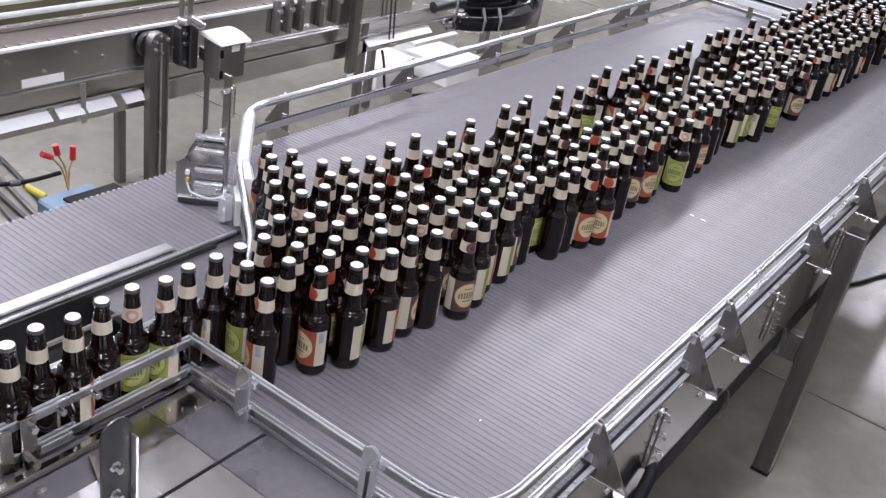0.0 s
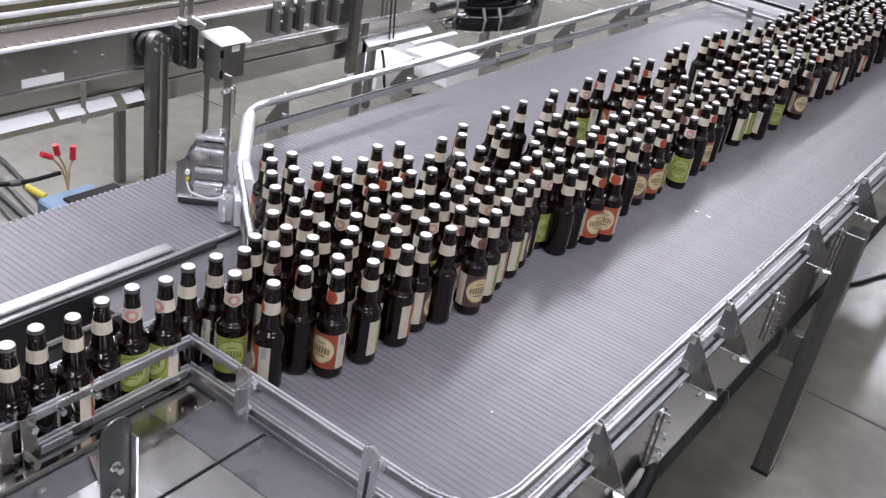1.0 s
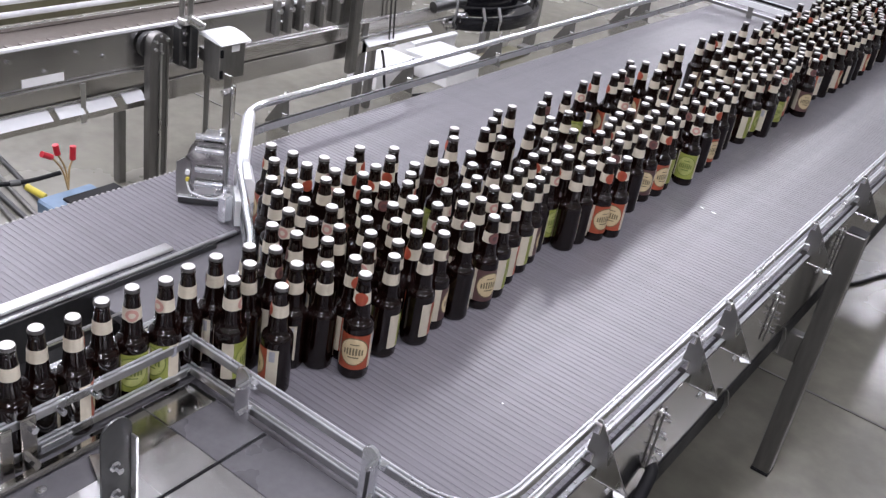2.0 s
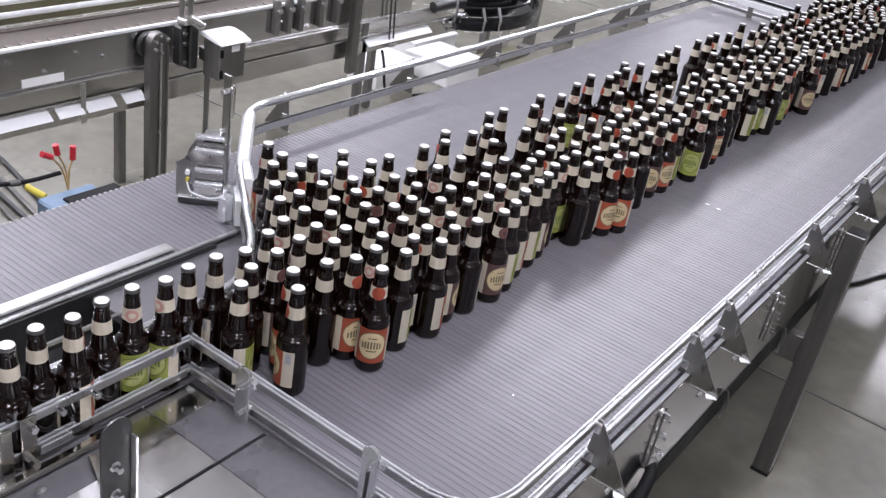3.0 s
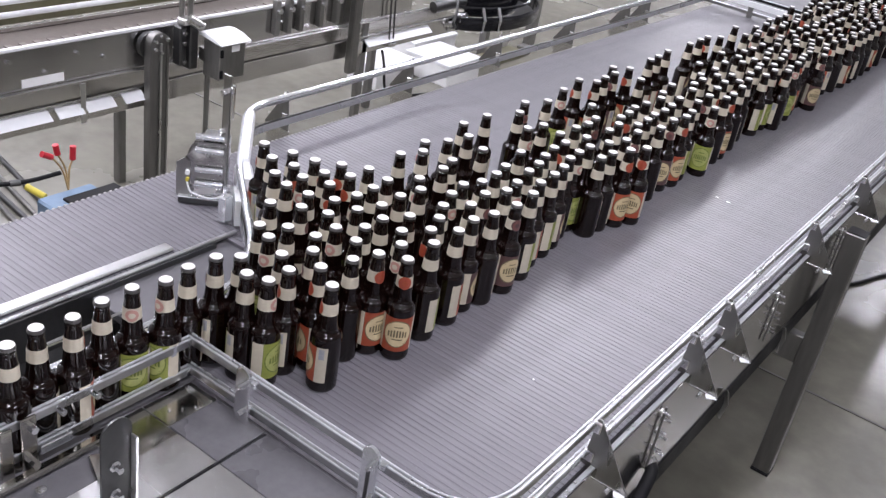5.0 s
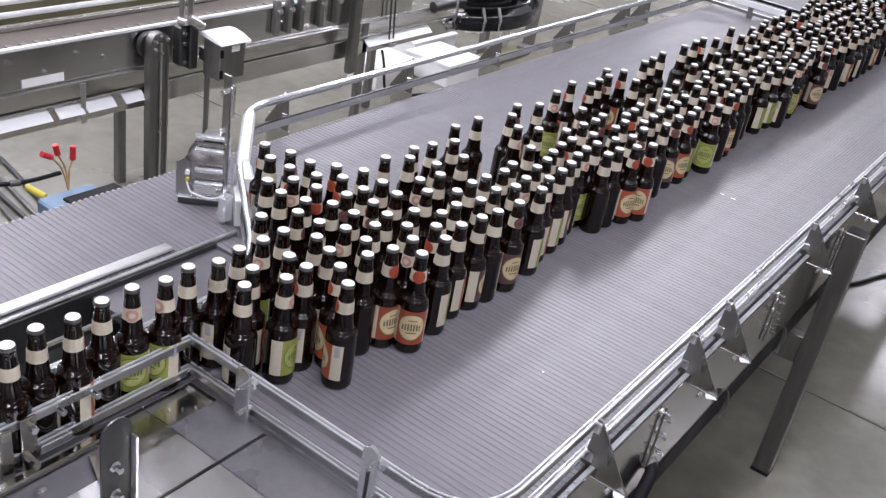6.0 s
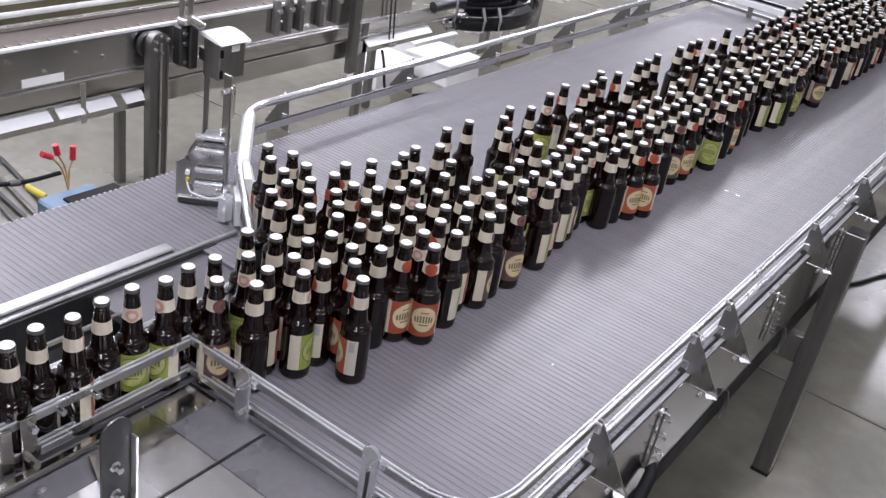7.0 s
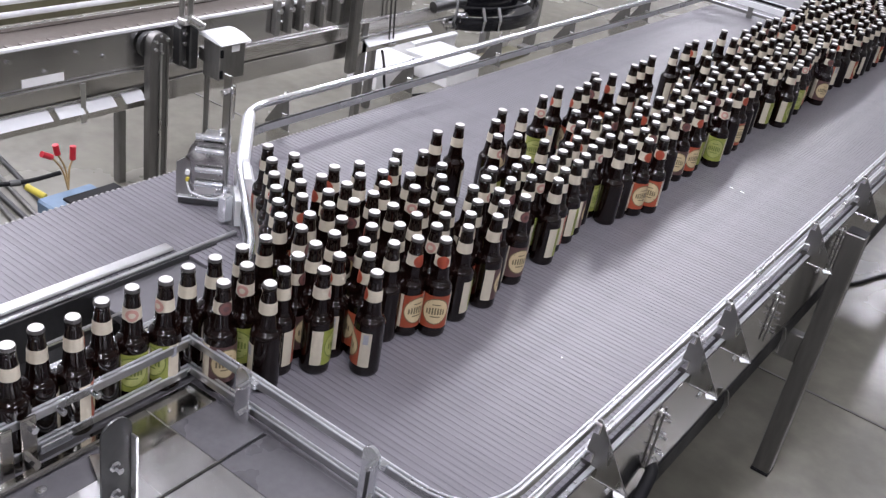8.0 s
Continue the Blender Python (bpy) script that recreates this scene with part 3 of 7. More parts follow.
def corner_shield():
    # glare of the polished steel is given as white pieces
    t = thing("corner_shield", (-1.7, 1.66, BELT), "white strip along the slanting rail, standing in for glare on polished steel", "shield")
    soft = [(-0.013, -0.022), (-0.003, -0.03), (0.015, -0.03), (0.021, -0.02), (0.021, 0.018), (0.014, 0.03), (-0.006, 0.03), (-0.013, 0.02)]
    part("strip", sweep([(-1.859, 1.849, BELT + 0.080), (-1.639, 1.619, BELT + 0.080)], [(u * 0.7, w) for u, w in soft]), WHITEPL_GLARE, t, "", True)
    part("clamp_block", sweep([(-1.638, 1.618, BELT + 0.063), (-1.562, 1.556, BELT + 0.063)], [(u * 1.3, w * 1.2) for u, w in soft]), WHITEPL_GLARE, t, "", True)
    part("lower_strip", sweep([(-1.600, 1.542, BELT + 0.01), (-1.535, 1.488, BELT + 0.01)], [(-0.016, -0.008), (-0.002, -0.008), (-0.002, 0.06), (-0.016, 0.06)]), WHITEPL_GLARE, t)
    part("clamp_bolt", rod((-1.585, 1.520, BELT + 0.06), (-1.565, 1.500, BELT + 0.06), 0.007, 8), POLISH, t)


corner_shield()


# ---- the conveyor behind ----
def back_conveyor():
    x = -3.2
    z = BELT
    t = thing("single_lane_conveyor", (x, 3.0, 0), "stainless single-lane conveyor standing behind the table", "conveyor")
    part("side_panel", box(x - 0.004, x, -0.5, 4.35, z - 0.32, z - 0.165, 0.002), PANEL, t)
    part("top_edge", box(x - 0.012, x + 0.004, -0.5, 4.35, z - 0.164, z - 0.150, 0.002), WHITEPL_GLARE, t, "white wear strip")
    part("belt", box(x - 0.20, x - 0.013, -0.5, 4.35, z - 0.18, z - 0.168, 0.001), BROWNBELT, t)
    part("far_panel", box(x - 0.216, x - 0.205, -0.5, 4.35, z - 0.32, z - 0.15, 0.002), PANEL, t)
    part("bottom_lip", box(x + 0.0005, x + 0.02, -0.5, 4.35, z - 0.328, z - 0.321, 0.001), POLISH, t)
    for k in range(46):
        part("chain_link", box(x - 0.075, x - 0.02, 1.0 + k * 0.06, 1.03 + k * 0.06, z - 0.1675, z - 0.164, 0.001), LINK, t)
    # guide and upper rods are coloured white for their bright reflections
    for r, dz in ((0.014, -0.06), (0.012, -0.115)):
        part("guide_rod", rod((x - 0.24, -0.5, z + dz), (x - 0.24, 4.3, z + dz), r, 10), WHITEPL_GLARE, t, "", True)
    part("upper_rod", rod((x - 0.42, -0.5, z + 0.02), (x - 0.42, 4.3, z + 0.02), 0.016, 10), WHITEPL_GLARE, t, "", True)
    part("rear_panel", box(x - 0.5, x - 0.49, -0.5, 4.3, z - 0.25, z - 0.02, 0.002), OLIVE, t)
    # lower trough with sloping white strips standing in for lamp glare
    part("trough", box(x - 0.01, x + 0.0, -0.5, 4.9, z - 0.50, z - 0.40, 0.002), PANEL, t)
    part("trough_lip", box(x + 0.0005, x + 0.018, -0.5, 4.9, z - 0.405, z - 0.398, 0.001), POLISH, t)
    part("trough_back", box(x - 0.14, x - 0.13, -0.5, 4.9, z - 0.50, z - 0.38, 0.002), PANEL, t)
    for a, b in ((1.3, 2.08), (2.11, 2.225), (2.24, 2.375), (2.42, 2.52), (3.96, 4.52)):
        part("guard_strip", prism([(x + 0.001, z - 0.420), (x + 0.008, z - 0.420), (x + 0.046, z - 0.450), (x + 0.040, z - 0.452)], a, b, "y"), WHITEPL_GLARE, t, "sloping white strip standing in for lamp glare on the trough")
    part("type_plate", box(x + 0.0005, x + 0.003, 1.98, 2.16, z - 0.312, z - 0.278, 0.001), CARD, t)
    part("type_plate", box(x + 0.0005, x + 0.003, 4.18, 4.34, z - 0.235, z - 0.205, 0.001), WHITEPL_GLARE, t)
    for y in (2.23, 3.9):
        part("strap", box(x + 0.0205, x + 0.025, y - 0.012, y + 0.012, z - 0.50, z - 0.33, 0.002), STEEL, t)
    for y, dz in ((1.86, -0.2), (1.93, -0.2), (2.08, -0.265), (2.22, -0.21), (2.34, -0.245), (3.34, -0.24), (3.52, -0.285)):
        part("bolt", rod((x, y, z + dz), (x + 0.012, y, z + dz), 0.009, 6), POLISH, t)
    for lx, ly in ((x - 0.2, 2.57), (x - 0.2, 0.5), (x - 0.02, 3.98), (x - 0.2, 4.3)):
        part("leg", box(lx - 0.02, lx + 0.02, ly - 0.021, ly + 0.021, 0.0, z - 0.33, 0.004), DULL, t)
    # stout post with rounded head
    head = [(2.56 + 0.047 * math.cos(radians(a)), z - 0.205 + 0.047 * math.sin(radians(a))) for a in range(0, 181, 15)]
    part("post", prism([(2.513, 0.0), (2.607, 0.0)] + head, -3.165, -3.125, "x", bevel=0.003), TUBE, t, "dark round-topped post")
    disc = [(2.548 + 0.056 * math.cos(radians(a)), z - 0.222 + 0.056 * math.sin(radians(a))) for a in range(0, 360, 15)]
    part("post_head", prism(disc, -3.19, -3.1655, "x"), SHADE, t, "dark round head")
    part("post_rib", box(-3.124, -3.114, 2.556, 2.566, 0.0, z - 0.20, 0.001), STEEL, t)
    part("post_edge", box(-3.1245, -3.119, 2.594, 2.604, 0.0, z - 0.215, 0.001), GUSSET, t)
    for a in range(5):
        an = radians(30 + a * 60)
        part("bolt", rod((-3.121, 2.56 + 0.034 * math.cos(an), z - 0.205 + 0.034 * math.sin(an)), (-3.108, 2.56 + 0.034 * math.cos(an), z - 0.205 + 0.034 * math.sin(an)), 0.008, 6), POLISH, t)
    # hinge block and arm
    part("hinge_block", box(-3.15, -3.10, 2.645, 2.68, z - 0.31, z - 0.14, 0.006), SHADE, t)
    part("hinge_block", box(-3.15, -3.09, 2.69, 2.735, z - 0.33, z - 0.13, 0.006), SHADE, t)
    for dz in (-0.29, -0.21, -0.165):
        part("bolt", rod((-3.10, 2.662, z + dz), (-3.088, 2.662, z + dz), 0.009, 8), POLISH, t)
    for dy in (0.0, 0.045):
        part("hinge_pin", rod((-3.12, 2.665 + dy, z - 0.13), (-3.12, 2.665 + dy, z + 0.06), 0.012, 8), GUSSET, t, "", True)
    part("pin_clamp", box(-3.135, -3.085, 2.650, 2.735, z - 0.132, z - 0.105, 0.004), STEEL, t)
    part("hinge_arm", rod((-3.08, 2.67, z - 0.10), (-3.05, 2.72, z - 0.135), 0.02, 10), STEEL, t, "", True)
    for y in (3.28, 3.36, 3.44, 3.58, 3.70):
        part("clamp", box(x + 0.001, x + 0.035, y - 0.015, y + 0.015, z - 0.29, z - 0.12, 0.004), DULL, t)
        part("clamp_knob", rod((x + 0.03, y, z - 0.17), (x + 0.05, y, z - 0.17), 0.013, 8), POLISH, t)
    part("column", box(x + 0.02, x + 0.06, 3.80, 3.86, z - 0.57, z + 0.12, 0.006), DULL, t)
    for y in (4.150, 4.185):
        part("hanger_rod", rod((x + 0.03, y, z - 0.47), (x + 0.03, y - 0.03, z - 0.20), 0.005, 8), SHADE, t, "", True)
    part("hanger_foot", box(x + 0.001, x + 0.04, 4.14, 4.20, z - 0.485, z - 0.462, 0.003), POLISH, t)
    for y, dz, r in ((4.70, -0.44, 0.018), (4.745, -0.47, 0.022), (4.785, -0.43, 0.015), (4.83, -0.405, 0.020)):
        part("clamp_knob", rod((x + 0.0, y, z + dz), (x + 0.05, y + 0.01, z + dz + 0.012), r, 10), POLISH, t, "", True)
    part("clamp_arm", sweep([(x + 0.04, 4.72, z - 0.46), (x + 0.03, 4.76, z - 0.36), (x + 0.0, 4.80, z - 0.30)], ring(0.008, 8)), SHADE, t, "", True)
    return t


back_conveyor()


def control_box():
    t = thing("control_box", (-3.0, 2.8, BELT - 0.34), "dark stainless control box with a bright sloping lid", "control box")
    part("body", box(-3.05, -2.95, 2.725, 2.870, BELT - 0.340, BELT - 0.185, 0.004), DULL, t)
    part("lid", prism([(-3.07, BELT - 0.168), (-2.928, BELT - 0.183), (-2.928, BELT - 0.177), (-2.98, BELT - 0.158), (-3.03, BELT - 0.152), (-3.07, BELT - 0.156)], 2.715, 2.882, "y", bevel=0.002), WHITEPL_GLARE, t, "bright pale lid")
    part("label_plate", box(-2.9495, -2.947, 2.79, 2.835, BELT - 0.222, BELT - 0.194, 0.001), CARD, t)
    for z in (-0.22, -0.31):
        part("hinge", box(-2.9495, -2.940, 2.727, 2.741, BELT + z - 0.017, BELT + z + 0.017, 0.002), BLACK, t)
    part("arm", box(-3.12, -3.0505, 2.76, 2.82, BELT - 0.30, BELT - 0.24, 0.004), DULL, t)
    part("stay", rod((-3.09, 2.79, 0.0), (-3.09, 2.79, BELT - 0.301), 0.012, 10), DULL, t)


control_box()


def floor_things():
    # white cartons under and behind the conveyor
    def carton(x0, x1, y0, y1, z0, z1, flap, label):
        t = thing("carton", ((x0 + x1) / 2, (y0 + y1) / 2, z0), label, "carton", "white cartons")
        part("body", box(x0, x1, y0, y1, z0, z1, 0.004), CARD, t)
        part("lid_edge", box(x0 - 0.006, x1 + 0.006, y0 - 0.006, y1 + 0.006, z1 + 0.0005, z1 + 0.02, 0.003), WHITEPL_GLARE, t)
        part("tape", box((x0 + x1) / 2 - 0.025, (x0 + x1) / 2 + 0.025, y0, y1, z1 + 0.0205, z1 + 0.0215, 0), CARD, t)
    carton(-3.78, -3.54, 4.56, 4.93, 0, 0.13, 1, "white carton standing on the floor under the conveyor")
    carton(-3.68, -3.33, 5.02, 5.38, 0, 0.13, 1, "white carton standing on the floor beside another")
    carton(-4.22, -3.74, 5.18, 5.66, 0, 0.13, 1, "white carton standing on the floor behind the conveyor")
    t = thing("pallet_frame", (-3.45, 5.9, 0), "low olive steel pallet frame lying on the floor", "pallet frame")
    part("frame", box(-3.56, -3.42, 5.60, 6.10, 0.0, 0.05, 0.006), OLIVE, t)
    part("end_bar", box(-3.50, -3.43, 6.105, 6.20, 0.0, 0.07, 0.006), DULL, t)
    t = thing("floor_marker", (-3.31, 5.42, 0), "yellow and black striped marker post", "marker post")
    part("yellow_band", box(-3.322, -3.292, 5.425, 5.45, 0.0, 0.09, 0.003), YELLOW, t)
    part("black_band", box(-3.322, -3.292, 5.395, 5.4245, 0.0, 0.09, 0.003), BLACK, t)
    # curved infeed end with black guard
    t = thing("curved_conveyor", (-3.25, 5.2, 0), "curved conveyor end with a glossy black guard on steel legs", "conveyor")

    def arc(k, z, a0=-66, a1=100):
        return [Vector((-3.32 + 0.32 * k * math.cos(radians(a)), 5.22 + 0.50 * k * math.sin(radians(a)), BELT + z)) for a in range(a0, a1, 8)]
    part("guard", sweep(arc(1.0, -0.44), [(-0.006, -0.035), (0.006, -0.035), (0.010, 0.03), (0.004, 0.045), (-0.006, 0.045)]), GLOSSBLACK, t, "glossy black curved guard", True)
    part("inner_guard", sweep(arc(0.62, -0.38), [(-0.006, -0.05), (0.006, -0.05), (0.006, 0.07), (-0.006, 0.07)]), GLOSSBLACK, t, "", True)
    part("guard_rod", sweep(arc(0.86, -0.355), ring(0.010, 8)), GLOSSBLACK, t, "", True)
    part("bed", sweep(arc(0.78, -0.455), [(-0.055, -0.015), (0.055, -0.015), (0.055, 0.012), (-0.055, 0.012)]), SHADE, t)
    for a in (-38, -24):
        q = arc(1.03, -0.41, a, a + 1)[0]
        part("clip", sweep([q + Vector((0, 0, -0.07)), q + Vector((0.004, 0, 0)), q + Vector((-0.03, 0.01, 0.07))], [(-0.010, -0.004), (0.010, -0.004), (0.010, 0.004), (-0.010, 0.004)]), POLISH, t)
    for lx, ly, w, h in ((-3.58, 5.77, 0.022, 0.50), (-3.50, 6.27, 0.042, 1.02)):
        part("leg", box(lx - 0.03, lx + 0.03, ly - w, ly + w, 0.0, h, 0.004), DULL, t)
    part("leg_plate", box(-3.36, -3.35, 5.62, 5.73, BELT - 0.78, BELT - 0.56, 0.006), STEEL, t)
    part("leg_brace", box(-3.58, -3.361, 5.66, 5.70, BELT - 0.60, BELT - 0.56, 0.004), DULL, t)
    part("leg_beam", box(-3.55, -3.45, 5.50, 6.22, BELT - 0.48, BELT - 0.44, 0.004), DULL, t)
    part("motor", rod((-3.3, 4.70, BELT - 0.37), (-3.25, 4.93, BELT - 0.34), 0.035, 14), SHADE, t, "", True)
    t = thing("floor_cable", (-3.5, 4.5, 0), "thin black cable hanging down to the floor", "cable")
    part("cable", sweep(bend([(-3.21, 4.15, BELT - 0.52), (-3.3, 4.3, 0.3), (-3.42, 4.5, 0.008), (-3.3, 4.9, 0.008)], 0.2), ring(0.008, 6)), BLACK, t)


floor_things()


def wiring():
    """Red-capped connectors on wires over a blue-grey box, with dark hoses, beside the far belt edge."""
    z = BELT
    t = thing("junction_box", (-2.08, 1.48, z - 0.32), "blue-grey junction box with a black slot", "junction box")
    part("body", box(-2.19, -2.10, 1.38, 1.555, z - 0.30, z - 0.168, 0.006), BLUEPL, t)
    part("slot", box(-2.142, -2.09, 1.43, 1.60, z - 0.1675, z - 0.160, 0.002), BLACK, t)
    part("stand", box(-2.14, -2.08, 1.47, 1.53, 0.0, z - 0.3005, 0.004), DULL, t)
    t = thing("wire_connectors", (-2.18, 1.47, z - 0.2), "three red-capped connectors on tan wires", "connectors")
    stem = (-2.18, 1.475, z - 0.164)
    for i, (a, b) in enumerate((((-2.2, 1.41, z - 0.045), (-2.2, 1.44, z - 0.062)), ((-2.2, 1.452, z - 0.028), (-2.2, 1.458, z - 0.058)), ((-2.2, 1.507, z - 0.045), (-2.2, 1.505, z - 0.085)))):
        part("cap", sweep([a, tuple((p + q) / 2 for p, q in zip(a, b)), b], ring(0.009, 10)), REDPL, t, "red plastic cap", True)
        part("wire", sweep(bend([b, (-2.195, 1.47 + 0.01 * i, z - 0.105), stem], 0.03), ring(0.0028, 6)), COPPER, t)
    t = thing("hose", (-2.3, 1.2, z - 0.2), "dark ribbed cable hose with a grey collar", "hose")
    part("hose_end", sweep(bend([(-2.42, 1.10, z - 0.17), (-2.249, 1.313, z - 0.13), (-2.224, 1.381, z - 0.13), (-2.19, 1.46, z - 0.11)], 0.05), ring(0.0065, 8)), BLACK, t, "", True)
    part("collar", rod((-2.240, 1.337, z - 0.13), (-2.231, 1.362, z - 0.13), 0.0095, 10), SHADE, t)
    t = thing("yellow_sleeve", (-2.3, 1.4, z - 0.25), "yellow cable sleeve beside the junction box", "cable sleeve")
    part("sleeve", rod((-2.252, 1.392, z - 0.16), (-2.196, 1.412, z - 0.175), 0.010, 10), YELLOW, t, "", True)
    for k, (a, b, d) in enumerate((((-4.3, 2.34, 0.012), (-3.10, 2.10, 0.012), 0.02), ((-4.3, 2.26, 0.012), (-3.12, 2.05, 0.012), 0.01), ((-4.2, 2.20, 0.012), (-3.16, 2.02, 0.012), -0.02), ((-4.1, 2.12, 0.012), (-3.18, 1.96, 0.012), 0.02))):
        t = thing("floor_hose", a, "dark grey hose lying on the floor", "hose", "floor hoses")
        mid = ((a[0] + b[0]) / 2, (a[1] + b[1]) / 2 + d, 0.012)
        part("hose", sweep(bend([a, mid, b], 0.3), ring(0.012, 8)), TUBE if k % 2 else SHADE, t, "", True)
    t = thing("floor_cable", (-0.3, 5.0, 0), "thin black cable running over the floor", "cable")
    part("cable", sweep(bend([(-0.95, 4.25, 0.008), (-0.579, 4.624, 0.008), (-0.475, 4.94, 0.008), (-0.1, 5.6, 0.008)], 0.2), ring(0.01, 6)), BLACK, t)


wiring()


def cable_gland():
    t = thing("cable_elbow", (-0.44, 1.68, BELT - 0.2), "black rubber cable elbow on the table side", "cable elbow")
    part("elbow", sweep(bend([(-0.451, 1.70, BELT - 0.165), (-0.432, 1.69, BELT - 0.175), (-0.425, 1.62, BELT - 0.225), (-0.43, 1.52, BELT - 0.25)], 0.04), ring(0.015, 10)), BLACK, t, "", True)
    part("collar", rod((-0.451, 1.70, BELT - 0.165), (-0.440, 1.695, BELT - 0.170), 0.018, 10), POLISH, t)


cable_gland()


# ---- bottles ----
NECK = [(0.0170, 0.1675), (0.0166, 0.171), (0.0162, 0.179), (0.0157, 0.187), (0.0152, 0.1918)]


def label_patch(r, z0, z1, a0, a1, n, lift=0.0004):
    return lathe([(r + lift, z0), (r + lift, z1)], n, None, (0, 0, 0), a0, a1)


def oval_patch(r, zc, half_z, half_a, lift, n=16, a_mid=0.0):
    """An oval lying on the round side of a bottle."""
    bm = bmesh.new()

    def at(a, z):
        a = radians(a)
        return bm.verts.new(((r + lift) * math.sin(a), -(r + lift) * math.cos(a), z))
    rows = []
    for k in range(13):
        v = math.sin((-1 + k / 6) * math.pi / 2)
        h = math.sqrt(max(0.0, 1 - v * v)) * half_a + 0.01
        rows.append([at(a_mid - h + 2 * h * i / 8, zc + v * half_z) for i in range(9)])
    for a, b in zip(rows, rows[1:]):
        for i in range(8):
            bm.faces.new((a[i], a[i + 1], b[i + 1], b[i]))
    return bm


def make_bottle(paper, badge, emblem, ink_mat, label):
    t = thing("bottle", (0, 0, 0), label, "bottle", "bottles on the table")
    profile = [(0.0, 0.003), (0.022, 0.001), (0.0275, 0.0), (0.0302, 0.004), (0.0305, 0.010), (0.0305, 0.113), (0.0303, 0.1175), (0.0296, 0.1215), (0.0279, 0.1251), (0.0253, 0.1280), (0.0227, 0.1308), (0.0207, 0.1345), (0.0195, 0.1405), (0.0186, 0.148), (0.0178, 0.157), (0.0166, 0.171), (0.0157, 0.187), (0.0142, 0.199), (0.0134, 0.207), (0.0129, 0.2125), (0.0134, 0.2135), (0.0134, 0.2170), (0.0124, 0.2180), (0.0122, 0.2205), (0.0, 0.224)]
    part("glass", lathe(profile, 24), GLASS, t, "glossy dark brown glass", True)
    cap = part("cap", lathe([(0.0134, 0.2212), (0.0132, 0.2232), (0.0127, 0.2262), (0.0116, 0.2279), (0.0, 0.2283)], 42, wave=0.0006), CAP, t, "pale crimped crown cap", True)
    part("cap_print", lathe([(0.0122, 0.2275), (0.0115, 0.2284), (0.0066, 0.2286), (0.0, 0.2288)], 20), CAPMARK, cap)
    neck = part("neck_label", lathe([(r + 0.0004, z) for r, z in NECK], 24), PAPER, t, "cream paper neck band", True)

    def disc(zc, hz, ha, lift):
        b = bmesh.new()
        rows = []
        for k in range(9):
            v = math.sin((-1 + k / 4) * math.pi / 2)
            z = zc + v * hz
            r = float(np.interp(z, [p[1] for p in NECK], [p[0] for p in NECK])) + lift
            h = math.sqrt(max(0, 1 - v * v)) * ha + 0.1
            rows.append([b.verts.new((r * math.sin(radians(-h + 2 * h * i / 6)), -r * math.cos(radians(-h + 2 * h * i / 6)), z)) for i in range(7)])
        for p, q in zip(rows, rows[1:]):
            for i in range(6):
                b.faces.new((p[i], p[i + 1], q[i + 1], q[i]))
        return b
    edge, face, mark = badge
    part("badge", disc(0.1788, 0.0142, 49, 0.0009), edge, neck, "", True)
    part("badge_face", disc(0.1788, 0.0116, 40, 0.0013), face, neck, "", True)
    part("badge_mark", disc(0.1788, 0.0056, 20, 0.0017), mark, neck, "", True)
    R = 0.0305
    body = part("front_label", label_patch(R, 0.024, 0.104, -62, 62, 12), paper, t, "", True)
    part("emblem", oval_patch(R, 0.066, 0.030, 52, 0.0008), emblem, body, "pale oval emblem", True)
    part("emblem_rim", oval_patch(R, 0.066, 0.0325, 56, 0.0006), ink_mat if emblem is PALEGREEN else INK, body, "", True)
    ink = bmesh.new()
    for k in range(7):
        lathe([(R + 0.0011, 0.0585), (R + 0.0011, 0.0755 - 0.0005 * abs(k - 3) ** 2)], 2, ink, (0, 0, 0), -38 + k * 11.0, -31.2 + k * 11.0)
    lathe([(R + 0.0011, 0.0515), (R + 0.0011, 0.0545)], 6, ink, (0, 0, 0), -20, 20)
    lathe([(R + 0.0011, 0.0815), (R + 0.0011, 0.084)], 6, ink, (0, 0, 0), -17, 17)
    part("print_block", ink, ink_mat, body, "", True)
    for a0, a1 in ((-104, -62.5), (62.5, 104)):
        side = part("side_label", label_patch(R, 0.024, 0.104, a0, a1, 5), PAPER, t, "cream paper side panel", True)
        if a0 > 0:
            part("barcode", label_patch(R, 0.078, 0.101, 72, 92, 3, 0.0008), CODE, side, "", True)
    return t


PROTOS = {
    "o": make_bottle(ORANGE, (ORANGE, DEEPORANGE, ORANGE), EMBLEM, INK, "brown glass beer bottle with an orange label and pale cap"),
    "g": make_bottle(GREEN, (PAPER, PINK, PAPER), PALEGREEN, DARKGREEN, "brown glass beer bottle with a lime green label and pale cap"),
    "m": make_bottle(MAROON, (MAROON, DUSKY, MAROON), EMBLEM, INK, "brown glass beer bottle with a dark maroon label and pale cap"),
}
KINDS = (
    "ogmoooooogmgooommgggmoggogommogoommmmooooogmogggomgmoogggmooomgomoogmomoogomgmmmgmgoogmoogommgmmmmom"
    "ogmmmogomoogommgmmoooogmgmgoggmoogmmmommogommmogmmoggommmmoggmggmgomoggoommmmmomgmgommmgmggogmmmgmom"
    "gomggmomgggggmooogmomgogomgoommggmmooggooogmmoogmmgmmgmgogommmgommmgmgoomgmggmogomggoggoo.ggm.m.g..g"
    "om.o.m..m.o.gmg.oogooogggmgogogggogmmmgmgommmgomggm"
)
bottles = []
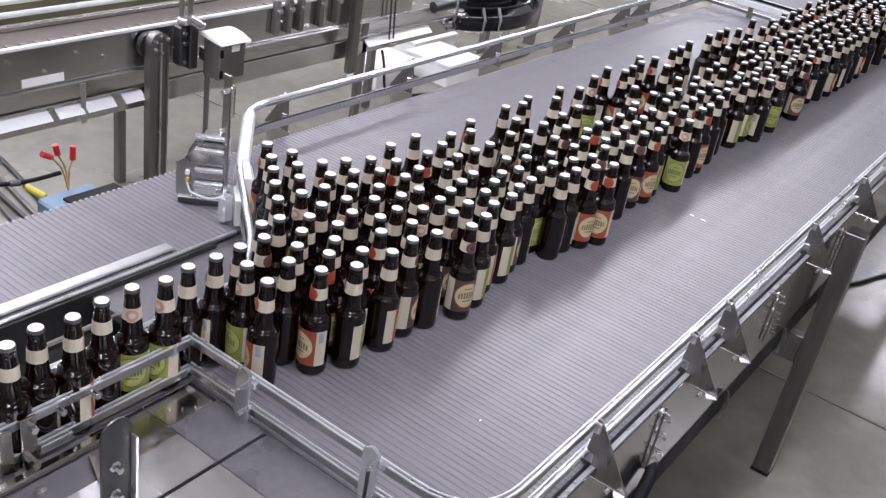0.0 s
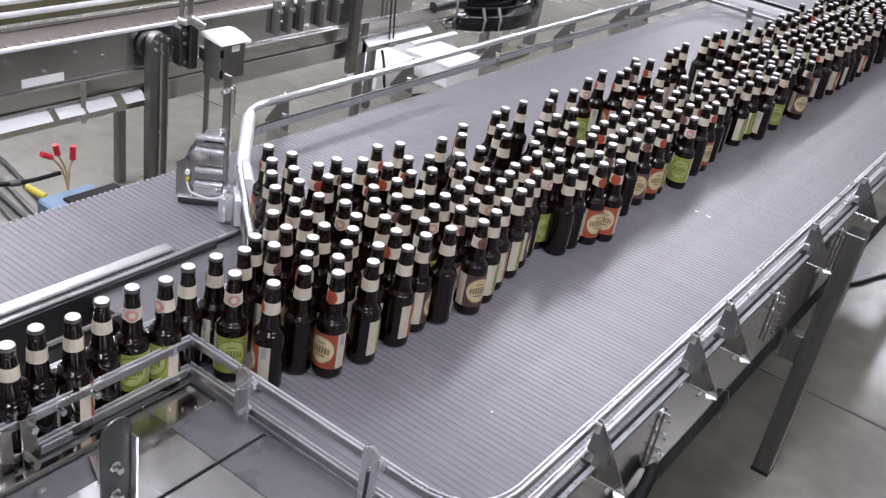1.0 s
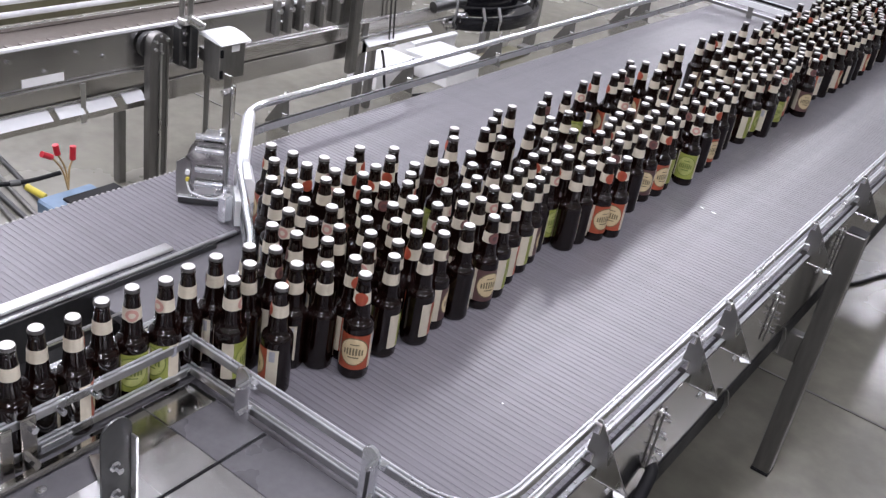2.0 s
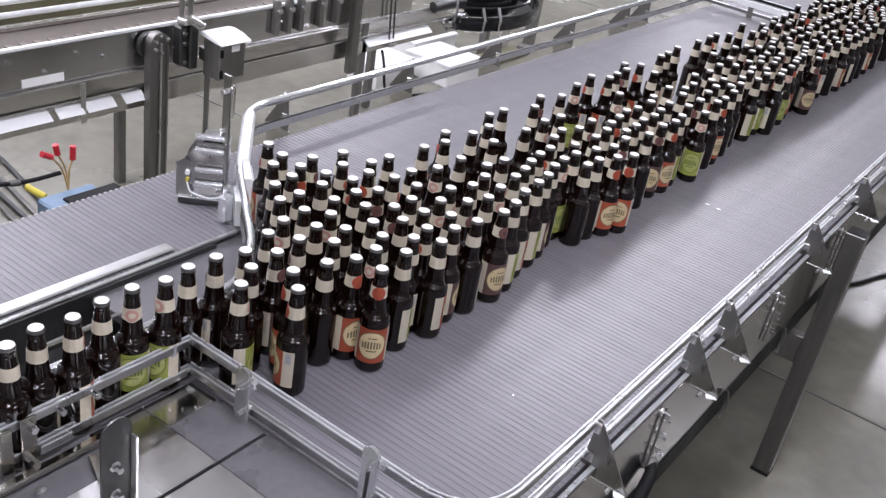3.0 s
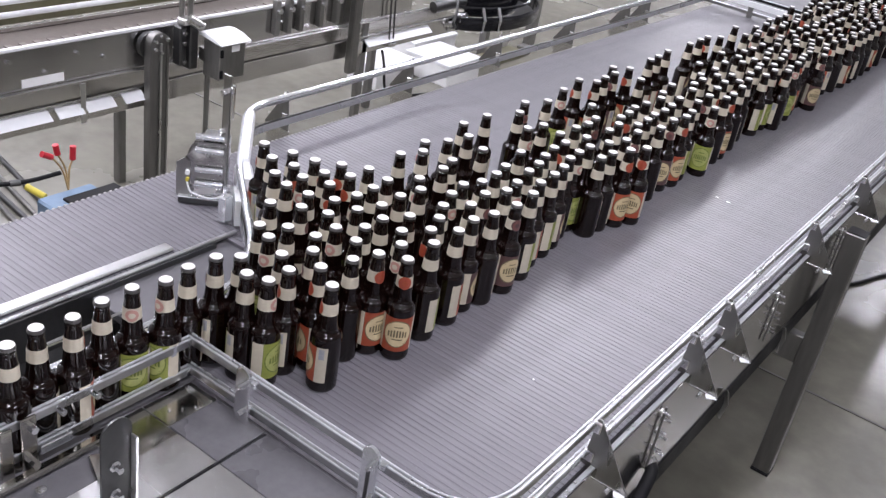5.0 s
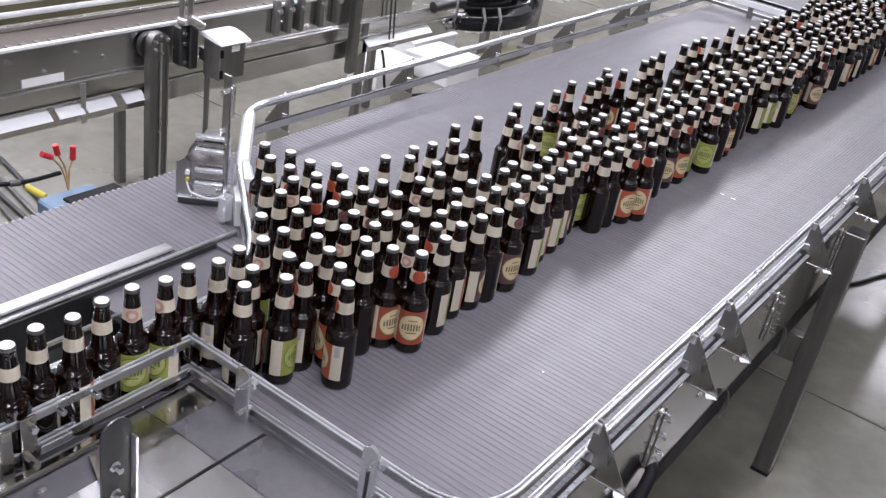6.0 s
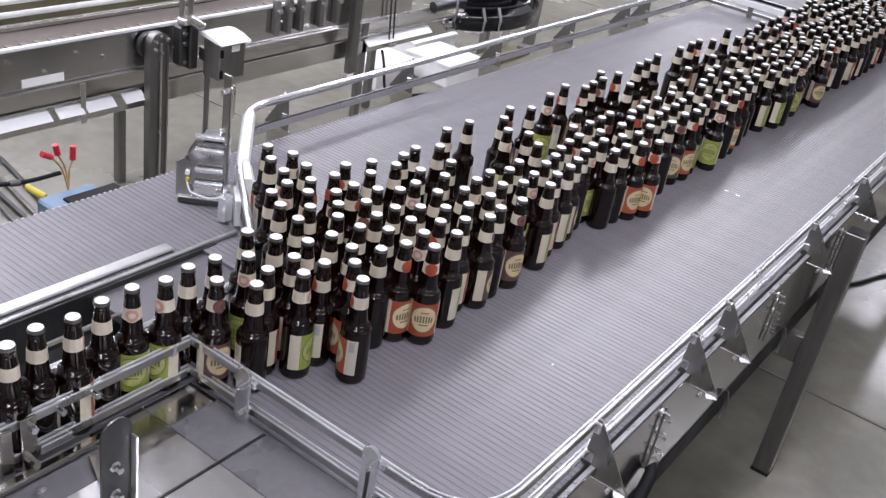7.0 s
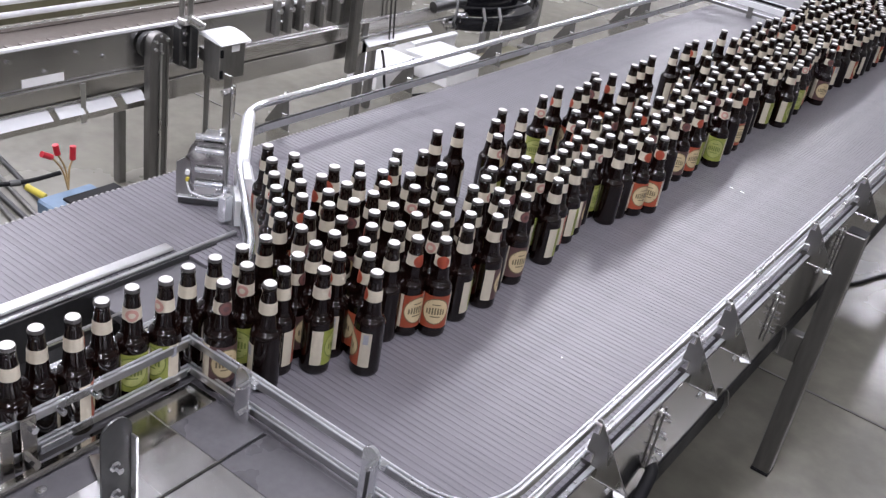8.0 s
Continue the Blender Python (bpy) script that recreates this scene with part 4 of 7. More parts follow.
for k, c in enumerate(KINDS):
    if c not in PROTOS:
        bottles.append(None)  # an empty place
    else:
        bottles.append(copy_thing(PROTOS[c], pose(-1, 2, BELT)) if KINDS.index(c) != k else PROTOS[c])


def slide(k, *rows):
    """Bottle k glides over the belt: rows of seconds, x, y and its turn."""
    walk(bottles[k], [(t, pose(x, y, BELT + 0.0005, 0, 0, turn)) for t, x, y, turn in rows])


def motions():
    for ob, v in ((belt_out, 0.0389), (belt_back, -0.0403), (belt_mid, -0.0403)):
        a = ob.location.copy()
        walk(ob, [(0, Matrix.Translation(a)), (8, Matrix.Translation(a + Vector((0, v * 8, 0))))])
    slide(0, (0, -1.490, 1.538, 312), (1, -1.477, 1.529, 309), (1.5, -1.476, 1.536, 307), (2, -1.480, 1.541, 306), (5.5, -1.496, 1.533, 295), (6.5, -1.484, 1.531, 292), (8, -1.480, 1.531, 287))
    slide(1, (0, -1.426, 1.556, 303), (1, -1.418, 1.547, 297), (1.5, -1.416, 1.561, 294), (2, -1.420, 1.552, 291), (4, -1.430, 1.505, 278), (4.5, -1.428, 1.499, 275), (5.5, -1.432, 1.493, 269), (8, -1.421, 1.486, 254))
    slide(2, (0, -1.323, 1.629, 98), (1, -1.338, 1.613, 103), (1.5, -1.351, 1.605, 105), (3, -1.379, 1.575, 112), (4, -1.410, 1.566, 117), (4.5, -1.415, 1.559, 120), (5.5, -1.427, 1.552, 124), (6, -1.426, 1.551, 127), (6.5, -1.418, 1.551, 129), (7, -1.419, 1.551, 131), (7.5, -1.425, 1.553, 134), (8, -1.412, 1.548, 136))
    slide(3, (0, -1.320, 1.790, 111), (0.5, -1.328, 1.774, 111), (1, -1.332, 1.754, 112), (2, -1.352, 1.711, 114), (4, -1.358, 1.602, 117), (4.5, -1.359, 1.581, 118), (5.5, -1.367, 1.558, 119), (6, -1.364, 1.551, 120), (6.5, -1.354, 1.542, 121), (7, -1.357, 1.531, 121), (7.5, -1.371, 1.522, 122), (8, -1.363, 1.509, 123))
    slide(4, (0, -1.237, 1.833, 40), (1, -1.245, 1.766, 35), (1.5, -1.265, 1.752, 32), (2, -1.271, 1.729, 29), (2.5, -1.274, 1.700, 27), (3, -1.283, 1.674, 24), (3.5, -1.295, 1.655, 21), (4, -1.299, 1.633, 19), (4.5, -1.305, 1.616, 16), (5.5, -1.318, 1.593, 10), (6, -1.315, 1.587, 8), (6.5, -1.305, 1.609, 5), (7, -1.307, 1.610, 2), (8, -1.313, 1.578, -3))
    slide(5, (0, -1.052, 1.113, -52), (0.5, -1.044, 1.115, -52), (1.5, -1.035, 1.118, -52), (3, -1.000, 1.139, -52), (4, -0.992, 1.172, -52), (4.5, -0.980, 1.184, -52), (6, -0.954, 1.223, -52), (7, -0.947, 1.257, -52), (8, -0.946, 1.297, -52))
    slide(6, (0, -1.019, 1.220, -13), (0.5, -1.009, 1.228, -9), (1, -0.991, 1.237, 5), (1.5, -0.969, 1.255, 27), (2.5, -0.951, 1.294, 35), (3, -0.949, 1.315, 39), (4.5, -0.944, 1.367, 40), (6, -0.937, 1.426, 40), (8, -0.942, 1.514, 41))
    slide(7, (0, -0.979, 1.383, 154), (0.5, -0.976, 1.404, 154), (1, -0.970, 1.421, 154), (2, -0.946, 1.459, 154), (4, -0.944, 1.539, 154), (6.5, -0.966, 1.608, 154), (8, -0.978, 1.654, 154))
    slide(8, (0, -0.910, 2.202, 15), (1, -0.907, 2.236, 15), (5.5, -0.908, 2.411, 15), (6.5, -0.906, 2.447, 15), (8, -0.908, 2.508, 15))
    slide(9, (0, -0.925, 2.717, 18), (0.5, -0.926, 2.734, 18), (2, -0.924, 2.797, 18), (3.5, -0.926, 2.856, 18), (4.5, -0.924, 2.891, 18), (7, -0.924, 2.985, 18), (8, -0.925, 3.028, 18))
    slide(10, (0, -1.300, 2.582, 48), (1, -1.295, 2.538, 48), (2, -1.293, 2.499, 48), (3.5, -1.295, 2.438, 48), (6.5, -1.293, 2.309, 48), (8, -1.295, 2.254, 48))
    slide(11, (0, -1.433, 1.496, 160), (1, -1.420, 1.485, 158), (1.5, -1.422, 1.494, 157), (2, -1.417, 1.489, 155), (3, -1.404, 1.473, 153), (4.5, -1.381, 1.456, 149), (5, -1.369, 1.444, 148), (5.5, -1.363, 1.424, 147), (6, -1.350, 1.403, 146), (6.5, -1.331, 1.388, 145), (7, -1.306, 1.372, 143), (7.5, -1.283, 1.363, 142), (8, -1.267, 1.353, 141))
    slide(12, (0, -1.347, 1.574, 70), (0.5, -1.342, 1.564, 69), (1, -1.341, 1.554, 68), (1.5, -1.351, 1.545, 67), (2, -1.358, 1.534, 66), (3, -1.362, 1.518, 64), (4, -1.371, 1.520, 62), (5, -1.372, 1.507, 60), (6.5, -1.368, 1.482, 57), (7, -1.365, 1.468, 56), (7.5, -1.365, 1.450, 55), (8, -1.365, 1.438, 54))
    slide(13, (0, -1.371, 1.517, 127), (2, -1.349, 1.476, 136), (3.5, -1.331, 1.458, 143), (4, -1.326, 1.449, 146), (5.5, -1.304, 1.407, 153), (6, -1.293, 1.387, 155), (6.5, -1.277, 1.363, 158), (7, -1.253, 1.345, 160), (7.5, -1.236, 1.326, 163), (8, -1.218, 1.311, 165))
    slide(14, (0, -1.385, 1.455, 173), (1.5, -1.363, 1.427, 176), (2.5, -1.340, 1.409, 178), (3.5, -1.316, 1.399, 179), (4, -1.302, 1.387, 180), (4.5, -1.290, 1.364, 181), (5, -1.273, 1.336, 182), (6.5, -1.226, 1.247, 185), (7, -1.210, 1.212, 186), (7.5, -1.189, 1.182, 187), (8, -1.170, 1.162, 188))
    slide(15, (0, -1.332, 1.408, 280), (1.5, -1.306, 1.385, 273), (4, -1.252, 1.339, 261), (4.5, -1.242, 1.314, 259), (5.5, -1.185, 1.185, 254), (6, -1.169, 1.153, 251), (6.5, -1.169, 1.121, 249), (7, -1.171, 1.095, 246), (8, -1.171, 1.095, 242))
    slide(16, (0, -1.321, 1.473, 137), (0.5, -1.314, 1.466, 137), (1.5, -1.301, 1.446, 135), (3, -1.268, 1.417, 133), (3.5, -1.256, 1.412, 133), (4, -1.242, 1.404, 132), (4.5, -1.229, 1.389, 131), (6, -1.209, 1.352, 129), (8, -1.157, 1.309, 127))
    slide(17, (0, -1.256, 1.484, 225), (0.5, -1.234, 1.459, 223), (1, -1.234, 1.442, 220), (1.5, -1.246, 1.423, 218), (2.5, -1.223, 1.384, 213), (4, -1.188, 1.334, 206), (4.5, -1.183, 1.304, 203), (5, -1.176, 1.290, 201), (6, -1.170, 1.272, 196), (6.5, -1.166, 1.252, 193), (7, -1.159, 1.240, 191), (7.5, -1.164, 1.235, 188), (8, -1.170, 1.223, 186))
    slide(18, (0, -1.266, 1.422, 5), (1.5, -1.237, 1.362, 9), (3, -1.202, 1.304, 13), (4, -1.190, 1.273, 15), (4.5, -1.179, 1.245, 16), (5, -1.170, 1.231, 18), (5.5, -1.178, 1.242, 19), (6, -1.168, 1.214, 20), (6.5, -1.153, 1.174, 22), (7, -1.141, 1.150, 23), (7.5, -1.120, 1.134, 24), (8, -1.116, 1.123, 25))
    slide(19, (0, -1.271, 1.598, 9), (0.5, -1.275, 1.591, 11), (1, -1.282, 1.587, 14), (1.5, -1.295, 1.580, 16), (2, -1.300, 1.566, 18), (4, -1.309, 1.512, 27), (5, -1.319, 1.480, 31), (6, -1.323, 1.455, 36), (6.5, -1.321, 1.445, 38), (8, -1.315, 1.394, 45))
    slide(20, (0, -1.292, 1.541, 203), (0.5, -1.288, 1.533, 200), (1.5, -1.284, 1.522, 195), (4, -1.261, 1.461, 182), (5, -1.254, 1.430, 177), (6, -1.237, 1.404, 172), (6.5, -1.230, 1.396, 170), (7, -1.210, 1.390, 167), (7.5, -1.198, 1.375, 165), (8, -1.187, 1.365, 162))
    slide(21, (0, -1.295, 1.686, 109), (1, -1.302, 1.665, 109), (1.5, -1.311, 1.653, 109), (2, -1.316, 1.639, 109), (4.5, -1.304, 1.553, 109), (5.5, -1.310, 1.525, 109), (6, -1.308, 1.513, 109), (6.5, -1.300, 1.501, 109), (7, -1.299, 1.485, 109), (7.5, -1.310, 1.477, 109), (8, -1.304, 1.459, 109))
    slide(22, (0, -1.222, 1.537, 189), (0.5, -1.227, 1.533, 188), (1.5, -1.226, 1.509, 185), (3, -1.204, 1.458, 180), (4, -1.184, 1.430, 177), (4.5, -1.173, 1.412, 175), (5.5, -1.162, 1.385, 172), (6, -1.152, 1.356, 170), (6.5, -1.138, 1.304, 169), (7, -1.111, 1.280, 167), (7.5, -1.099, 1.280, 165), (8, -1.094, 1.284, 164))
    slide(23, (0, -1.189, 1.481, 23), (0.5, -1.178, 1.479, 22), (1, -1.179, 1.465, 20), (1.5, -1.189, 1.441, 19), (2, -1.181, 1.426, 18), (4, -1.144, 1.381, 12), (4.5, -1.131, 1.371, 11), (5, -1.116, 1.367, 10), (5.5, -1.105, 1.371, 8), (6, -1.102, 1.381, 7), (6.5, -1.103, 1.395, 6), (7, -1.088, 1.410, 4), (7.5, -1.080, 1.422, 3), (8, -1.075, 1.432, 1))
    slide(24, (0, -1.240, 1.654, 37), (0.5, -1.242, 1.646, 38), (1.5, -1.249, 1.620, 41), (2, -1.249, 1.605, 43), (3, -1.246, 1.566, 46), (4, -1.248, 1.540, 49), (5.5, -1.265, 1.486, 54), (6, -1.266, 1.469, 55), (7, -1.261, 1.437, 58), (8, -1.254, 1.412, 61))
    slide(25, (0, -1.187, 1.588, 131), (1, -1.191, 1.574, 137), (4, -1.202, 1.490, 155), (4.5, -1.201, 1.471, 158), (5, -1.202, 1.457, 161), (6, -1.192, 1.440, 167), (6.5, -1.177, 1.416, 170), (7, -1.147, 1.407, 173), (7.5, -1.140, 1.409, 176), (8, -1.134, 1.405, 179))
    slide(26, (0, -1.252, 1.729, 5), (1, -1.247, 1.692, 3), (1.5, -1.257, 1.679, 1), (2, -1.260, 1.663, 0), (3, -1.250, 1.626, -3), (4, -1.249, 1.601, -6), (4.5, -1.253, 1.586, -7), (5.5, -1.266, 1.564, -10), (6, -1.266, 1.554, -11), (6.5, -1.273, 1.554, -13), (7, -1.285, 1.548, -14), (7.5, -1.295, 1.535, -15), (8, -1.297, 1.518, -17))
    slide(27, (0, -1.153, 1.532, 167), (0.5, -1.148, 1.531, 167), (1, -1.146, 1.526, 167), (1.5, -1.151, 1.509, 168), (2, -1.153, 1.504, 168), (3, -1.144, 1.492, 168), (4.5, -1.141, 1.470, 169), (5, -1.143, 1.464, 169), (6, -1.136, 1.445, 170), (6.5, -1.155, 1.462, 170), (7, -1.184, 1.449, 170), (7.5, -1.192, 1.437, 171), (8, -1.193, 1.430, 171))
    slide(28, (0, -1.186, 1.681, 55), (0.5, -1.182, 1.667, 54), (1, -1.182, 1.646, 53), (1.5, -1.184, 1.619, 51), (2, -1.185, 1.606, 50), (2.5, -1.180, 1.597, 49), (3, -1.177, 1.574, 48), (3.5, -1.176, 1.557, 47), (4, -1.178, 1.545, 45), (5, -1.188, 1.514, 43), (6, -1.203, 1.497, 41), (6.5, -1.215, 1.486, 40), (7, -1.226, 1.488, 38), (8, -1.236, 1.475, 36))
    slide(29, (0, -1.320, 1.890, 253), (0.5, -1.317, 1.843, 251), (1, -1.311, 1.815, 248), (2, -1.301, 1.780, 242), (3.5, -1.267, 1.706, 234), (4, -1.262, 1.681, 231), (4.5, -1.260, 1.658, 229), (5.5, -1.264, 1.627, 223), (6, -1.262, 1.621, 220), (6.5, -1.248, 1.633, 218), (7, -1.245, 1.627, 215), (8, -1.250, 1.597, 209))
    slide(30, (0, -1.140, 1.444, 179), (0.5, -1.133, 1.439, 179), (1, -1.124, 1.439, 180), (1.5, -1.110, 1.441, 181), (2, -1.101, 1.447, 181), (3, -1.086, 1.449, 183), (4.5, -1.081, 1.472, 185), (5.5, -1.087, 1.484, 186), (6, -1.089, 1.499, 186), (6.5, -1.091, 1.522, 187), (7, -1.099, 1.538, 188), (7.5, -1.105, 1.541, 188), (8, -1.108, 1.542, 189))
    slide(31, (0, -1.183, 1.885, 144), (0.5, -1.181, 1.809, 142), (1, -1.170, 1.763, 139), (1.5, -1.162, 1.727, 137), (2, -1.186, 1.702, 135), (2.5, -1.200, 1.675, 133), (3, -1.198, 1.656, 131), (3.5, -1.188, 1.631, 129), (4, -1.186, 1.607, 126), (4.5, -1.188, 1.587, 124), (5, -1.191, 1.573, 122), (6.5, -1.210, 1.544, 116), (7, -1.226, 1.546, 114), (7.5, -1.233, 1.545, 111), (8, -1.237, 1.536, 109))
    slide(32, (0, -1.275, 1.360, 147), (0.5, -1.259, 1.332, 149), (1, -1.236, 1.307, 150), (1.5, -1.215, 1.288, 151), (3, -1.182, 1.241, 154), (4, -1.175, 1.213, 157), (4.5, -1.167, 1.166, 158), (6, -1.102, 1.124, 161), (6.5, -1.094, 1.135, 163), (7, -1.082, 1.143, 164), (7.5, -1.064, 1.157, 165), (8, -1.062, 1.166, 166))
    slide(33, (0, -1.202, 1.417, 189), (0.5, -1.197, 1.393, 191), (1, -1.192, 1.361, 192), (2, -1.167, 1.351, 195), (3.5, -1.134, 1.332, 200), (4, -1.125, 1.324, 202), (4.5, -1.121, 1.312, 203), (5, -1.117, 1.308, 205), (5.5, -1.117, 1.310, 206), (6, -1.113, 1.307, 208), (6.5, -1.095, 1.331, 209), (7, -1.101, 1.338, 211), (7.5, -1.101, 1.340, 212), (8, -1.100, 1.346, 214))
    slide(34, (0, -1.173, 1.099, -65), (5, -1.173, 1.099, -65), (6, -1.158, 1.092, -62), (6.5, -1.126, 1.075, -47), (6.75, -1.119, 1.060, 16), (7, -1.111, 1.046, 78), (7.5, -1.102, 1.046, 76), (8, -1.098, 1.050, 72))
    slide(35, (0, -1.173, 1.222, 98), (0.5, -1.160, 1.223, 98), (1, -1.139, 1.215, 99), (1.5, -1.131, 1.211, 100), (3, -1.118, 1.203, 101), (4, -1.106, 1.205, 103), (4.5, -1.108, 1.201, 103), (5.5, -1.102, 1.208, 104), (6.5, -1.087, 1.212, 106), (8, -1.084, 1.225, 107))
    slide(36, (0, -1.212, 1.302, -45), (0.5, -1.196, 1.297, -46), (1, -1.175, 1.284, -48), (1.5, -1.156, 1.286, -50), (2, -1.145, 1.283, -52), (3, -1.129, 1.274, -55), (3.5, -1.117, 1.271, -57), (4, -1.099, 1.269, -59), (4.5, -1.088, 1.263, -61), (5, -1.080, 1.262, -63), (5.5, -1.076, 1.267, -65), (6, -1.061, 1.288, -66), (6.5, -1.041, 1.311, -68), (8, -1.044, 1.373, -74))
    slide(37, (0, -1.174, 1.160, -65), (0.5, -1.167, 1.159, -63), (1, -1.160, 1.158, -62), (1.5, -1.132, 1.143, -60), (3, -1.107, 1.125, -55), (3.5, -1.095, 1.133, -54), (4, -1.083, 1.146, -52), (4.5, -1.065, 1.159, -50), (6, -1.045, 1.207, -45), (6.5, -1.030, 1.226, -44), (7, -1.034, 1.245, -42), (8, -1.034, 1.288, -39))
    slide(38, (0, -1.111, 1.250, -39), (0.5, -1.101, 1.247, -39), (1, -1.077, 1.242, -39), (1.5, -1.068, 1.225, -39), (2, -1.062, 1.199, -39), (3, -1.050, 1.177, -39), (3.5, -1.049, 1.186, -39), (4, -1.043, 1.208, -39), (4.5, -1.033, 1.216, -39), (5.5, -1.021, 1.245, -39), (6.5, -0.997, 1.274, -39), (7.5, -1.000, 1.314, -39), (8, -0.998, 1.335, -39))
    slide(39, (0, -1.147, 1.300, 239), (0.5, -1.132, 1.297, 241), (1, -1.114, 1.297, 242), (1.5, -1.099, 1.307, 243), (3, -1.079, 1.321, 246), (4, -1.062, 1.342, 249), (5, -1.054, 1.359, 251), (5.5, -1.048, 1.364, 252), (6, -1.044, 1.378, 254), (6.5, -1.045, 1.400, 255), (7, -1.044, 1.449, 256), (7.5, -1.043, 1.476, 257), (8, -1.042, 1.484, 258))
    slide(40, (0, -1.181, 1.357, 275), (0.5, -1.157, 1.351, 276), (1, -1.135, 1.353, 277), (1.5, -1.121, 1.364, 278), (2, -1.112, 1.374, 279), (3, -1.101, 1.380, 281), (3.5, -1.091, 1.390, 282), (4, -1.084, 1.401, 283), (4.5, -1.082, 1.412, 284), (5.5, -1.078, 1.425, 286), (6, -1.074, 1.441, 287), (6.5, -1.078, 1.462, 287), (7, -1.101, 1.479, 288), (7.5, -1.110, 1.482, 289), (8, -1.111, 1.483, 290))
    slide(41, (0, -1.123, 1.380, 181), (0.5, -1.107, 1.384, 181), (1.5, -1.071, 1.397, 181), (2, -1.057, 1.408, 181), (3, -1.035, 1.419, 181), (4, -1.019, 1.442, 181), (6, -1.031, 1.495, 181), (6.5, -1.035, 1.510, 181), (7, -1.043, 1.523, 181), (8, -1.049, 1.551, 181))
    slide(42, (0, -1.083, 1.328, 11), (1, -1.058, 1.335, 11), (1.5, -1.038, 1.349, 11), (2, -1.023, 1.361, 11), (3, -1.008, 1.367, 11), (4, -0.994, 1.388, 11), (5.5, -0.987, 1.441, 11), (6.5, -0.988, 1.478, 11), (8, -0.991, 1.547, 11))
    slide(43, (0, -1.080, 1.196, 219), (0.5, -1.067, 1.199, 219), (1, -1.039, 1.197, 219), (1.5, -1.015, 1.215, 219), (2, -1.024, 1.242, 219), (2.5, -1.035, 1.247, 219), (3, -1.032, 1.250, 219), (3.5, -1.026, 1.256, 219), (4, -1.019, 1.267, 219), (6, -1.003, 1.335, 219), (8, -0.999, 1.413, 219))
    slide(44, (0, -1.052, 1.277, 79), (0.5, -1.043, 1.277, 79), (1, -1.031, 1.281, 79), (1.5, -1.012, 1.295, 79), (2, -1.008, 1.305, 79), (3, -1.008, 1.307, 79), (4, -1.000, 1.324, 79), (6, -0.987, 1.395, 79), (8, -0.982, 1.470, 79))
    slide(45, (0, -1.118, 1.125, -15), (0.5, -1.114, 1.109, 45), (1, -1.107, 1.085, 50), (1.5, -1.103, 1.072, 95), (3, -1.075, 1.070, 140), (4, -1.065, 1.089, 101), (5.5, -1.047, 1.133, 111), (6, -1.040, 1.149, 114), (7, -1.032, 1.186, 120), (8, -1.017, 1.226, 127))
    slide(46, (0, -1.250, 1.910, 162), (0.5, -1.237, 1.862, 162), (1, -1.219, 1.817, 162), (1.5, -1.209, 1.765, 162), (2, -1.214, 1.752, 162), (3, -1.196, 1.717, 161), (3.5, -1.195, 1.695, 161), (4, -1.200, 1.670, 161), (4.5, -1.198, 1.646, 161), (5, -1.198, 1.631, 161), (6, -1.197, 1.612, 160), (6.5, -1.193, 1.600, 160), (7, -1.180, 1.575, 160), (7.5, -1.174, 1.557, 160), (8, -1.172, 1.551, 160))
    slide(47, (0, -1.275, 1.982, 228), (0.5, -1.272, 1.958, 227), (2, -1.266, 1.896, 226), (4, -1.266, 1.814, 225), (5.5, -1.277, 1.747, 224), (6.5, -1.281, 1.697, 223), (8, -1.294, 1.644, 222))
    slide(48, (0, -1.299, 2.104, -24), (0.5, -1.294, 2.081, -22), (1.5, -1.292, 2.039, -20), (4, -1.291, 1.936, -13), (5, -1.284, 1.883, -10), (6.5, -1.269, 1.798, -6), (8, -1.255, 1.724, -3))
    slide(49, (0, -1.259, 2.048, 192), (0.5, -1.256, 2.025, 191), (4, -1.254, 1.886, 184), (6.5, -1.242, 1.742, 179), (8, -1.232, 1.655, 176))
    slide(50, (0, -1.178, 1.953, 10), (0.5, -1.176, 1.928, 11), (1, -1.184, 1.893, 13), (1.5, -1.191, 1.848, 14), (2, -1.180, 1.825, 16), (3, -1.170, 1.786, 19), (4, -1.158, 1.721, 23), (4.5, -1.161, 1.705, 24), (6, -1.154, 1.696, 29), (6.5, -1.154, 1.682, 31), (7, -1.149, 1.674, 33), (7.5, -1.141, 1.661, 34), (8, -1.135, 1.653, 36))
    slide(51, (0, -1.194, 1.743, 265), (0.5, -1.189, 1.732, 264), (1, -1.189, 1.707, 264), (1.5, -1.192, 1.677, 264), (2, -1.159, 1.657, 263), (2.5, -1.143, 1.663, 263), (3, -1.140, 1.666, 262), (3.5, -1.137, 1.664, 262), (4, -1.129, 1.660, 262), (4.5, -1.126, 1.657, 261), (6, -1.106, 1.662, 260), (6.5, -1.097, 1.668, 260), (7, -1.090, 1.680, 260), (8, -1.090, 1.703, 259))
    slide(52, (0, -1.234, 2.231, 187), (1, -1.229, 2.146, 190), (1.5, -1.236, 2.117, 191), (4, -1.250, 1.993, 199), (8, -1.286, 1.775, 211))
    slide(53, (0, -1.312, 2.416, 151), (0.5, -1.300, 2.329, 151), (2.5, -1.299, 2.222, 151), (4, -1.301, 2.126, 151), (6.5, -1.301, 2.019, 151), (7.5, -1.301, 1.980, 151), (8, -1.304, 1.962, 151))
    slide(54, (0, -1.294, 2.359, 190), (0.5, -1.302, 2.388, 190), (1.5, -1.296, 2.334, 190), (2.5, -1.296, 2.283, 190), (3.5, -1.298, 2.243, 190), (8, -1.299, 2.054, 190))
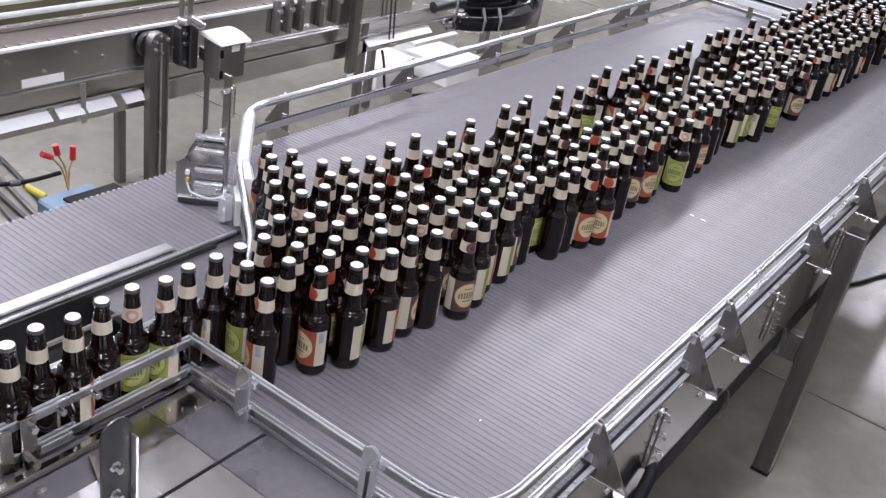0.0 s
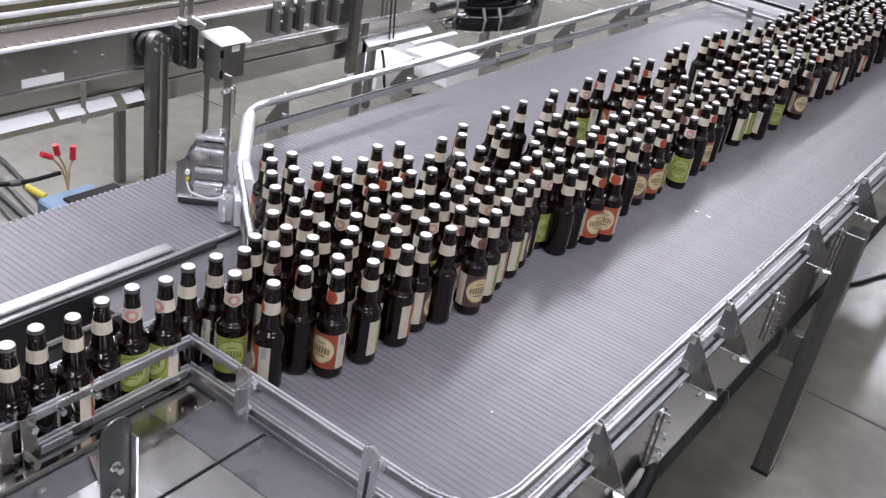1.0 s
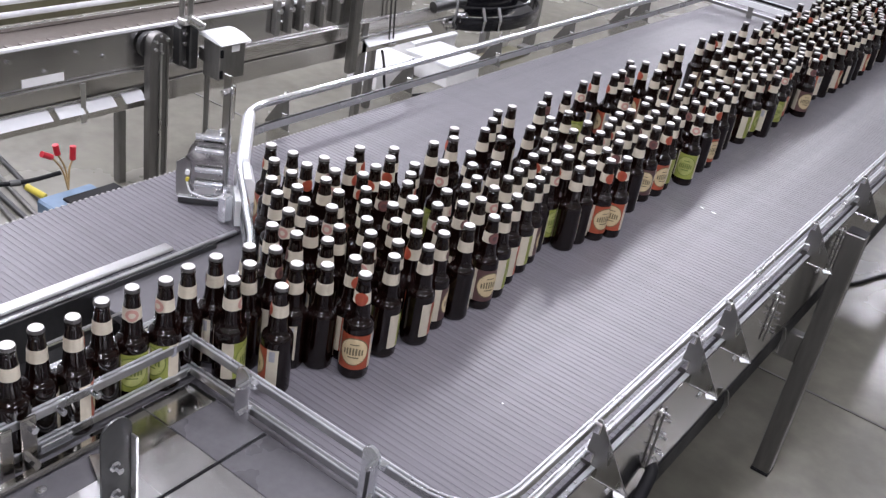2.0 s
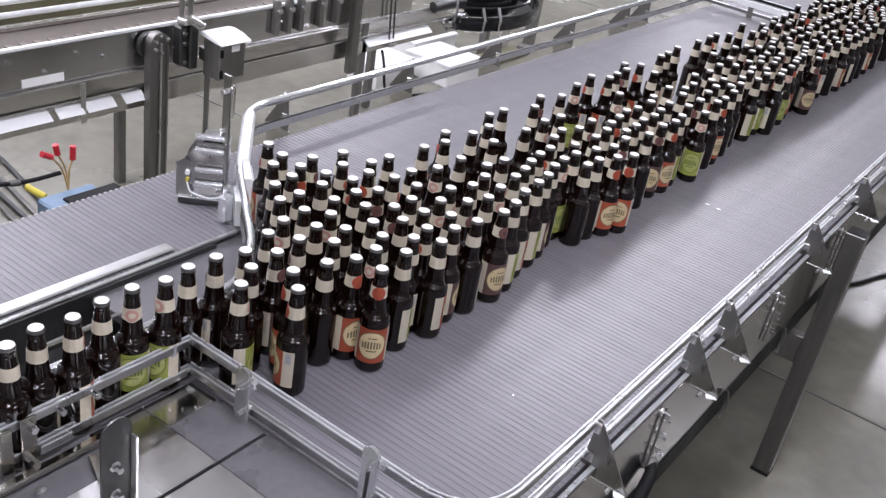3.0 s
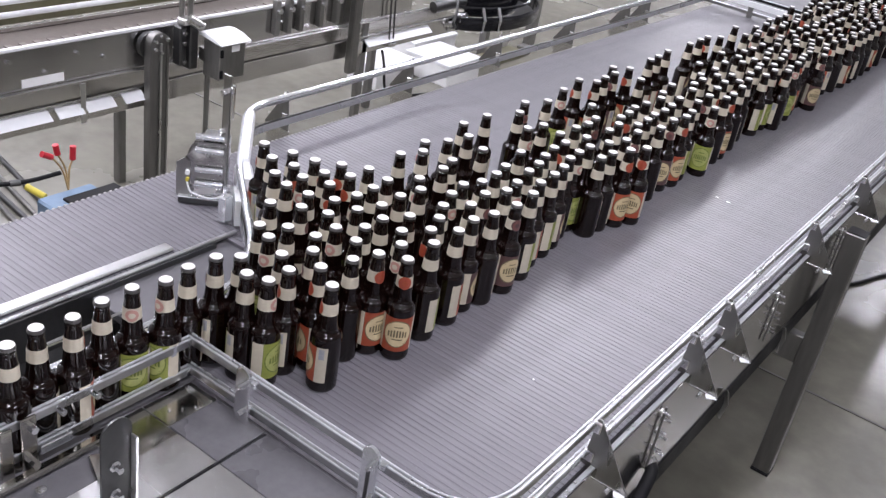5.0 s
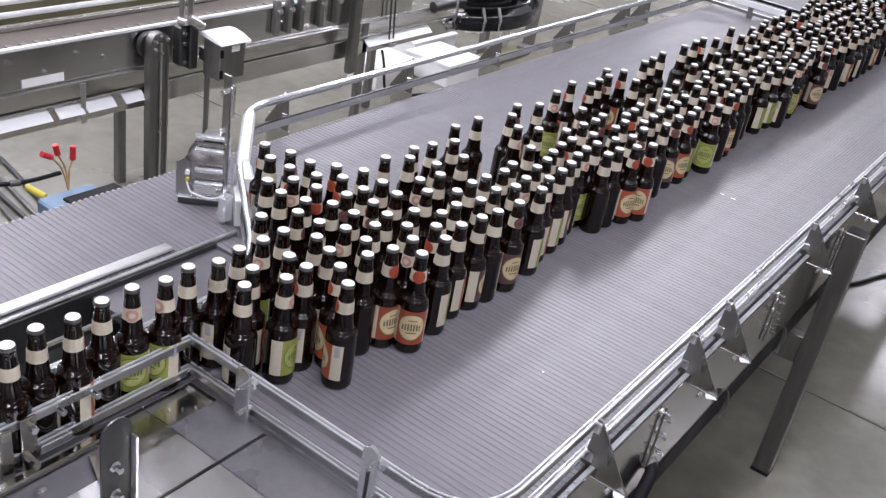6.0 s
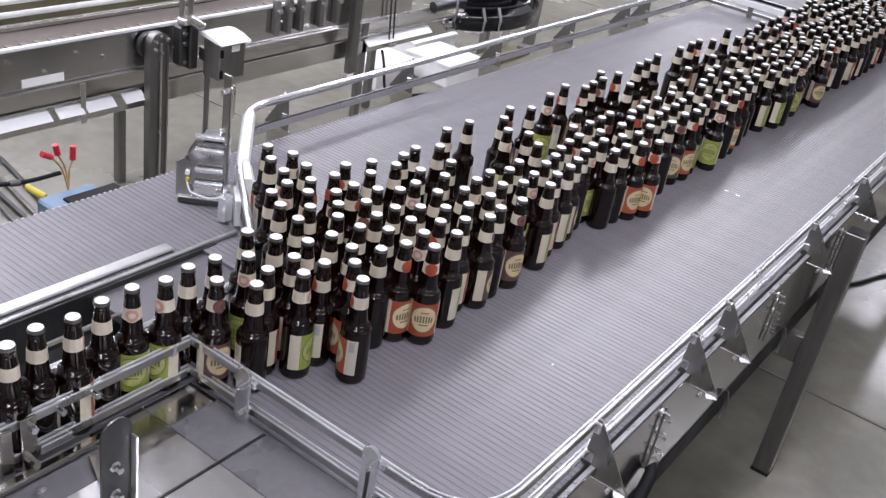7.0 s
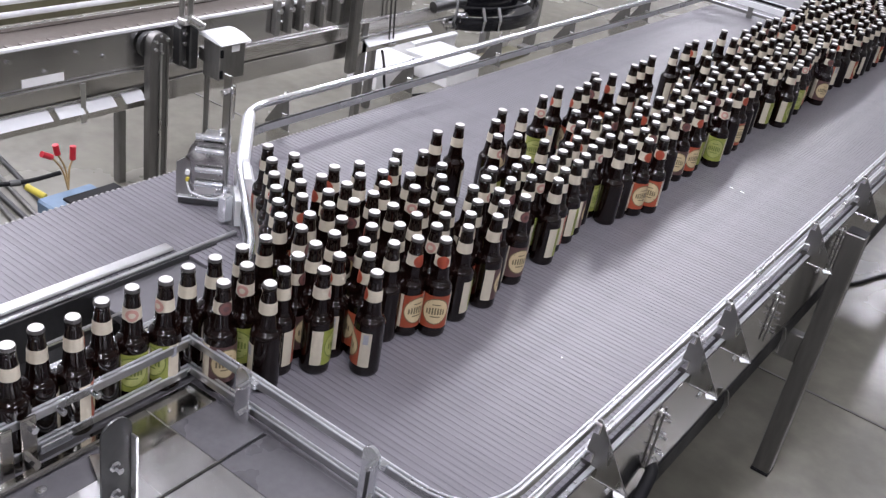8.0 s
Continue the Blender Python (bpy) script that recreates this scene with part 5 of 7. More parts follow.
    slide(55, (0, -1.186, 2.130, 249), (3, -1.183, 2.045, 245), (3.5, -1.181, 2.015, 245), (4, -1.177, 1.957, 244), (4.5, -1.177, 1.888, 244), (5, -1.176, 1.852, 243), (5.5, -1.177, 1.827, 243), (6, -1.185, 1.800, 242), (6.5, -1.190, 1.768, 241), (7, -1.186, 1.739, 241), (7.5, -1.182, 1.718, 240), (8, -1.183, 1.696, 240))
    slide(56, (0, -1.064, 1.655, 123), (0.5, -1.062, 1.669, 122), (1.5, -1.077, 1.689, 120), (2, -1.080, 1.701, 119), (3, -1.083, 1.721, 117), (3.5, -1.082, 1.736, 116), (4, -1.084, 1.744, 115), (4.5, -1.082, 1.753, 115), (6, -1.071, 1.790, 112), (6.5, -1.070, 1.803, 111), (7, -1.074, 1.814, 110), (7.5, -1.071, 1.825, 109), (8, -1.066, 1.840, 108))
    slide(57, (0, -1.077, 1.713, 176), (1, -1.070, 1.739, 182), (2.5, -1.065, 1.769, 191), (3.5, -1.061, 1.795, 197), (4, -1.059, 1.805, 200), (4.5, -1.059, 1.808, 203), (6.5, -1.075, 1.863, 216), (8, -1.086, 1.898, 225))
    slide(58, (0, -1.090, 1.774, 189), (1.5, -1.082, 1.808, 190), (3.5, -1.072, 1.860, 190), (4, -1.070, 1.867, 190), (4.5, -1.067, 1.867, 190), (5, -1.065, 1.884, 190), (7, -1.059, 1.933, 191), (8, -1.057, 1.964, 191))
    slide(59, (0, -1.166, 1.823, 187), (0.5, -1.151, 1.842, 186), (1, -1.145, 1.848, 186), (2, -1.130, 1.874, 185), (2.5, -1.117, 1.889, 184), (3.5, -1.100, 1.922, 183), (4, -1.089, 1.930, 183), (4.5, -1.079, 1.926, 182), (5, -1.077, 1.942, 182), (7, -1.071, 1.994, 180), (7.5, -1.072, 2.015, 179), (8, -1.072, 2.029, 179))
    slide(60, (0, -1.100, 1.834, 212), (0.5, -1.094, 1.855, 213), (1, -1.094, 1.876, 214), (1.5, -1.095, 1.902, 215), (3.5, -1.101, 1.986, 220), (4, -1.101, 2.000, 222), (5, -1.102, 2.051, 224), (8, -1.102, 2.168, 232))
    slide(61, (0, -1.173, 2.279, 219), (0.5, -1.176, 2.265, 217), (1, -1.180, 2.263, 216), (1.5, -1.188, 2.238, 214), (2, -1.178, 2.218, 212), (2.5, -1.177, 2.200, 211), (3.5, -1.178, 2.177, 208), (4, -1.175, 2.109, 206), (4.5, -1.170, 2.036, 205), (8, -1.173, 1.807, 194))
    slide(62, (0, -1.024, 1.777, 64), (2.5, -1.020, 1.820, 64), (3.5, -1.012, 1.839, 64), (4, -1.010, 1.851, 64), (5, -1.006, 1.887, 64), (6, -1.005, 1.925, 64), (8, -1.012, 2.007, 64))
    slide(63, (0, -1.042, 1.842, 282), (0.5, -1.034, 1.848, 282), (1, -1.033, 1.857, 282), (2, -1.032, 1.887, 282), (4, -1.025, 1.938, 282), (7.5, -1.024, 2.071, 282), (8, -1.025, 2.094, 282))
    slide(64, (0, -1.059, 1.899, 266), (0.5, -1.047, 1.905, 266), (1, -1.046, 1.914, 266), (1.5, -1.044, 1.931, 266), (4, -1.036, 1.999, 266), (6.5, -1.034, 2.092, 266), (8, -1.037, 2.154, 266))
    slide(65, (0, -0.976, 1.742, 152), (1, -0.966, 1.778, 152), (2, -0.964, 1.822, 152), (4, -0.971, 1.900, 152), (6, -0.970, 1.976, 152), (8, -0.972, 2.057, 152))
    slide(66, (0, -1.014, 1.694, 187), (4, -0.999, 1.790, 187), (5.5, -0.996, 1.846, 187), (7, -0.997, 1.900, 187), (8, -1.000, 1.942, 187))
    slide(67, (0, -1.059, 1.586, 43), (1, -1.049, 1.614, 48), (1.5, -1.048, 1.620, 50), (3, -1.060, 1.652, 58), (4, -1.064, 1.681, 63), (5.5, -1.066, 1.711, 71), (8, -1.053, 1.770, 84))
    slide(68, (0, -1.007, 1.627, 91), (1, -1.006, 1.655, 91), (1.5, -1.014, 1.669, 91), (2.5, -1.020, 1.690, 91), (4, -1.021, 1.730, 91), (6, -1.015, 1.808, 91), (6.5, -1.015, 1.826, 91), (7, -1.021, 1.845, 91), (8, -1.023, 1.886, 91))
    slide(69, (0, -1.124, 1.654, 245), (1, -1.110, 1.639, 251), (1.5, -1.107, 1.615, 253), (2, -1.104, 1.605, 256), (3, -1.104, 1.602, 261), (3.5, -1.112, 1.601, 263), (4.5, -1.121, 1.593, 269), (5.5, -1.136, 1.593, 274), (6, -1.139, 1.593, 276), (6.5, -1.134, 1.597, 279), (7, -1.149, 1.616, 281), (7.5, -1.179, 1.616, 284), (8, -1.187, 1.609, 287))
    slide(70, (0, -1.128, 1.595, 71), (1, -1.131, 1.584, 66), (1.5, -1.118, 1.557, 64), (2, -1.110, 1.544, 61), (3, -1.104, 1.541, 56), (3.5, -1.109, 1.542, 53), (4.5, -1.118, 1.527, 48), (5, -1.124, 1.523, 46), (6, -1.144, 1.518, 41), (6.5, -1.148, 1.518, 38), (7, -1.155, 1.507, 36), (7.5, -1.168, 1.496, 33), (8, -1.172, 1.487, 31))
    slide(71, (0, -1.090, 1.477, 194), (1, -1.082, 1.483, 197), (1.5, -1.066, 1.482, 199), (2, -1.058, 1.492, 200), (4, -1.053, 1.519, 206), (4.5, -1.053, 1.527, 208), (5.5, -1.061, 1.545, 211), (6.5, -1.066, 1.577, 214), (7.5, -1.070, 1.596, 217), (8, -1.077, 1.612, 218))
    slide(72, (0, -1.020, 1.340, -11), (0.5, -1.018, 1.362, -11), (1, -1.013, 1.380, -11), (2, -0.997, 1.424, -11), (4, -0.988, 1.498, -11), (7.5, -1.004, 1.585, -11), (8, -1.011, 1.603, -11))
    slide(73, (0, -0.988, 1.286, 161), (1, -0.977, 1.322, 161), (1.5, -0.971, 1.350, 161), (2, -0.965, 1.372, 161), (3, -0.962, 1.406, 161), (4, -0.954, 1.444, 161), (5.5, -0.947, 1.499, 161), (6.5, -0.945, 1.536, 161), (8, -0.945, 1.599, 161))
    slide(74, (0, -1.047, 1.429, -27), (0.5, -1.042, 1.442, -27), (1, -1.029, 1.456, -27), (1.5, -1.008, 1.470, -27), (2, -0.999, 1.486, -27), (2.5, -0.998, 1.504, -27), (4, -1.002, 1.556, -27), (6, -1.021, 1.604, -27), (8, -1.042, 1.664, -27))
    slide(75, (0, -1.092, 1.536, 152), (0.5, -1.089, 1.548, 152), (1, -1.081, 1.553, 153), (1.5, -1.060, 1.549, 153), (2, -1.054, 1.560, 153), (3, -1.050, 1.577, 154), (4, -1.050, 1.609, 154), (5.5, -1.033, 1.649, 155), (6.5, -1.017, 1.677, 155), (7.5, -1.004, 1.699, 156), (8, -1.004, 1.718, 156))
    slide(76, (0, -1.033, 1.514, 231), (0.5, -1.030, 1.528, 231), (1, -1.022, 1.542, 231), (1.5, -1.004, 1.562, 231), (2, -0.999, 1.579, 231), (3.5, -1.005, 1.633, 231), (5.5, -1.006, 1.713, 231), (6.5, -1.004, 1.750, 231), (8, -1.007, 1.811, 231))
    slide(77, (0, -0.986, 1.457, 129), (1, -0.979, 1.493, 129), (1.5, -0.967, 1.513, 129), (2, -0.961, 1.532, 129), (4, -0.962, 1.609, 129), (8, -0.934, 1.696, 129))
    slide(78, (0, -0.972, 1.522, 205), (1, -0.964, 1.561, 205), (1.5, -0.950, 1.585, 205), (2, -0.947, 1.605, 205), (3, -0.950, 1.639, 205), (4, -0.948, 1.675, 205), (5.5, -0.947, 1.710, 205), (6.5, -0.950, 1.726, 205), (8, -0.963, 1.766, 205))
    slide(79, (0, -0.944, 1.610, 68), (2, -0.937, 1.686, 68), (4, -0.939, 1.762, 68), (6.5, -0.943, 1.805, 68), (8, -0.950, 1.837, 68))
    slide(80, (0, -0.952, 1.676, 145), (1, -0.948, 1.711, 145), (2, -0.946, 1.751, 145), (4, -0.949, 1.830, 145), (6.5, -0.948, 1.926, 145), (8, -0.950, 1.987, 145))
    slide(81, (0, -1.265, 2.644, 285), (0.5, -1.264, 2.622, 285), (2, -1.263, 2.565, 285), (5.5, -1.263, 2.424, 285), (6.5, -1.258, 2.372, 285), (8, -1.260, 2.312, 285))
    slide(82, (0, -1.293, 2.790, 36), (0.5, -1.292, 2.766, 36), (1, -1.292, 2.749, 36), (2, -1.287, 2.707, 36), (4, -1.290, 2.629, 36), (5, -1.289, 2.585, 36), (8, -1.288, 2.465, 36))
    slide(83, (0, -1.314, 2.918, -50), (1, -1.306, 2.870, -50), (3, -1.305, 2.789, -50), (5.5, -1.309, 2.692, -50), (6.5, -1.303, 2.641, -50), (7, -1.304, 2.620, -50), (8, -1.306, 2.587, -50))
    slide(84, (0, -1.267, 2.955, -46), (1, -1.264, 2.912, -46), (2, -1.262, 2.874, -46), (5, -1.267, 2.757, -46), (6.5, -1.262, 2.694, -46), (8, -1.263, 2.634, -46))
    slide(85, (0, -1.312, 3.153, -66), (0.5, -1.309, 3.128, -66), (1, -1.308, 3.110, -66), (2, -1.305, 3.067, -66), (5.5, -1.310, 2.925, -66), (6.5, -1.305, 2.876, -66), (8, -1.308, 2.821, -66))
    slide(86, (0, -1.280, 3.103, -15), (0.5, -1.277, 3.078, -15), (1, -1.276, 3.060, -15), (2, -1.272, 3.017, -15), (5.5, -1.276, 2.876, -15), (6.5, -1.270, 2.827, -15), (8, -1.274, 2.773, -15))
    slide(87, (0, -1.274, 3.025, 206), (0.5, -1.272, 3.001, 206), (3, -1.270, 2.902, 206), (5.5, -1.274, 2.804, 206), (6.5, -1.269, 2.758, 206), (8, -1.273, 2.704, 206))
    slide(88, (0, -1.276, 3.204, -19), (0.5, -1.273, 3.178, -19), (1, -1.271, 3.159, -19), (2, -1.269, 3.115, -19), (3.5, -1.269, 3.057, -19), (5.5, -1.272, 2.974, -19), (6.5, -1.267, 2.927, -19), (8, -1.268, 2.870, -19))
    slide(89, (0, -1.168, 2.831, 45), (3.5, -1.168, 2.690, 45), (4, -1.167, 2.646, 45), (4.5, -1.167, 2.592, 45), (8, -1.167, 2.450, 45))
    slide(90, (0, -1.081, 2.431, 26), (0.5, -1.078, 2.438, 26), (1, -1.074, 2.451, 26), (2, -1.072, 2.499, 26), (3, -1.072, 2.542, 26), (3.5, -1.074, 2.571, 26), (4, -1.074, 2.574, 26), (4.5, -1.071, 2.585, 26), (5, -1.070, 2.601, 26), (8, -1.069, 2.716, 26))
    slide(91, (0, -1.082, 2.491, 269), (0.5, -1.082, 2.506, 269), (2.5, -1.082, 2.584, 269), (3.5, -1.083, 2.630, 269), (4, -1.083, 2.643, 269), (5, -1.081, 2.660, 269), (7, -1.081, 2.738, 269), (7.5, -1.085, 2.752, 269), (8, -1.104, 2.764, 269))
    slide(92, (0, -1.075, 2.550, 195), (3, -1.073, 2.665, 195), (3.5, -1.073, 2.688, 195), (4, -1.077, 2.703, 195), (4.5, -1.077, 2.715, 195), (5.5, -1.077, 2.752, 195), (6.5, -1.074, 2.793, 195), (7, -1.075, 2.805, 195), (8, -1.072, 2.815, 195))
    slide(93, (0, -1.074, 2.352, -9), (0.5, -1.069, 2.366, -9), (1, -1.068, 2.386, -9), (2, -1.056, 2.442, -9), (2.5, -1.056, 2.461, -9), (3.5, -1.067, 2.485, -9), (5.5, -1.067, 2.560, -9), (6.5, -1.067, 2.593, -9), (7, -1.068, 2.617, -9), (7.5, -1.071, 2.635, -9), (8, -1.068, 2.657, -9))
    slide(94, (0, -1.046, 2.291, 162), (1, -1.045, 2.327, 162), (2, -1.042, 2.369, 162), (4, -1.044, 2.449, 162), (6.5, -1.041, 2.539, 162), (7, -1.044, 2.562, 162), (8, -1.042, 2.603, 162))
    slide(95, (0, -1.121, 2.315, 64), (1, -1.119, 2.355, 64), (2, -1.102, 2.404, 64), (2.5, -1.102, 2.424, 64), (3, -1.104, 2.432, 64), (4, -1.104, 2.435, 64), (4.5, -1.107, 2.444, 64), (6, -1.106, 2.500, 64), (6.5, -1.099, 2.518, 64), (7, -1.101, 2.538, 64), (7.5, -1.104, 2.549, 64), (8, -1.106, 2.582, 64))
    slide(96, (0, -1.100, 2.218, 282), (1, -1.099, 2.259, 282), (1.5, -1.096, 2.290, 282), (2.5, -1.095, 2.329, 282), (4, -1.099, 2.374, 282), (4.5, -1.099, 2.385, 282), (7, -1.097, 2.478, 282), (7.5, -1.094, 2.490, 282), (8, -1.098, 2.523, 282))
    slide(97, (0, -1.164, 2.186, 174), (1, -1.145, 2.216, 174), (1.5, -1.133, 2.244, 174), (2, -1.132, 2.264, 174), (2.5, -1.126, 2.278, 174), (3.5, -1.111, 2.299, 174), (4, -1.105, 2.315, 174), (4.5, -1.104, 2.326, 174), (6, -1.103, 2.382, 174), (6.5, -1.099, 2.399, 174), (7.5, -1.100, 2.429, 174), (8, -1.103, 2.463, 174))
    slide(98, (0, -1.113, 2.091, -57), (1, -1.111, 2.135, -57), (1.5, -1.107, 2.164, -57), (2.5, -1.102, 2.207, -57), (3, -1.104, 2.222, -57), (4.5, -1.106, 2.246, -57), (5, -1.107, 2.259, -57), (8, -1.112, 2.381, -57))
    slide(99, (0, -1.037, 2.214, 220), (1.5, -1.035, 2.271, 220), (5.5, -1.037, 2.432, 220), (6.5, -1.035, 2.467, 220), (8, -1.037, 2.531, 220))
    slide(100, (0, -0.993, 2.134, 104), (1, -0.993, 2.173, 104), (2, -0.988, 2.216, 104), (3.5, -0.992, 2.272, 104), (6.5, -0.992, 2.387, 104), (8, -0.994, 2.449, 104))
    slide(101, (0, -1.009, 2.338, 145), (2, -1.003, 2.415, 145), (4.5, -1.008, 2.516, 145), (6.5, -1.006, 2.592, 145), (7.5, -1.009, 2.636, 145), (8, -1.007, 2.655, 145))
    slide(102, (0, -0.981, 2.286, 30), (1.5, -0.977, 2.340, 30), (5.5, -0.980, 2.499, 30), (6.5, -0.977, 2.534, 30), (8, -0.980, 2.599, 30))
    slide(103, (0, -1.010, 2.404, 248), (1, -1.007, 2.442, 248), (4, -1.009, 2.565, 248), (6.5, -1.010, 2.661, 248), (8, -1.009, 2.722, 248))
    slide(104, (0, -0.974, 2.201, 214), (1, -0.972, 2.235, 214), (2, -0.971, 2.277, 214), (6.5, -0.973, 2.451, 214), (8, -0.975, 2.514, 214))
    slide(105, (0, -1.073, 2.034, -18), (0.5, -1.073, 2.063, -18), (1, -1.071, 2.082, -18), (3, -1.070, 2.146, -18), (4, -1.070, 2.183, -18), (5, -1.065, 2.216, -18), (8, -1.071, 2.339, -18))
    slide(106, (0, -1.179, 2.392, 91), (0.5, -1.178, 2.371, 91), (1, -1.183, 2.366, 91), (1.5, -1.184, 2.353, 91), (2.5, -1.182, 2.312, 91), (3.5, -1.185, 2.281, 91), (4, -1.177, 2.242, 91), (4.5, -1.177, 2.223, 91), (5.5, -1.189, 2.195, 91), (6.5, -1.206, 2.174, 91), (7, -1.205, 2.147, 91), (7.5, -1.207, 2.143, 91), (8, -1.197, 2.085, 91))
    slide(107, (0, -1.184, 2.493, 198), (0.5, -1.179, 2.465, 198), (1, -1.179, 2.456, 198), (2.5, -1.176, 2.401, 198), (3, -1.175, 2.377, 198), (3.5, -1.171, 2.341, 198), (4.5, -1.169, 2.285, 198), (6, -1.159, 2.230, 198), (6.5, -1.153, 2.199, 198), (7, -1.158, 2.178, 198), (7.5, -1.157, 2.118, 198), (8, -1.168, 2.137, 198))
    slide(108, (0, -1.047, 1.957, 230), (0.5, -1.061, 2.005, 230), (1, -1.067, 2.024, 230), (1.5, -1.070, 2.042, 230), (3.5, -1.065, 2.103, 230), (5, -1.065, 2.156, 230), (8, -1.061, 2.272, 230))
    slide(109, (0, -1.049, 2.114, 57), (1, -1.047, 2.148, 57), (2.5, -1.040, 2.208, 57), (4, -1.049, 2.267, 57), (7.5, -1.047, 2.402, 57), (8, -1.051, 2.425, 57))
    slide(110, (0, -1.012, 2.063, -60), (1, -1.011, 2.098, -60), (2, -1.008, 2.138, -60), (3.5, -1.010, 2.197, -60), (6.5, -1.009, 2.311, -60), (7.5, -1.010, 2.352, -60), (8, -1.013, 2.375, -60))
    slide(111, (0, -1.010, 2.003, 83), (0.5, -1.006, 2.022, 83), (1.5, -1.011, 2.059, 83), (6, -1.009, 2.232, 83), (7.5, -1.012, 2.293, 83), (8, -1.013, 2.316, 83))
    slide(112, (0, -0.994, 1.931, 201), (0.5, -1.006, 1.954, 201), (1.5, -1.001, 1.995, 201), (3, -1.003, 2.058, 201), (6.5, -1.002, 2.193, 201), (8, -1.004, 2.257, 201))
    slide(113, (0, -0.990, 1.872, 136), (2.5, -0.983, 1.973, 136), (3.5, -0.985, 2.014, 136), (6, -0.984, 2.108, 136), (7.5, -0.986, 2.166, 136), (8, -0.987, 2.190, 136))
    slide(114, (0, -1.101, 1.981, 167), (0.5, -1.081, 1.952, 167), (1, -1.065, 1.967, 167), (1.5, -1.060, 1.985, 167), (4, -1.053, 2.056, 167), (6.5, -1.052, 2.151, 167), (8, -1.052, 2.212, 167))
    slide(115, (0, -0.974, 1.815, 141), (2.5, -0.973, 1.915, 141), (3.5, -0.976, 1.955, 141), (7.5, -0.974, 2.108, 141), (8, -0.976, 2.131, 141))
    slide(116, (0, -0.954, 2.083, 193), (1, -0.951, 2.118, 193), (3, -0.951, 2.198, 193), (6.5, -0.950, 2.330, 193), (8, -0.953, 2.395, 193))
    slide(117, (0, -0.954, 2.023, 209), (0.5, -0.950, 2.042, 209), (1, -0.952, 2.059, 209), (3, -0.953, 2.139, 209), (6.5, -0.953, 2.270, 209), (8, -0.953, 2.332, 209))
    slide(118, (0, -0.932, 2.144, 67), (1.5, -0.928, 2.200, 67), (5.5, -0.930, 2.356, 67), (6.5, -0.928, 2.392, 67), (8, -0.930, 2.452, 67))
    slide(119, (0, -1.281, 3.369, 144), (0.5, -1.277, 3.344, 144), (1, -1.275, 3.325, 144), (5.5, -1.277, 3.145, 144), (6.5, -1.275, 3.098, 144), (8, -1.276, 3.042, 144))
    slide(120, (0, -1.281, 3.436, 144), (3, -1.279, 3.318, 144), (5.5, -1.280, 3.216, 144), (6.5, -1.277, 3.169, 144), (8, -1.278, 3.111, 144))
    slide(121, (0, -1.293, 3.542, 155), (2, -1.289, 3.461, 155), (5.5, -1.290, 3.316, 155), (6.5, -1.285, 3.267, 155), (8, -1.287, 3.205, 155))
    slide(122, (0, -1.209, 3.158, 178), (0.5, -1.208, 3.148, 178), (1, -1.200, 3.104, 178), (2, -1.201, 3.069, 178), (4, -1.201, 2.989, 178), (4.5, -1.196, 2.952, 178), (5, -1.195, 2.928, 178), (5.5, -1.195, 2.908, 178), (6, -1.198, 2.898, 178), (6.5, -1.199, 2.883, 178), (7, -1.192, 2.843, 178), (7.5, -1.198, 2.845, 178), (8, -1.193, 2.813, 178))
    slide(123, (0, -1.105, 2.839, 135), (0.5, -1.102, 2.857, 135), (2.5, -1.102, 2.935, 135), (3, -1.102, 2.947, 135), (3.5, -1.105, 2.951, 135), (4, -1.105, 2.960, 135), (5, -1.108, 2.984, 135), (8, -1.108, 3.101, 135))
    slide(124, (0, -1.097, 2.692, 142), (1, -1.092, 2.727, 142), (2, -1.091, 2.776, 142), (2.5, -1.091, 2.796, 142), (3.5, -1.093, 2.829, 142), (4, -1.093, 2.850, 142), (4.5, -1.091, 2.864, 142), (6, -1.092, 2.917, 142), (7, -1.092, 2.958, 142), (8, -1.093, 3.006, 142))
    slide(125, (0, -1.075, 2.631, 119), (4, -1.073, 2.792, 119), (4.5, -1.070, 2.807, 119), (6, -1.070, 2.862, 119), (7, -1.072, 2.902, 119), (8, -1.071, 2.937, 119))
    slide(126, (0, -1.023, 2.601, 71), (4, -1.022, 2.759, 71), (6, -1.019, 2.832, 71), (7, -1.020, 2.872, 71), (8, -1.018, 2.911, 71))
    slide(127, (0, -1.037, 2.691, 176), (1, -1.032, 2.724, 176), (3.5, -1.034, 2.828, 176), (6.5, -1.032, 2.938, 176), (8, -1.033, 3.003, 176))
    slide(128, (0, -1.066, 2.885, 221), (2.5, -1.066, 2.982, 221), (4, -1.070, 3.037, 221), (5.5, -1.069, 3.094, 221), (6, -1.067, 3.106, 221), (7, -1.064, 3.143, 221), (8, -1.050, 3.174, 221))
    slide(129, (0, -1.050, 2.815, 102), (0.5, -1.046, 2.828, 102), (1, -1.045, 2.846, 102), (2, -1.044, 2.892, 102), (3.5, -1.046, 2.952, 102), (7, -1.045, 3.083, 102), (8, -1.039, 3.108, 102))
    slide(130, (0, -1.289, 3.726, 118), (0.5, -1.284, 3.697, 118), (1.5, -1.280, 3.655, 118), (3, -1.280, 3.595, 118), (3.5, -1.283, 3.582, 118), (5.5, -1.284, 3.498, 118), (6.5, -1.278, 3.444, 118), (7.5, -1.282, 3.414, 118), (8, -1.282, 3.393, 118))
    slide(131, (0, -1.288, 3.829, 251), (2.5, -1.281, 3.726, 251), (3, -1.281, 3.708, 251), (3.5, -1.284, 3.694, 251), (4.5, -1.285, 3.648, 251), (8, -1.281, 3.500, 251))
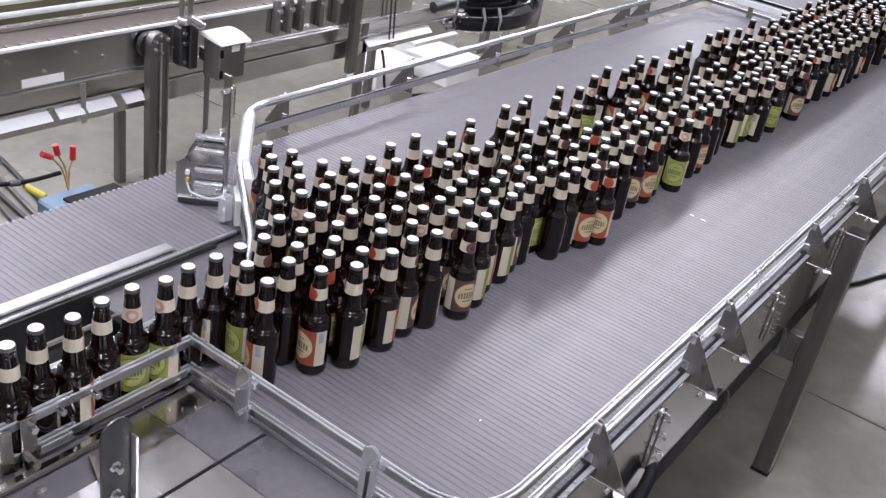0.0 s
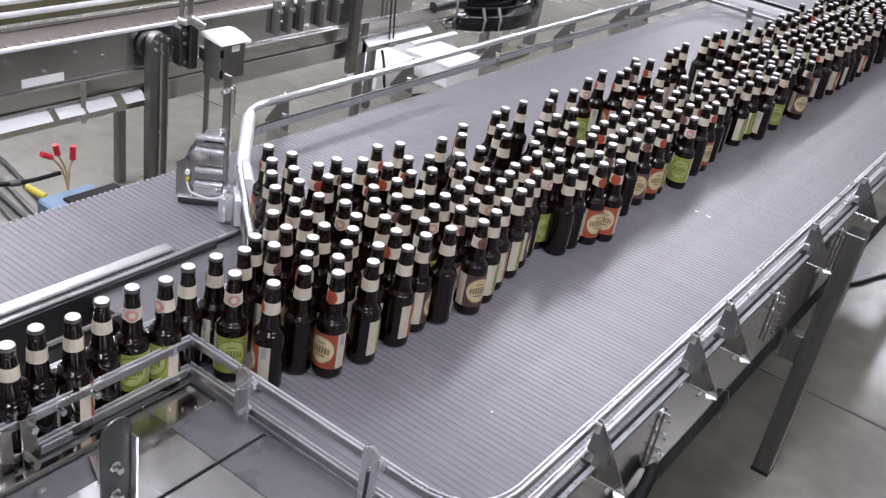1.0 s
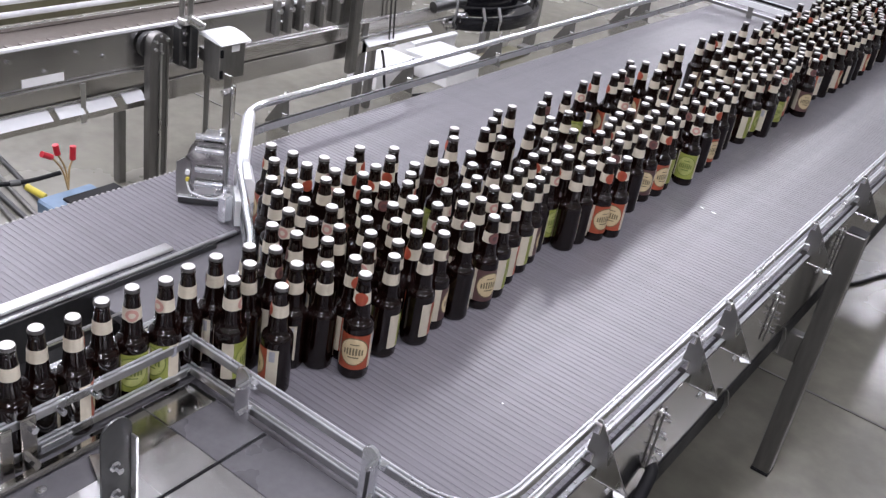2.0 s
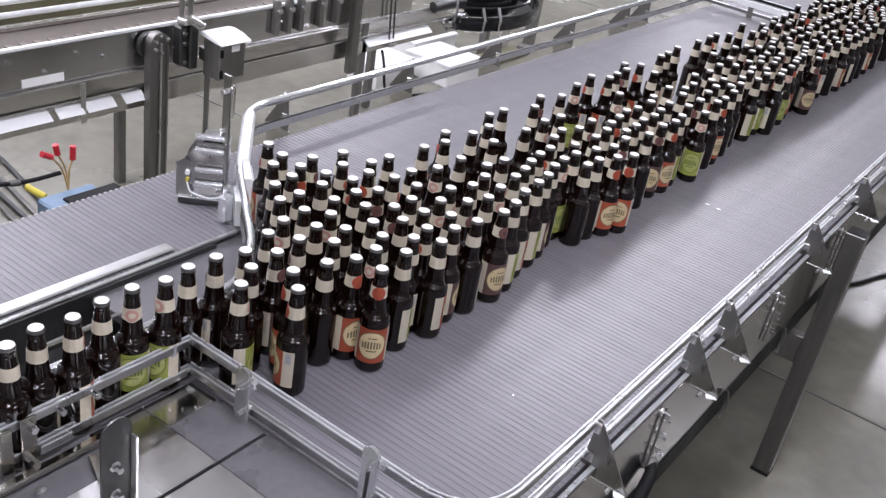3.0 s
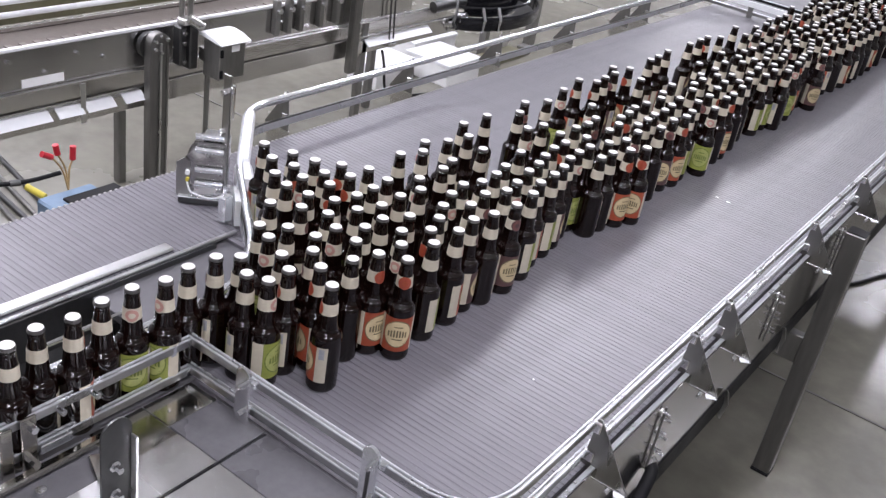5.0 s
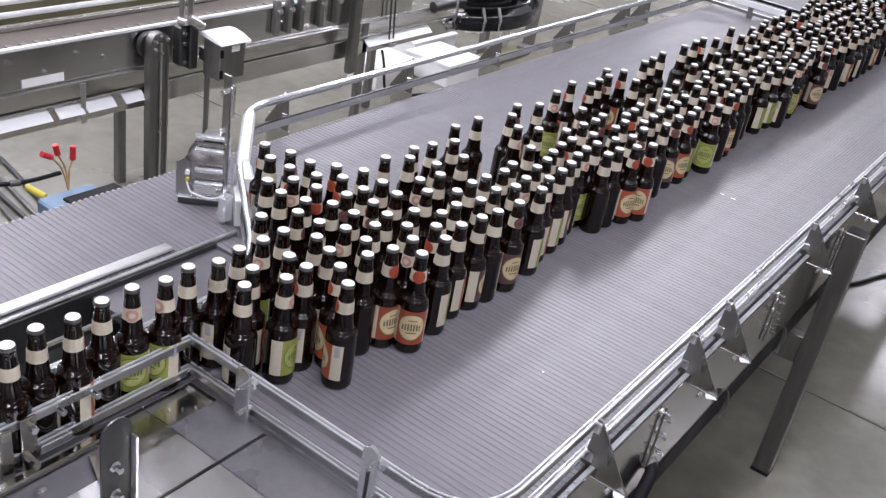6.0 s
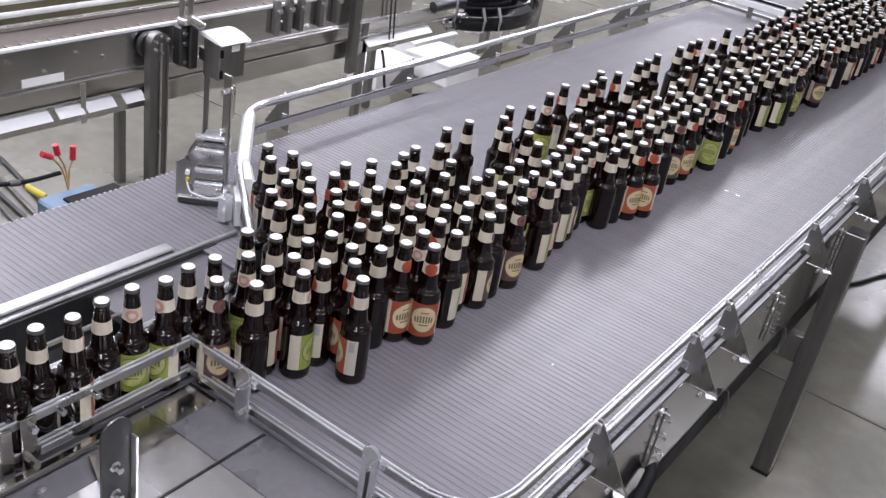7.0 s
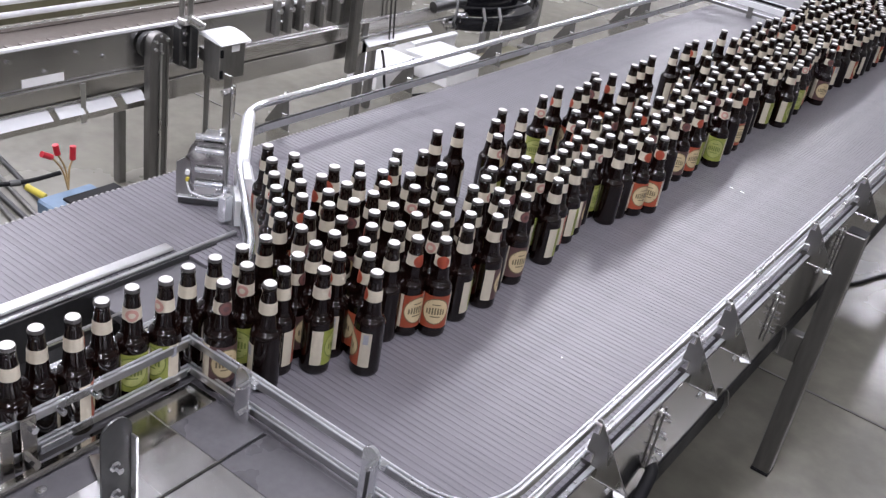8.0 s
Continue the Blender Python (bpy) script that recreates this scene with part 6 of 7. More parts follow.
    slide(132, (0, -1.289, 3.904, -20), (2, -1.281, 3.817, -20), (3, -1.282, 3.778, -20), (3.5, -1.284, 3.763, -20), (4.5, -1.285, 3.717, -20), (5.5, -1.285, 3.677, -20), (7.5, -1.281, 3.590, -20), (8, -1.284, 3.577, -20))
    slide(133, (0, -1.259, 3.962, 204), (0.5, -1.255, 3.934, 204), (1, -1.255, 3.922, 204), (2.5, -1.251, 3.859, 204), (3, -1.252, 3.841, 204), (3.5, -1.254, 3.826, 204), (4.5, -1.255, 3.779, 204), (7, -1.252, 3.673, 204), (7.5, -1.254, 3.660, 204), (8, -1.254, 3.643, 204))
    slide(134, (0, -1.173, 3.631, 131), (0.5, -1.175, 3.595, 131), (1, -1.175, 3.567, 131), (1.5, -1.176, 3.556, 131), (3, -1.176, 3.493, 131), (3.5, -1.173, 3.450, 131), (4.5, -1.158, 3.344, 131), (5, -1.156, 3.317, 131), (5.5, -1.156, 3.297, 131), (6.5, -1.158, 3.249, 131), (7, -1.154, 3.215, 131), (7.5, -1.153, 3.198, 131), (8, -1.154, 3.197, 131))
    slide(135, (0, -1.101, 3.278, 162), (1, -1.101, 3.283, 162), (2, -1.104, 3.332, 162), (3.5, -1.104, 3.396, 162), (4, -1.105, 3.404, 162), (4.5, -1.106, 3.418, 162), (8, -1.104, 3.553, 162))
    slide(136, (0, -1.090, 3.143, -90), (0.5, -1.093, 3.164, -90), (1, -1.095, 3.194, -90), (3, -1.095, 3.269, -90), (4, -1.094, 3.278, -90), (5.5, -1.093, 3.335, -90), (6, -1.092, 3.345, -90), (6.5, -1.095, 3.346, -90), (7, -1.102, 3.349, -90), (7.5, -1.105, 3.361, -90), (8, -1.099, 3.411, -90))
    slide(137, (0, -1.123, 3.068, 117), (1, -1.118, 3.106, 117), (2, -1.104, 3.142, 117), (2.5, -1.104, 3.161, 117), (3, -1.108, 3.171, 117), (3.5, -1.107, 3.170, 117), (4.5, -1.101, 3.184, 117), (6.5, -1.097, 3.257, 117), (8, -1.101, 3.323, 117))
    slide(138, (0, -1.073, 2.954, 169), (1, -1.071, 2.989, 169), (3, -1.070, 3.072, 169), (3.5, -1.072, 3.095, 169), (5.5, -1.071, 3.169, 169), (6.5, -1.070, 3.201, 169), (8, -1.075, 3.270, 169))
    slide(139, (0, -1.064, 3.059, 211), (0.5, -1.060, 3.071, 211), (1, -1.059, 3.090, 211), (2, -1.045, 3.135, 211), (3, -1.049, 3.175, 211), (3.5, -1.056, 3.200, 211), (4, -1.060, 3.216, 211), (6, -1.060, 3.289, 211), (6.5, -1.057, 3.301, 211), (7, -1.051, 3.320, 211), (7.5, -1.047, 3.348, 211), (8, -1.057, 3.369, 211))
    slide(140, (0, -1.031, 3.119, 169), (0.5, -1.029, 3.132, 169), (1, -1.028, 3.149, 169), (1.5, -1.028, 3.173, 169), (3, -1.028, 3.232, 169), (3.5, -1.030, 3.256, 169), (7, -1.030, 3.385, 169), (8, -1.032, 3.432, 169))
    slide(141, (0, -1.015, 3.010, 168), (1, -1.012, 3.046, 168), (2.5, -1.011, 3.105, 168), (3.5, -1.014, 3.151, 168), (5.5, -1.014, 3.224, 168), (7, -1.011, 3.276, 168), (8, -1.013, 3.322, 168))
    slide(142, (0, -1.004, 2.923, 100), (0.5, -1.000, 2.935, 100), (1, -0.999, 2.955, 100), (1.5, -1.001, 2.979, 100), (3.5, -1.003, 3.061, 100), (6, -1.001, 3.152, 100), (8, -1.004, 3.236, 100))
    slide(143, (0, -0.987, 2.816, -19), (1, -0.983, 2.851, -19), (2, -0.984, 2.896, -19), (3.5, -0.986, 2.956, -19), (6.5, -0.985, 3.066, -19), (8, -0.985, 3.133, -19))
    slide(144, (0, -0.985, 2.720, -56), (3.5, -0.985, 2.862, -56), (6.5, -0.983, 2.971, -56), (8, -0.984, 3.037, -56))
    slide(145, (0, -0.945, 2.859, 197), (1, -0.941, 2.893, 197), (2, -0.942, 2.938, 197), (3.5, -0.944, 2.998, 197), (7, -0.940, 3.127, 197), (8, -0.943, 3.176, 197))
    slide(146, (0, -0.943, 2.918, 67), (1, -0.940, 2.954, 67), (3.5, -0.943, 3.060, 67), (4.5, -0.943, 3.094, 67), (6.5, -0.942, 3.168, 67), (7, -0.941, 3.188, 67), (8, -0.943, 3.235, 67))
    slide(147, (0, -0.954, 3.025, 197), (1, -0.952, 3.058, 197), (3, -0.952, 3.140, 197), (3.5, -0.953, 3.163, 197), (6.5, -0.954, 3.271, 197), (7.5, -0.954, 3.312, 197), (8, -0.955, 3.338, 197))
    slide(148, (0, -0.988, 3.074, -47), (1, -0.985, 3.108, -47), (3, -0.985, 3.191, -47), (3.5, -0.987, 3.215, -47), (5.5, -0.987, 3.289, -47), (6.5, -0.985, 3.322, -47), (8, -0.991, 3.389, -47))
    slide(149, (0, -0.973, 3.131, 196), (1, -0.971, 3.165, 196), (2, -0.971, 3.210, 196), (3, -0.971, 3.249, 196), (3.5, -0.973, 3.273, 196), (5.5, -0.973, 3.346, 196), (6.5, -0.971, 3.380, 196), (7, -0.974, 3.404, 196), (8, -0.973, 3.446, 196))
    slide(150, (0, -0.999, 3.210, 149), (2, -0.994, 3.285, 149), (3, -0.995, 3.324, 149), (3.5, -0.997, 3.348, 149), (7, -0.997, 3.476, 149), (7.5, -0.996, 3.497, 149), (8, -0.999, 3.524, 149))
    slide(151, (0, -1.005, 3.301, 268), (2.5, -1.001, 3.397, 268), (3.5, -1.004, 3.442, 268), (5.5, -1.004, 3.516, 268), (6.5, -1.004, 3.549, 268), (7.5, -1.003, 3.593, 268), (8, -0.998, 3.610, 268))
    slide(152, (0, -1.072, 3.334, 153), (0.5, -1.070, 3.353, 153), (1, -1.067, 3.365, 153), (2, -1.066, 3.403, 153), (3, -1.067, 3.443, 153), (3.5, -1.068, 3.469, 153), (4, -1.070, 3.487, 153), (4.5, -1.069, 3.495, 153), (6.5, -1.066, 3.570, 153), (7, -1.071, 3.582, 153), (7.5, -1.082, 3.609, 153), (8, -1.088, 3.641, 153))
    slide(153, (0, -1.058, 3.505, 200), (1, -1.060, 3.505, 200), (1.5, -1.059, 3.498, 200), (2, -1.057, 3.509, 200), (3, -1.056, 3.545, 200), (3.5, -1.056, 3.553, 200), (4, -1.056, 3.569, 200), (4.5, -1.055, 3.581, 200), (5.5, -1.055, 3.618, 200), (6, -1.055, 3.630, 200), (6.5, -1.054, 3.630, 200), (7, -1.048, 3.636, 200), (7.5, -1.037, 3.647, 200), (8, -1.032, 3.659, 200))
    slide(154, (0, -1.019, 2.469, 232), (2, -1.017, 2.549, 232), (6.5, -1.016, 2.720, 232), (8, -1.017, 2.781, 232))
    slide(155, (0, -1.016, 2.540, -50), (1, -1.013, 2.573, -50), (2.5, -1.013, 2.636, -50), (6, -1.013, 2.766, -50), (8, -1.016, 2.849, -50))
    slide(156, (0, -0.954, 2.382, 201), (2.5, -0.952, 2.476, 201), (5.5, -0.954, 2.597, 201), (6.5, -0.953, 2.632, 201), (8, -0.954, 2.690, 201))
    slide(157, (0, -0.962, 2.486, 30), (1.5, -0.959, 2.541, 30), (4, -0.960, 2.643, 30), (6.5, -0.958, 2.734, 30), (7.5, -0.960, 2.780, 30), (8, -0.960, 2.797, 30))
    slide(158, (0, -0.950, 2.554, 67), (2.5, -0.950, 2.653, 67), (6, -0.948, 2.783, 67), (8, -0.950, 2.866, 67))
    slide(159, (0, -0.961, 2.618, 124), (1, -0.957, 2.652, 124), (2, -0.958, 2.696, 124), (3.5, -0.959, 2.756, 124), (4.5, -0.957, 2.790, 124), (6, -0.957, 2.846, 124), (8, -0.960, 2.930, 124))
    slide(160, (0, -0.957, 3.254, 116), (2, -0.952, 3.327, 116), (3, -0.953, 3.367, 116), (3.5, -0.955, 3.390, 116), (7, -0.954, 3.519, 116), (7.5, -0.954, 3.539, 116), (8, -0.956, 3.565, 116))
    slide(161, (0, -0.986, 3.420, 195), (0.5, -0.983, 3.430, 195), (1, -0.982, 3.448, 195), (3, -0.981, 3.529, 195), (3.5, -0.983, 3.554, 195), (4, -0.984, 3.574, 195), (5.5, -0.984, 3.632, 195), (6.5, -0.979, 3.664, 195), (7, -0.983, 3.688, 195), (8, -0.985, 3.729, 195))
    slide(162, (0, -1.225, 4.401, -9), (3.5, -1.225, 4.259, -9), (4, -1.228, 4.245, -9), (4.5, -1.229, 4.220, -9), (6, -1.230, 4.158, -9), (7, -1.233, 4.106, -9), (7.5, -1.235, 4.092, -9), (8, -1.235, 4.070, -9))
    slide(163, (0, -1.257, 4.868, 17), (0.5, -1.265, 4.831, 17), (1, -1.264, 4.788, 17), (1.5, -1.267, 4.784, 17), (2, -1.268, 4.773, 17), (3.5, -1.267, 4.713, 17), (4.5, -1.273, 4.685, 17), (5, -1.274, 4.666, 17), (5.5, -1.274, 4.646, 17), (6, -1.270, 4.622, 17), (6.5, -1.266, 4.608, 17), (7, -1.268, 4.600, 17), (8, -1.269, 4.596, 17))
    slide(164, (0, -1.233, 4.561, 59), (3, -1.234, 4.442, 59), (3.5, -1.236, 4.433, 59), (4.5, -1.242, 4.408, 59), (8, -1.243, 4.269, 59))
    slide(165, (0, -1.166, 3.787, 169), (2.5, -1.166, 3.687, 169), (3, -1.163, 3.676, 169), (3.5, -1.162, 3.640, 169), (4, -1.167, 3.614, 169), (4.5, -1.164, 3.567, 169), (5, -1.164, 3.542, 169), (8, -1.164, 3.421, 169))
    slide(166, (0, -1.103, 3.597, 279), (2.5, -1.102, 3.695, 279), (3, -1.103, 3.700, 279), (3.5, -1.110, 3.679, 279), (4, -1.115, 3.662, 279), (4.5, -1.120, 3.656, 279), (5, -1.121, 3.665, 279), (8, -1.121, 3.782, 279))
    slide(167, (0, -0.909, 3.788, 45), (0.5, -0.906, 3.800, 45), (2, -0.905, 3.864, 45), (5, -0.907, 3.982, 45), (5.5, -0.907, 4.001, 45), (6.5, -0.906, 4.028, 45), (8, -0.907, 4.092, 45))
    slide(168, (0, -0.948, 3.620, 30), (5.5, -0.947, 3.839, 30), (6.5, -0.945, 3.866, 30), (8, -0.945, 3.930, 30))
    slide(169, (0, -0.975, 4.414, 63), (0.5, -0.974, 4.435, 63), (1, -0.971, 4.450, 63), (2.5, -0.971, 4.510, 63), (4.5, -0.975, 4.599, 63), (5.5, -0.975, 4.638, 63), (6.5, -0.972, 4.664, 63), (8, -0.976, 4.740, 63))
    slide(170, (0, -1.235, 4.665, 113), (8, -1.235, 4.343, 113))
    slide(171, (0, -1.193, 4.820, -4), (8, -1.193, 4.498, -4))
    slide(172, (0, -1.203, 4.737, 224), (8, -1.203, 4.414, 224))
    slide(173, (0, -1.082, 3.948, 117), (8, -1.082, 4.259, 117))
    slide(174, (0, -1.052, 3.880, 218), (8, -1.054, 4.191, 218))
    slide(175, (0, -1.031, 3.808, -28), (8, -1.031, 4.119, -28))
    slide(176, (0, -1.102, 3.808, 224), (8, -1.104, 4.119, 224))
    slide(177, (0, -1.074, 3.733, -37), (2.5, -1.074, 3.829, -37), (3.5, -1.078, 3.862, -37), (8, -1.078, 4.037, -37))
    slide(178, (0, -1.055, 3.632, 198), (2.5, -1.051, 3.725, 198), (3.5, -1.065, 3.752, 198), (4, -1.069, 3.770, 198), (8, -1.069, 3.925, 198))
    slide(179, (0, -1.050, 3.564, 249), (0.5, -1.049, 3.568, 249), (1, -1.050, 3.584, 249), (3, -1.050, 3.662, 249), (4, -1.055, 3.701, 249), (8, -1.055, 3.856, 249))
    slide(180, (0, -1.015, 3.676, 26), (2.5, -1.015, 3.773, 26), (3.5, -1.020, 3.805, 26), (8, -1.020, 3.980, 26))
    slide(181, (0, -0.981, 3.545, 262), (1, -0.982, 3.582, 262), (1.5, -0.989, 3.593, 262), (2, -0.992, 3.608, 262), (8, -0.994, 3.842, 262))
    slide(182, (0, -0.957, 3.351, 105), (5.5, -0.956, 3.564, 105), (6, -0.951, 3.583, 105), (7.5, -0.920, 3.634, 105), (8, -0.916, 3.653, 105))
    slide(183, (0, -1.016, 3.361, 260), (3, -1.017, 3.481, 260), (4, -1.018, 3.517, 260), (5.5, -1.014, 3.575, 260), (6, -1.010, 3.592, 260), (6.5, -0.999, 3.608, 260), (7.5, -0.977, 3.650, 260), (8, -0.973, 3.670, 260))
    slide(184, (0, -1.015, 3.958, 163), (8, -1.015, 4.270, 163))
    slide(185, (0, -0.994, 3.894, 215), (8, -0.994, 4.205, 215))
    slide(186, (0, -0.975, 3.826, 253), (8, -0.975, 4.138, 253))
    slide(187, (0, -0.963, 3.763, 230), (4, -0.960, 3.919, 230), (8, -0.964, 4.074, 230))
    slide(188, (0, -0.958, 3.691, 214), (8, -0.959, 4.002, 214))
    slide(189, (0, -0.922, 3.556, 28), (1, -0.924, 3.595, 28), (1.5, -0.932, 3.612, 28), (2, -0.935, 3.630, 28), (8, -0.935, 3.864, 28))
    slide(190, (0, -1.066, 4.145, 124), (8, -1.064, 4.455, 124))
    slide(191, (0, -1.100, 4.390, 126), (8, -1.100, 4.701, 126))
    slide(192, (0, -1.053, 4.354, 202), (8, -1.053, 4.665, 202))
    slide(193, (0, -1.034, 4.215, 271), (8, -1.034, 4.526, 271))
    slide(194, (0, -0.998, 4.154, 225), (8, -0.998, 4.465, 225))
    slide(195, (0, -1.005, 4.043, 161), (8, -1.005, 4.355, 161))
    slide(196, (0, -0.954, 3.960, 72), (8, -0.954, 4.271, 72))
    slide(197, (0, -0.934, 3.896, -79), (8, -0.934, 4.207, -79))
    slide(198, (0, -0.949, 4.061, -26), (8, -0.949, 4.372, -26))
    slide(199, (0, -0.933, 4.142, 187), (8, -0.933, 4.453, 187))
    slide(200, (0, -0.966, 4.204, -53), (8, -0.966, 4.515, -53))
    slide(201, (0, -1.007, 4.306, 154), (8, -1.007, 4.617, 154))
    slide(202, (0, -1.056, 4.470, 95), (8, -1.059, 4.780, 95))
    slide(203, (0, -0.945, 4.316, 54), (8, -0.945, 4.627, 54))
    slide(204, (0, -0.973, 4.523, 89), (8, -0.973, 4.834, 89))
    slide(205, (0, -1.054, 4.676, 167), (8, -1.054, 4.987, 167))
    slide(206, (0, -1.046, 4.819, 266), (8, -1.046, 5.129, 266))
    slide(207, (0, -0.989, 4.681, 67), (8, -0.989, 4.992, 67))
    slide(208, (0, -0.964, 4.775, 64), (8, -0.964, 5.086, 64))
    slide(209, (0, -1.122, 4.896, 265), (2, -1.122, 4.973, 265), (3, -1.127, 5.010, 265), (4.5, -1.127, 5.067, 265), (5.5, -1.118, 5.101, 265), (8, -1.115, 5.198, 265))
    slide(210, (0, -1.102, 4.999, -95), (8, -1.102, 5.309, -95))
    slide(211, (0, -1.216, 1.256, -80), (1.5, -1.173, 1.190, -76), (3, -1.157, 1.158, -82), (3.5, -1.156, 1.156, -84), (4, -1.145, 1.149, -86), (4.5, -1.119, 1.129, -88), (6, -1.068, 1.072, -94), (6.5, -1.063, 1.082, -96), (7, -1.057, 1.091, -98), (8, -1.043, 1.111, -102))
    slide(212, (0, -1.179, 2.021, 125), (2.5, -1.172, 1.905, 131), (4, -1.165, 1.835, 135), (5, -1.160, 1.794, 138), (5.5, -1.155, 1.772, 139), (6, -1.143, 1.760, 140), (6.5, -1.132, 1.764, 142), (7, -1.133, 1.765, 143), (7.5, -1.136, 1.757, 144), (8, -1.133, 1.752, 146))
    slide(213, (0, -1.305, 2.285, 289), (0.5, -1.300, 2.248, 288), (1, -1.292, 2.219, 286), (4, -1.241, 2.069, 277), (8, -1.247, 1.829, 265))
    slide(214, (0, -1.260, 2.491, 164), (8, -1.260, 2.169, 164))
    slide(215, (0, -1.115, 3.378, 143), (4, -1.115, 3.534, 143), (4.5, -1.108, 3.549, 143), (5.5, -1.105, 3.586, 143), (6.5, -1.113, 3.622, 143), (7.5, -1.114, 3.662, 143), (8, -1.120, 3.691, 143))
    slide(216, (0, -0.921, 3.402, -83), (5.5, -0.923, 3.616, -83), (8, -0.919, 3.715, -83))
    slide(217, (0, -0.935, 3.462, 278), (8, -0.935, 3.774, 278))
    slide(218, (0, -0.998, 3.488, 274), (0.5, -0.999, 3.508, 274), (1, -1.006, 3.528, 274), (1.5, -1.022, 3.544, 274), (2, -1.027, 3.560, 274), (3, -1.028, 3.597, 274), (3.5, -1.031, 3.611, 274), (8, -1.031, 3.786, 274))
    slide(219, (0, -1.167, 3.852, 240), (0.5, -1.161, 3.834, 240), (2.5, -1.155, 3.755, 240), (3, -1.143, 3.745, 240), (3.5, -1.124, 3.736, 240), (4, -1.115, 3.728, 240), (8, -1.115, 3.882, 240))
    slide(220, (0, -1.004, 3.601, 7), (1, -1.003, 3.638, 7), (2, -1.003, 3.670, 7), (3.5, -1.007, 3.731, 7), (8, -1.007, 3.906, 7))
    slide(221, (0, -1.099, 3.679, 279), (2.5, -1.101, 3.776, 279), (3, -1.108, 3.792, 279), (3.5, -1.114, 3.797, 279), (4, -1.115, 3.810, 279), (8, -1.115, 3.966, 279))
    slide(222, (0, -1.111, 3.873, -6), (0.5, -1.115, 3.890, -6), (8, -1.115, 4.182, -6))
    slide(223, (0, -1.115, 4.002, 135), (8, -1.114, 4.313, 135))
    slide(224, (0, -1.067, 4.050, 254), (8, -1.067, 4.362, 254))
    slide(225, (0, -1.115, 4.098, 57), (8, -1.112, 4.409, 57))
    slide(226, (0, -1.115, 4.182, -7), (4.5, -1.115, 4.357, -7), (5.5, -1.110, 4.395, -7), (8, -1.110, 4.493, -7))
    slide(227, (0, -1.091, 4.242, 6), (8, -1.091, 4.554, 6))
    slide(228, (0, -0.923, 4.254, 113), (8, -0.923, 4.566, 113))
    slide(229, (0, -1.103, 4.302, 15), (8, -1.103, 4.614, 15))
    slide(230, (0, -0.923, 4.374, 151), (8, -0.923, 4.686, 151))
    slide(231, (0, -1.112, 4.449, 210), (1.5, -1.112, 4.508, 210), (2.5, -1.115, 4.545, 210), (8, -1.115, 4.759, 210))
    slide(232, (0, -0.923, 4.458, 234), (8, -0.923, 4.770, 234))
    slide(233, (0, -1.113, 4.519, 115), (8, -1.115, 4.830, 115))
    slide(234, (0, -1.055, 4.530, -87), (8, -1.055, 4.842, -87))
    slide(235, (0, -0.923, 4.566, 266), (8, -0.923, 4.878, 266))
    slide(236, (0, -1.007, 4.578, -65), (8, -1.007, 4.890, -65))
    slide(237, (0, -1.103, 4.578, -21), (8, -1.103, 4.890, -21))
    slide(238, (0, -0.947, 4.626, 88), (8, -0.947, 4.938, 88))
    slide(239, (0, -1.115, 4.638, -68), (8, -1.115, 4.950, -68))
    slide(240, (0, -0.923, 4.686, 110), (8, -0.923, 4.998, 110))
    slide(241, (0, -1.115, 4.710, 237), (8, -1.115, 5.022, 237))
    slide(242, (0, -1.031, 4.734, 73), (8, -1.031, 5.046, 73))
    slide(243, (0, -1.103, 4.770, 242), (8, -1.103, 5.080, 242))
    slide(244, (0, -0.923, 4.830, 184), (8, -0.923, 5.142, 184))
    slide(245, (0, -1.115, 4.830, 109), (8, -1.115, 5.138, 109))
    slide(246, (0, -0.983, 4.842, -22), (8, -0.983, 5.154, -22))
    slide(247, (0, -1.066, 4.878, 182), (4.5, -1.067, 5.053, 182), (5.5, -1.060, 5.091, 182), (8, -1.056, 5.187, 182))
    slide(248, (0, -0.935, 4.890, -39), (8, -0.935, 5.202, -39))
    slide(249, (0, -1.007, 4.902, -41), (5, -1.007, 5.097, -41), (8, -1.004, 5.215, -41))
    slide(250, (0, -1.079, 4.938, 159), (8, -1.079, 5.250, 159))
    slide(251, (0, -0.959, 4.950, 164), (8, -0.959, 5.262, 164))
    slide(252, (0, -1.019, 4.962, -22), (8, -1.019, 5.274, -22))
    slide(253, (0, -0.971, 5.010, 134), (8, -0.971, 5.322, 134))
    slide(254, (0, -1.043, 5.022, 182), (8, -1.043, 5.334, 182))
    slide(255, (0, -0.923, 5.058, 208), (8, -0.923, 5.370, 208))
    slide(256, (0, -1.110, 5.060, 268), (3, -1.110, 5.177, 268), (4, -1.115, 5.214, 268), (5.5, -1.108, 5.271, 268), (8, -1.108, 5.368, 268))
    slide(257, (0, -0.995, 5.070, 73), (8, -0.995, 5.382, 73))
    slide(258, (0, -1.054, 5.083, 120), (8, -1.055, 5.394, 120))
    slide(259, (0, -0.935, 5.118, -48), (8, -0.935, 5.430, -48))
    slide(260, (0, -1.103, 5.130, 40), (8, -1.103, 5.442, 40))
    slide(261, (0, -1.007, 5.130, 133), (8, -1.007, 5.442, 133))
    slide(262, (0, -1.052, 5.178, 16), (8, -1.055, 5.490, 16))
    slide(263, (0, -0.947, 5.178, 141), (8, -0.947, 5.490, 141))
    slide(264, (0, -1.109, 5.194, -68), (3, -1.109, 5.310, -68), (4.5, -1.115, 5.365, -68), (8, -1.114, 5.501, -68))
    slide(265, (0, -0.995, 5.226, -3), (8, -0.995, 5.538, -3))
    slide(266, (0, -0.923, 5.238, 91), (8, -0.923, 5.550, 91))
    slide(267, (0, -1.067, 5.238, -55), (8, -1.067, 5.550, -55))
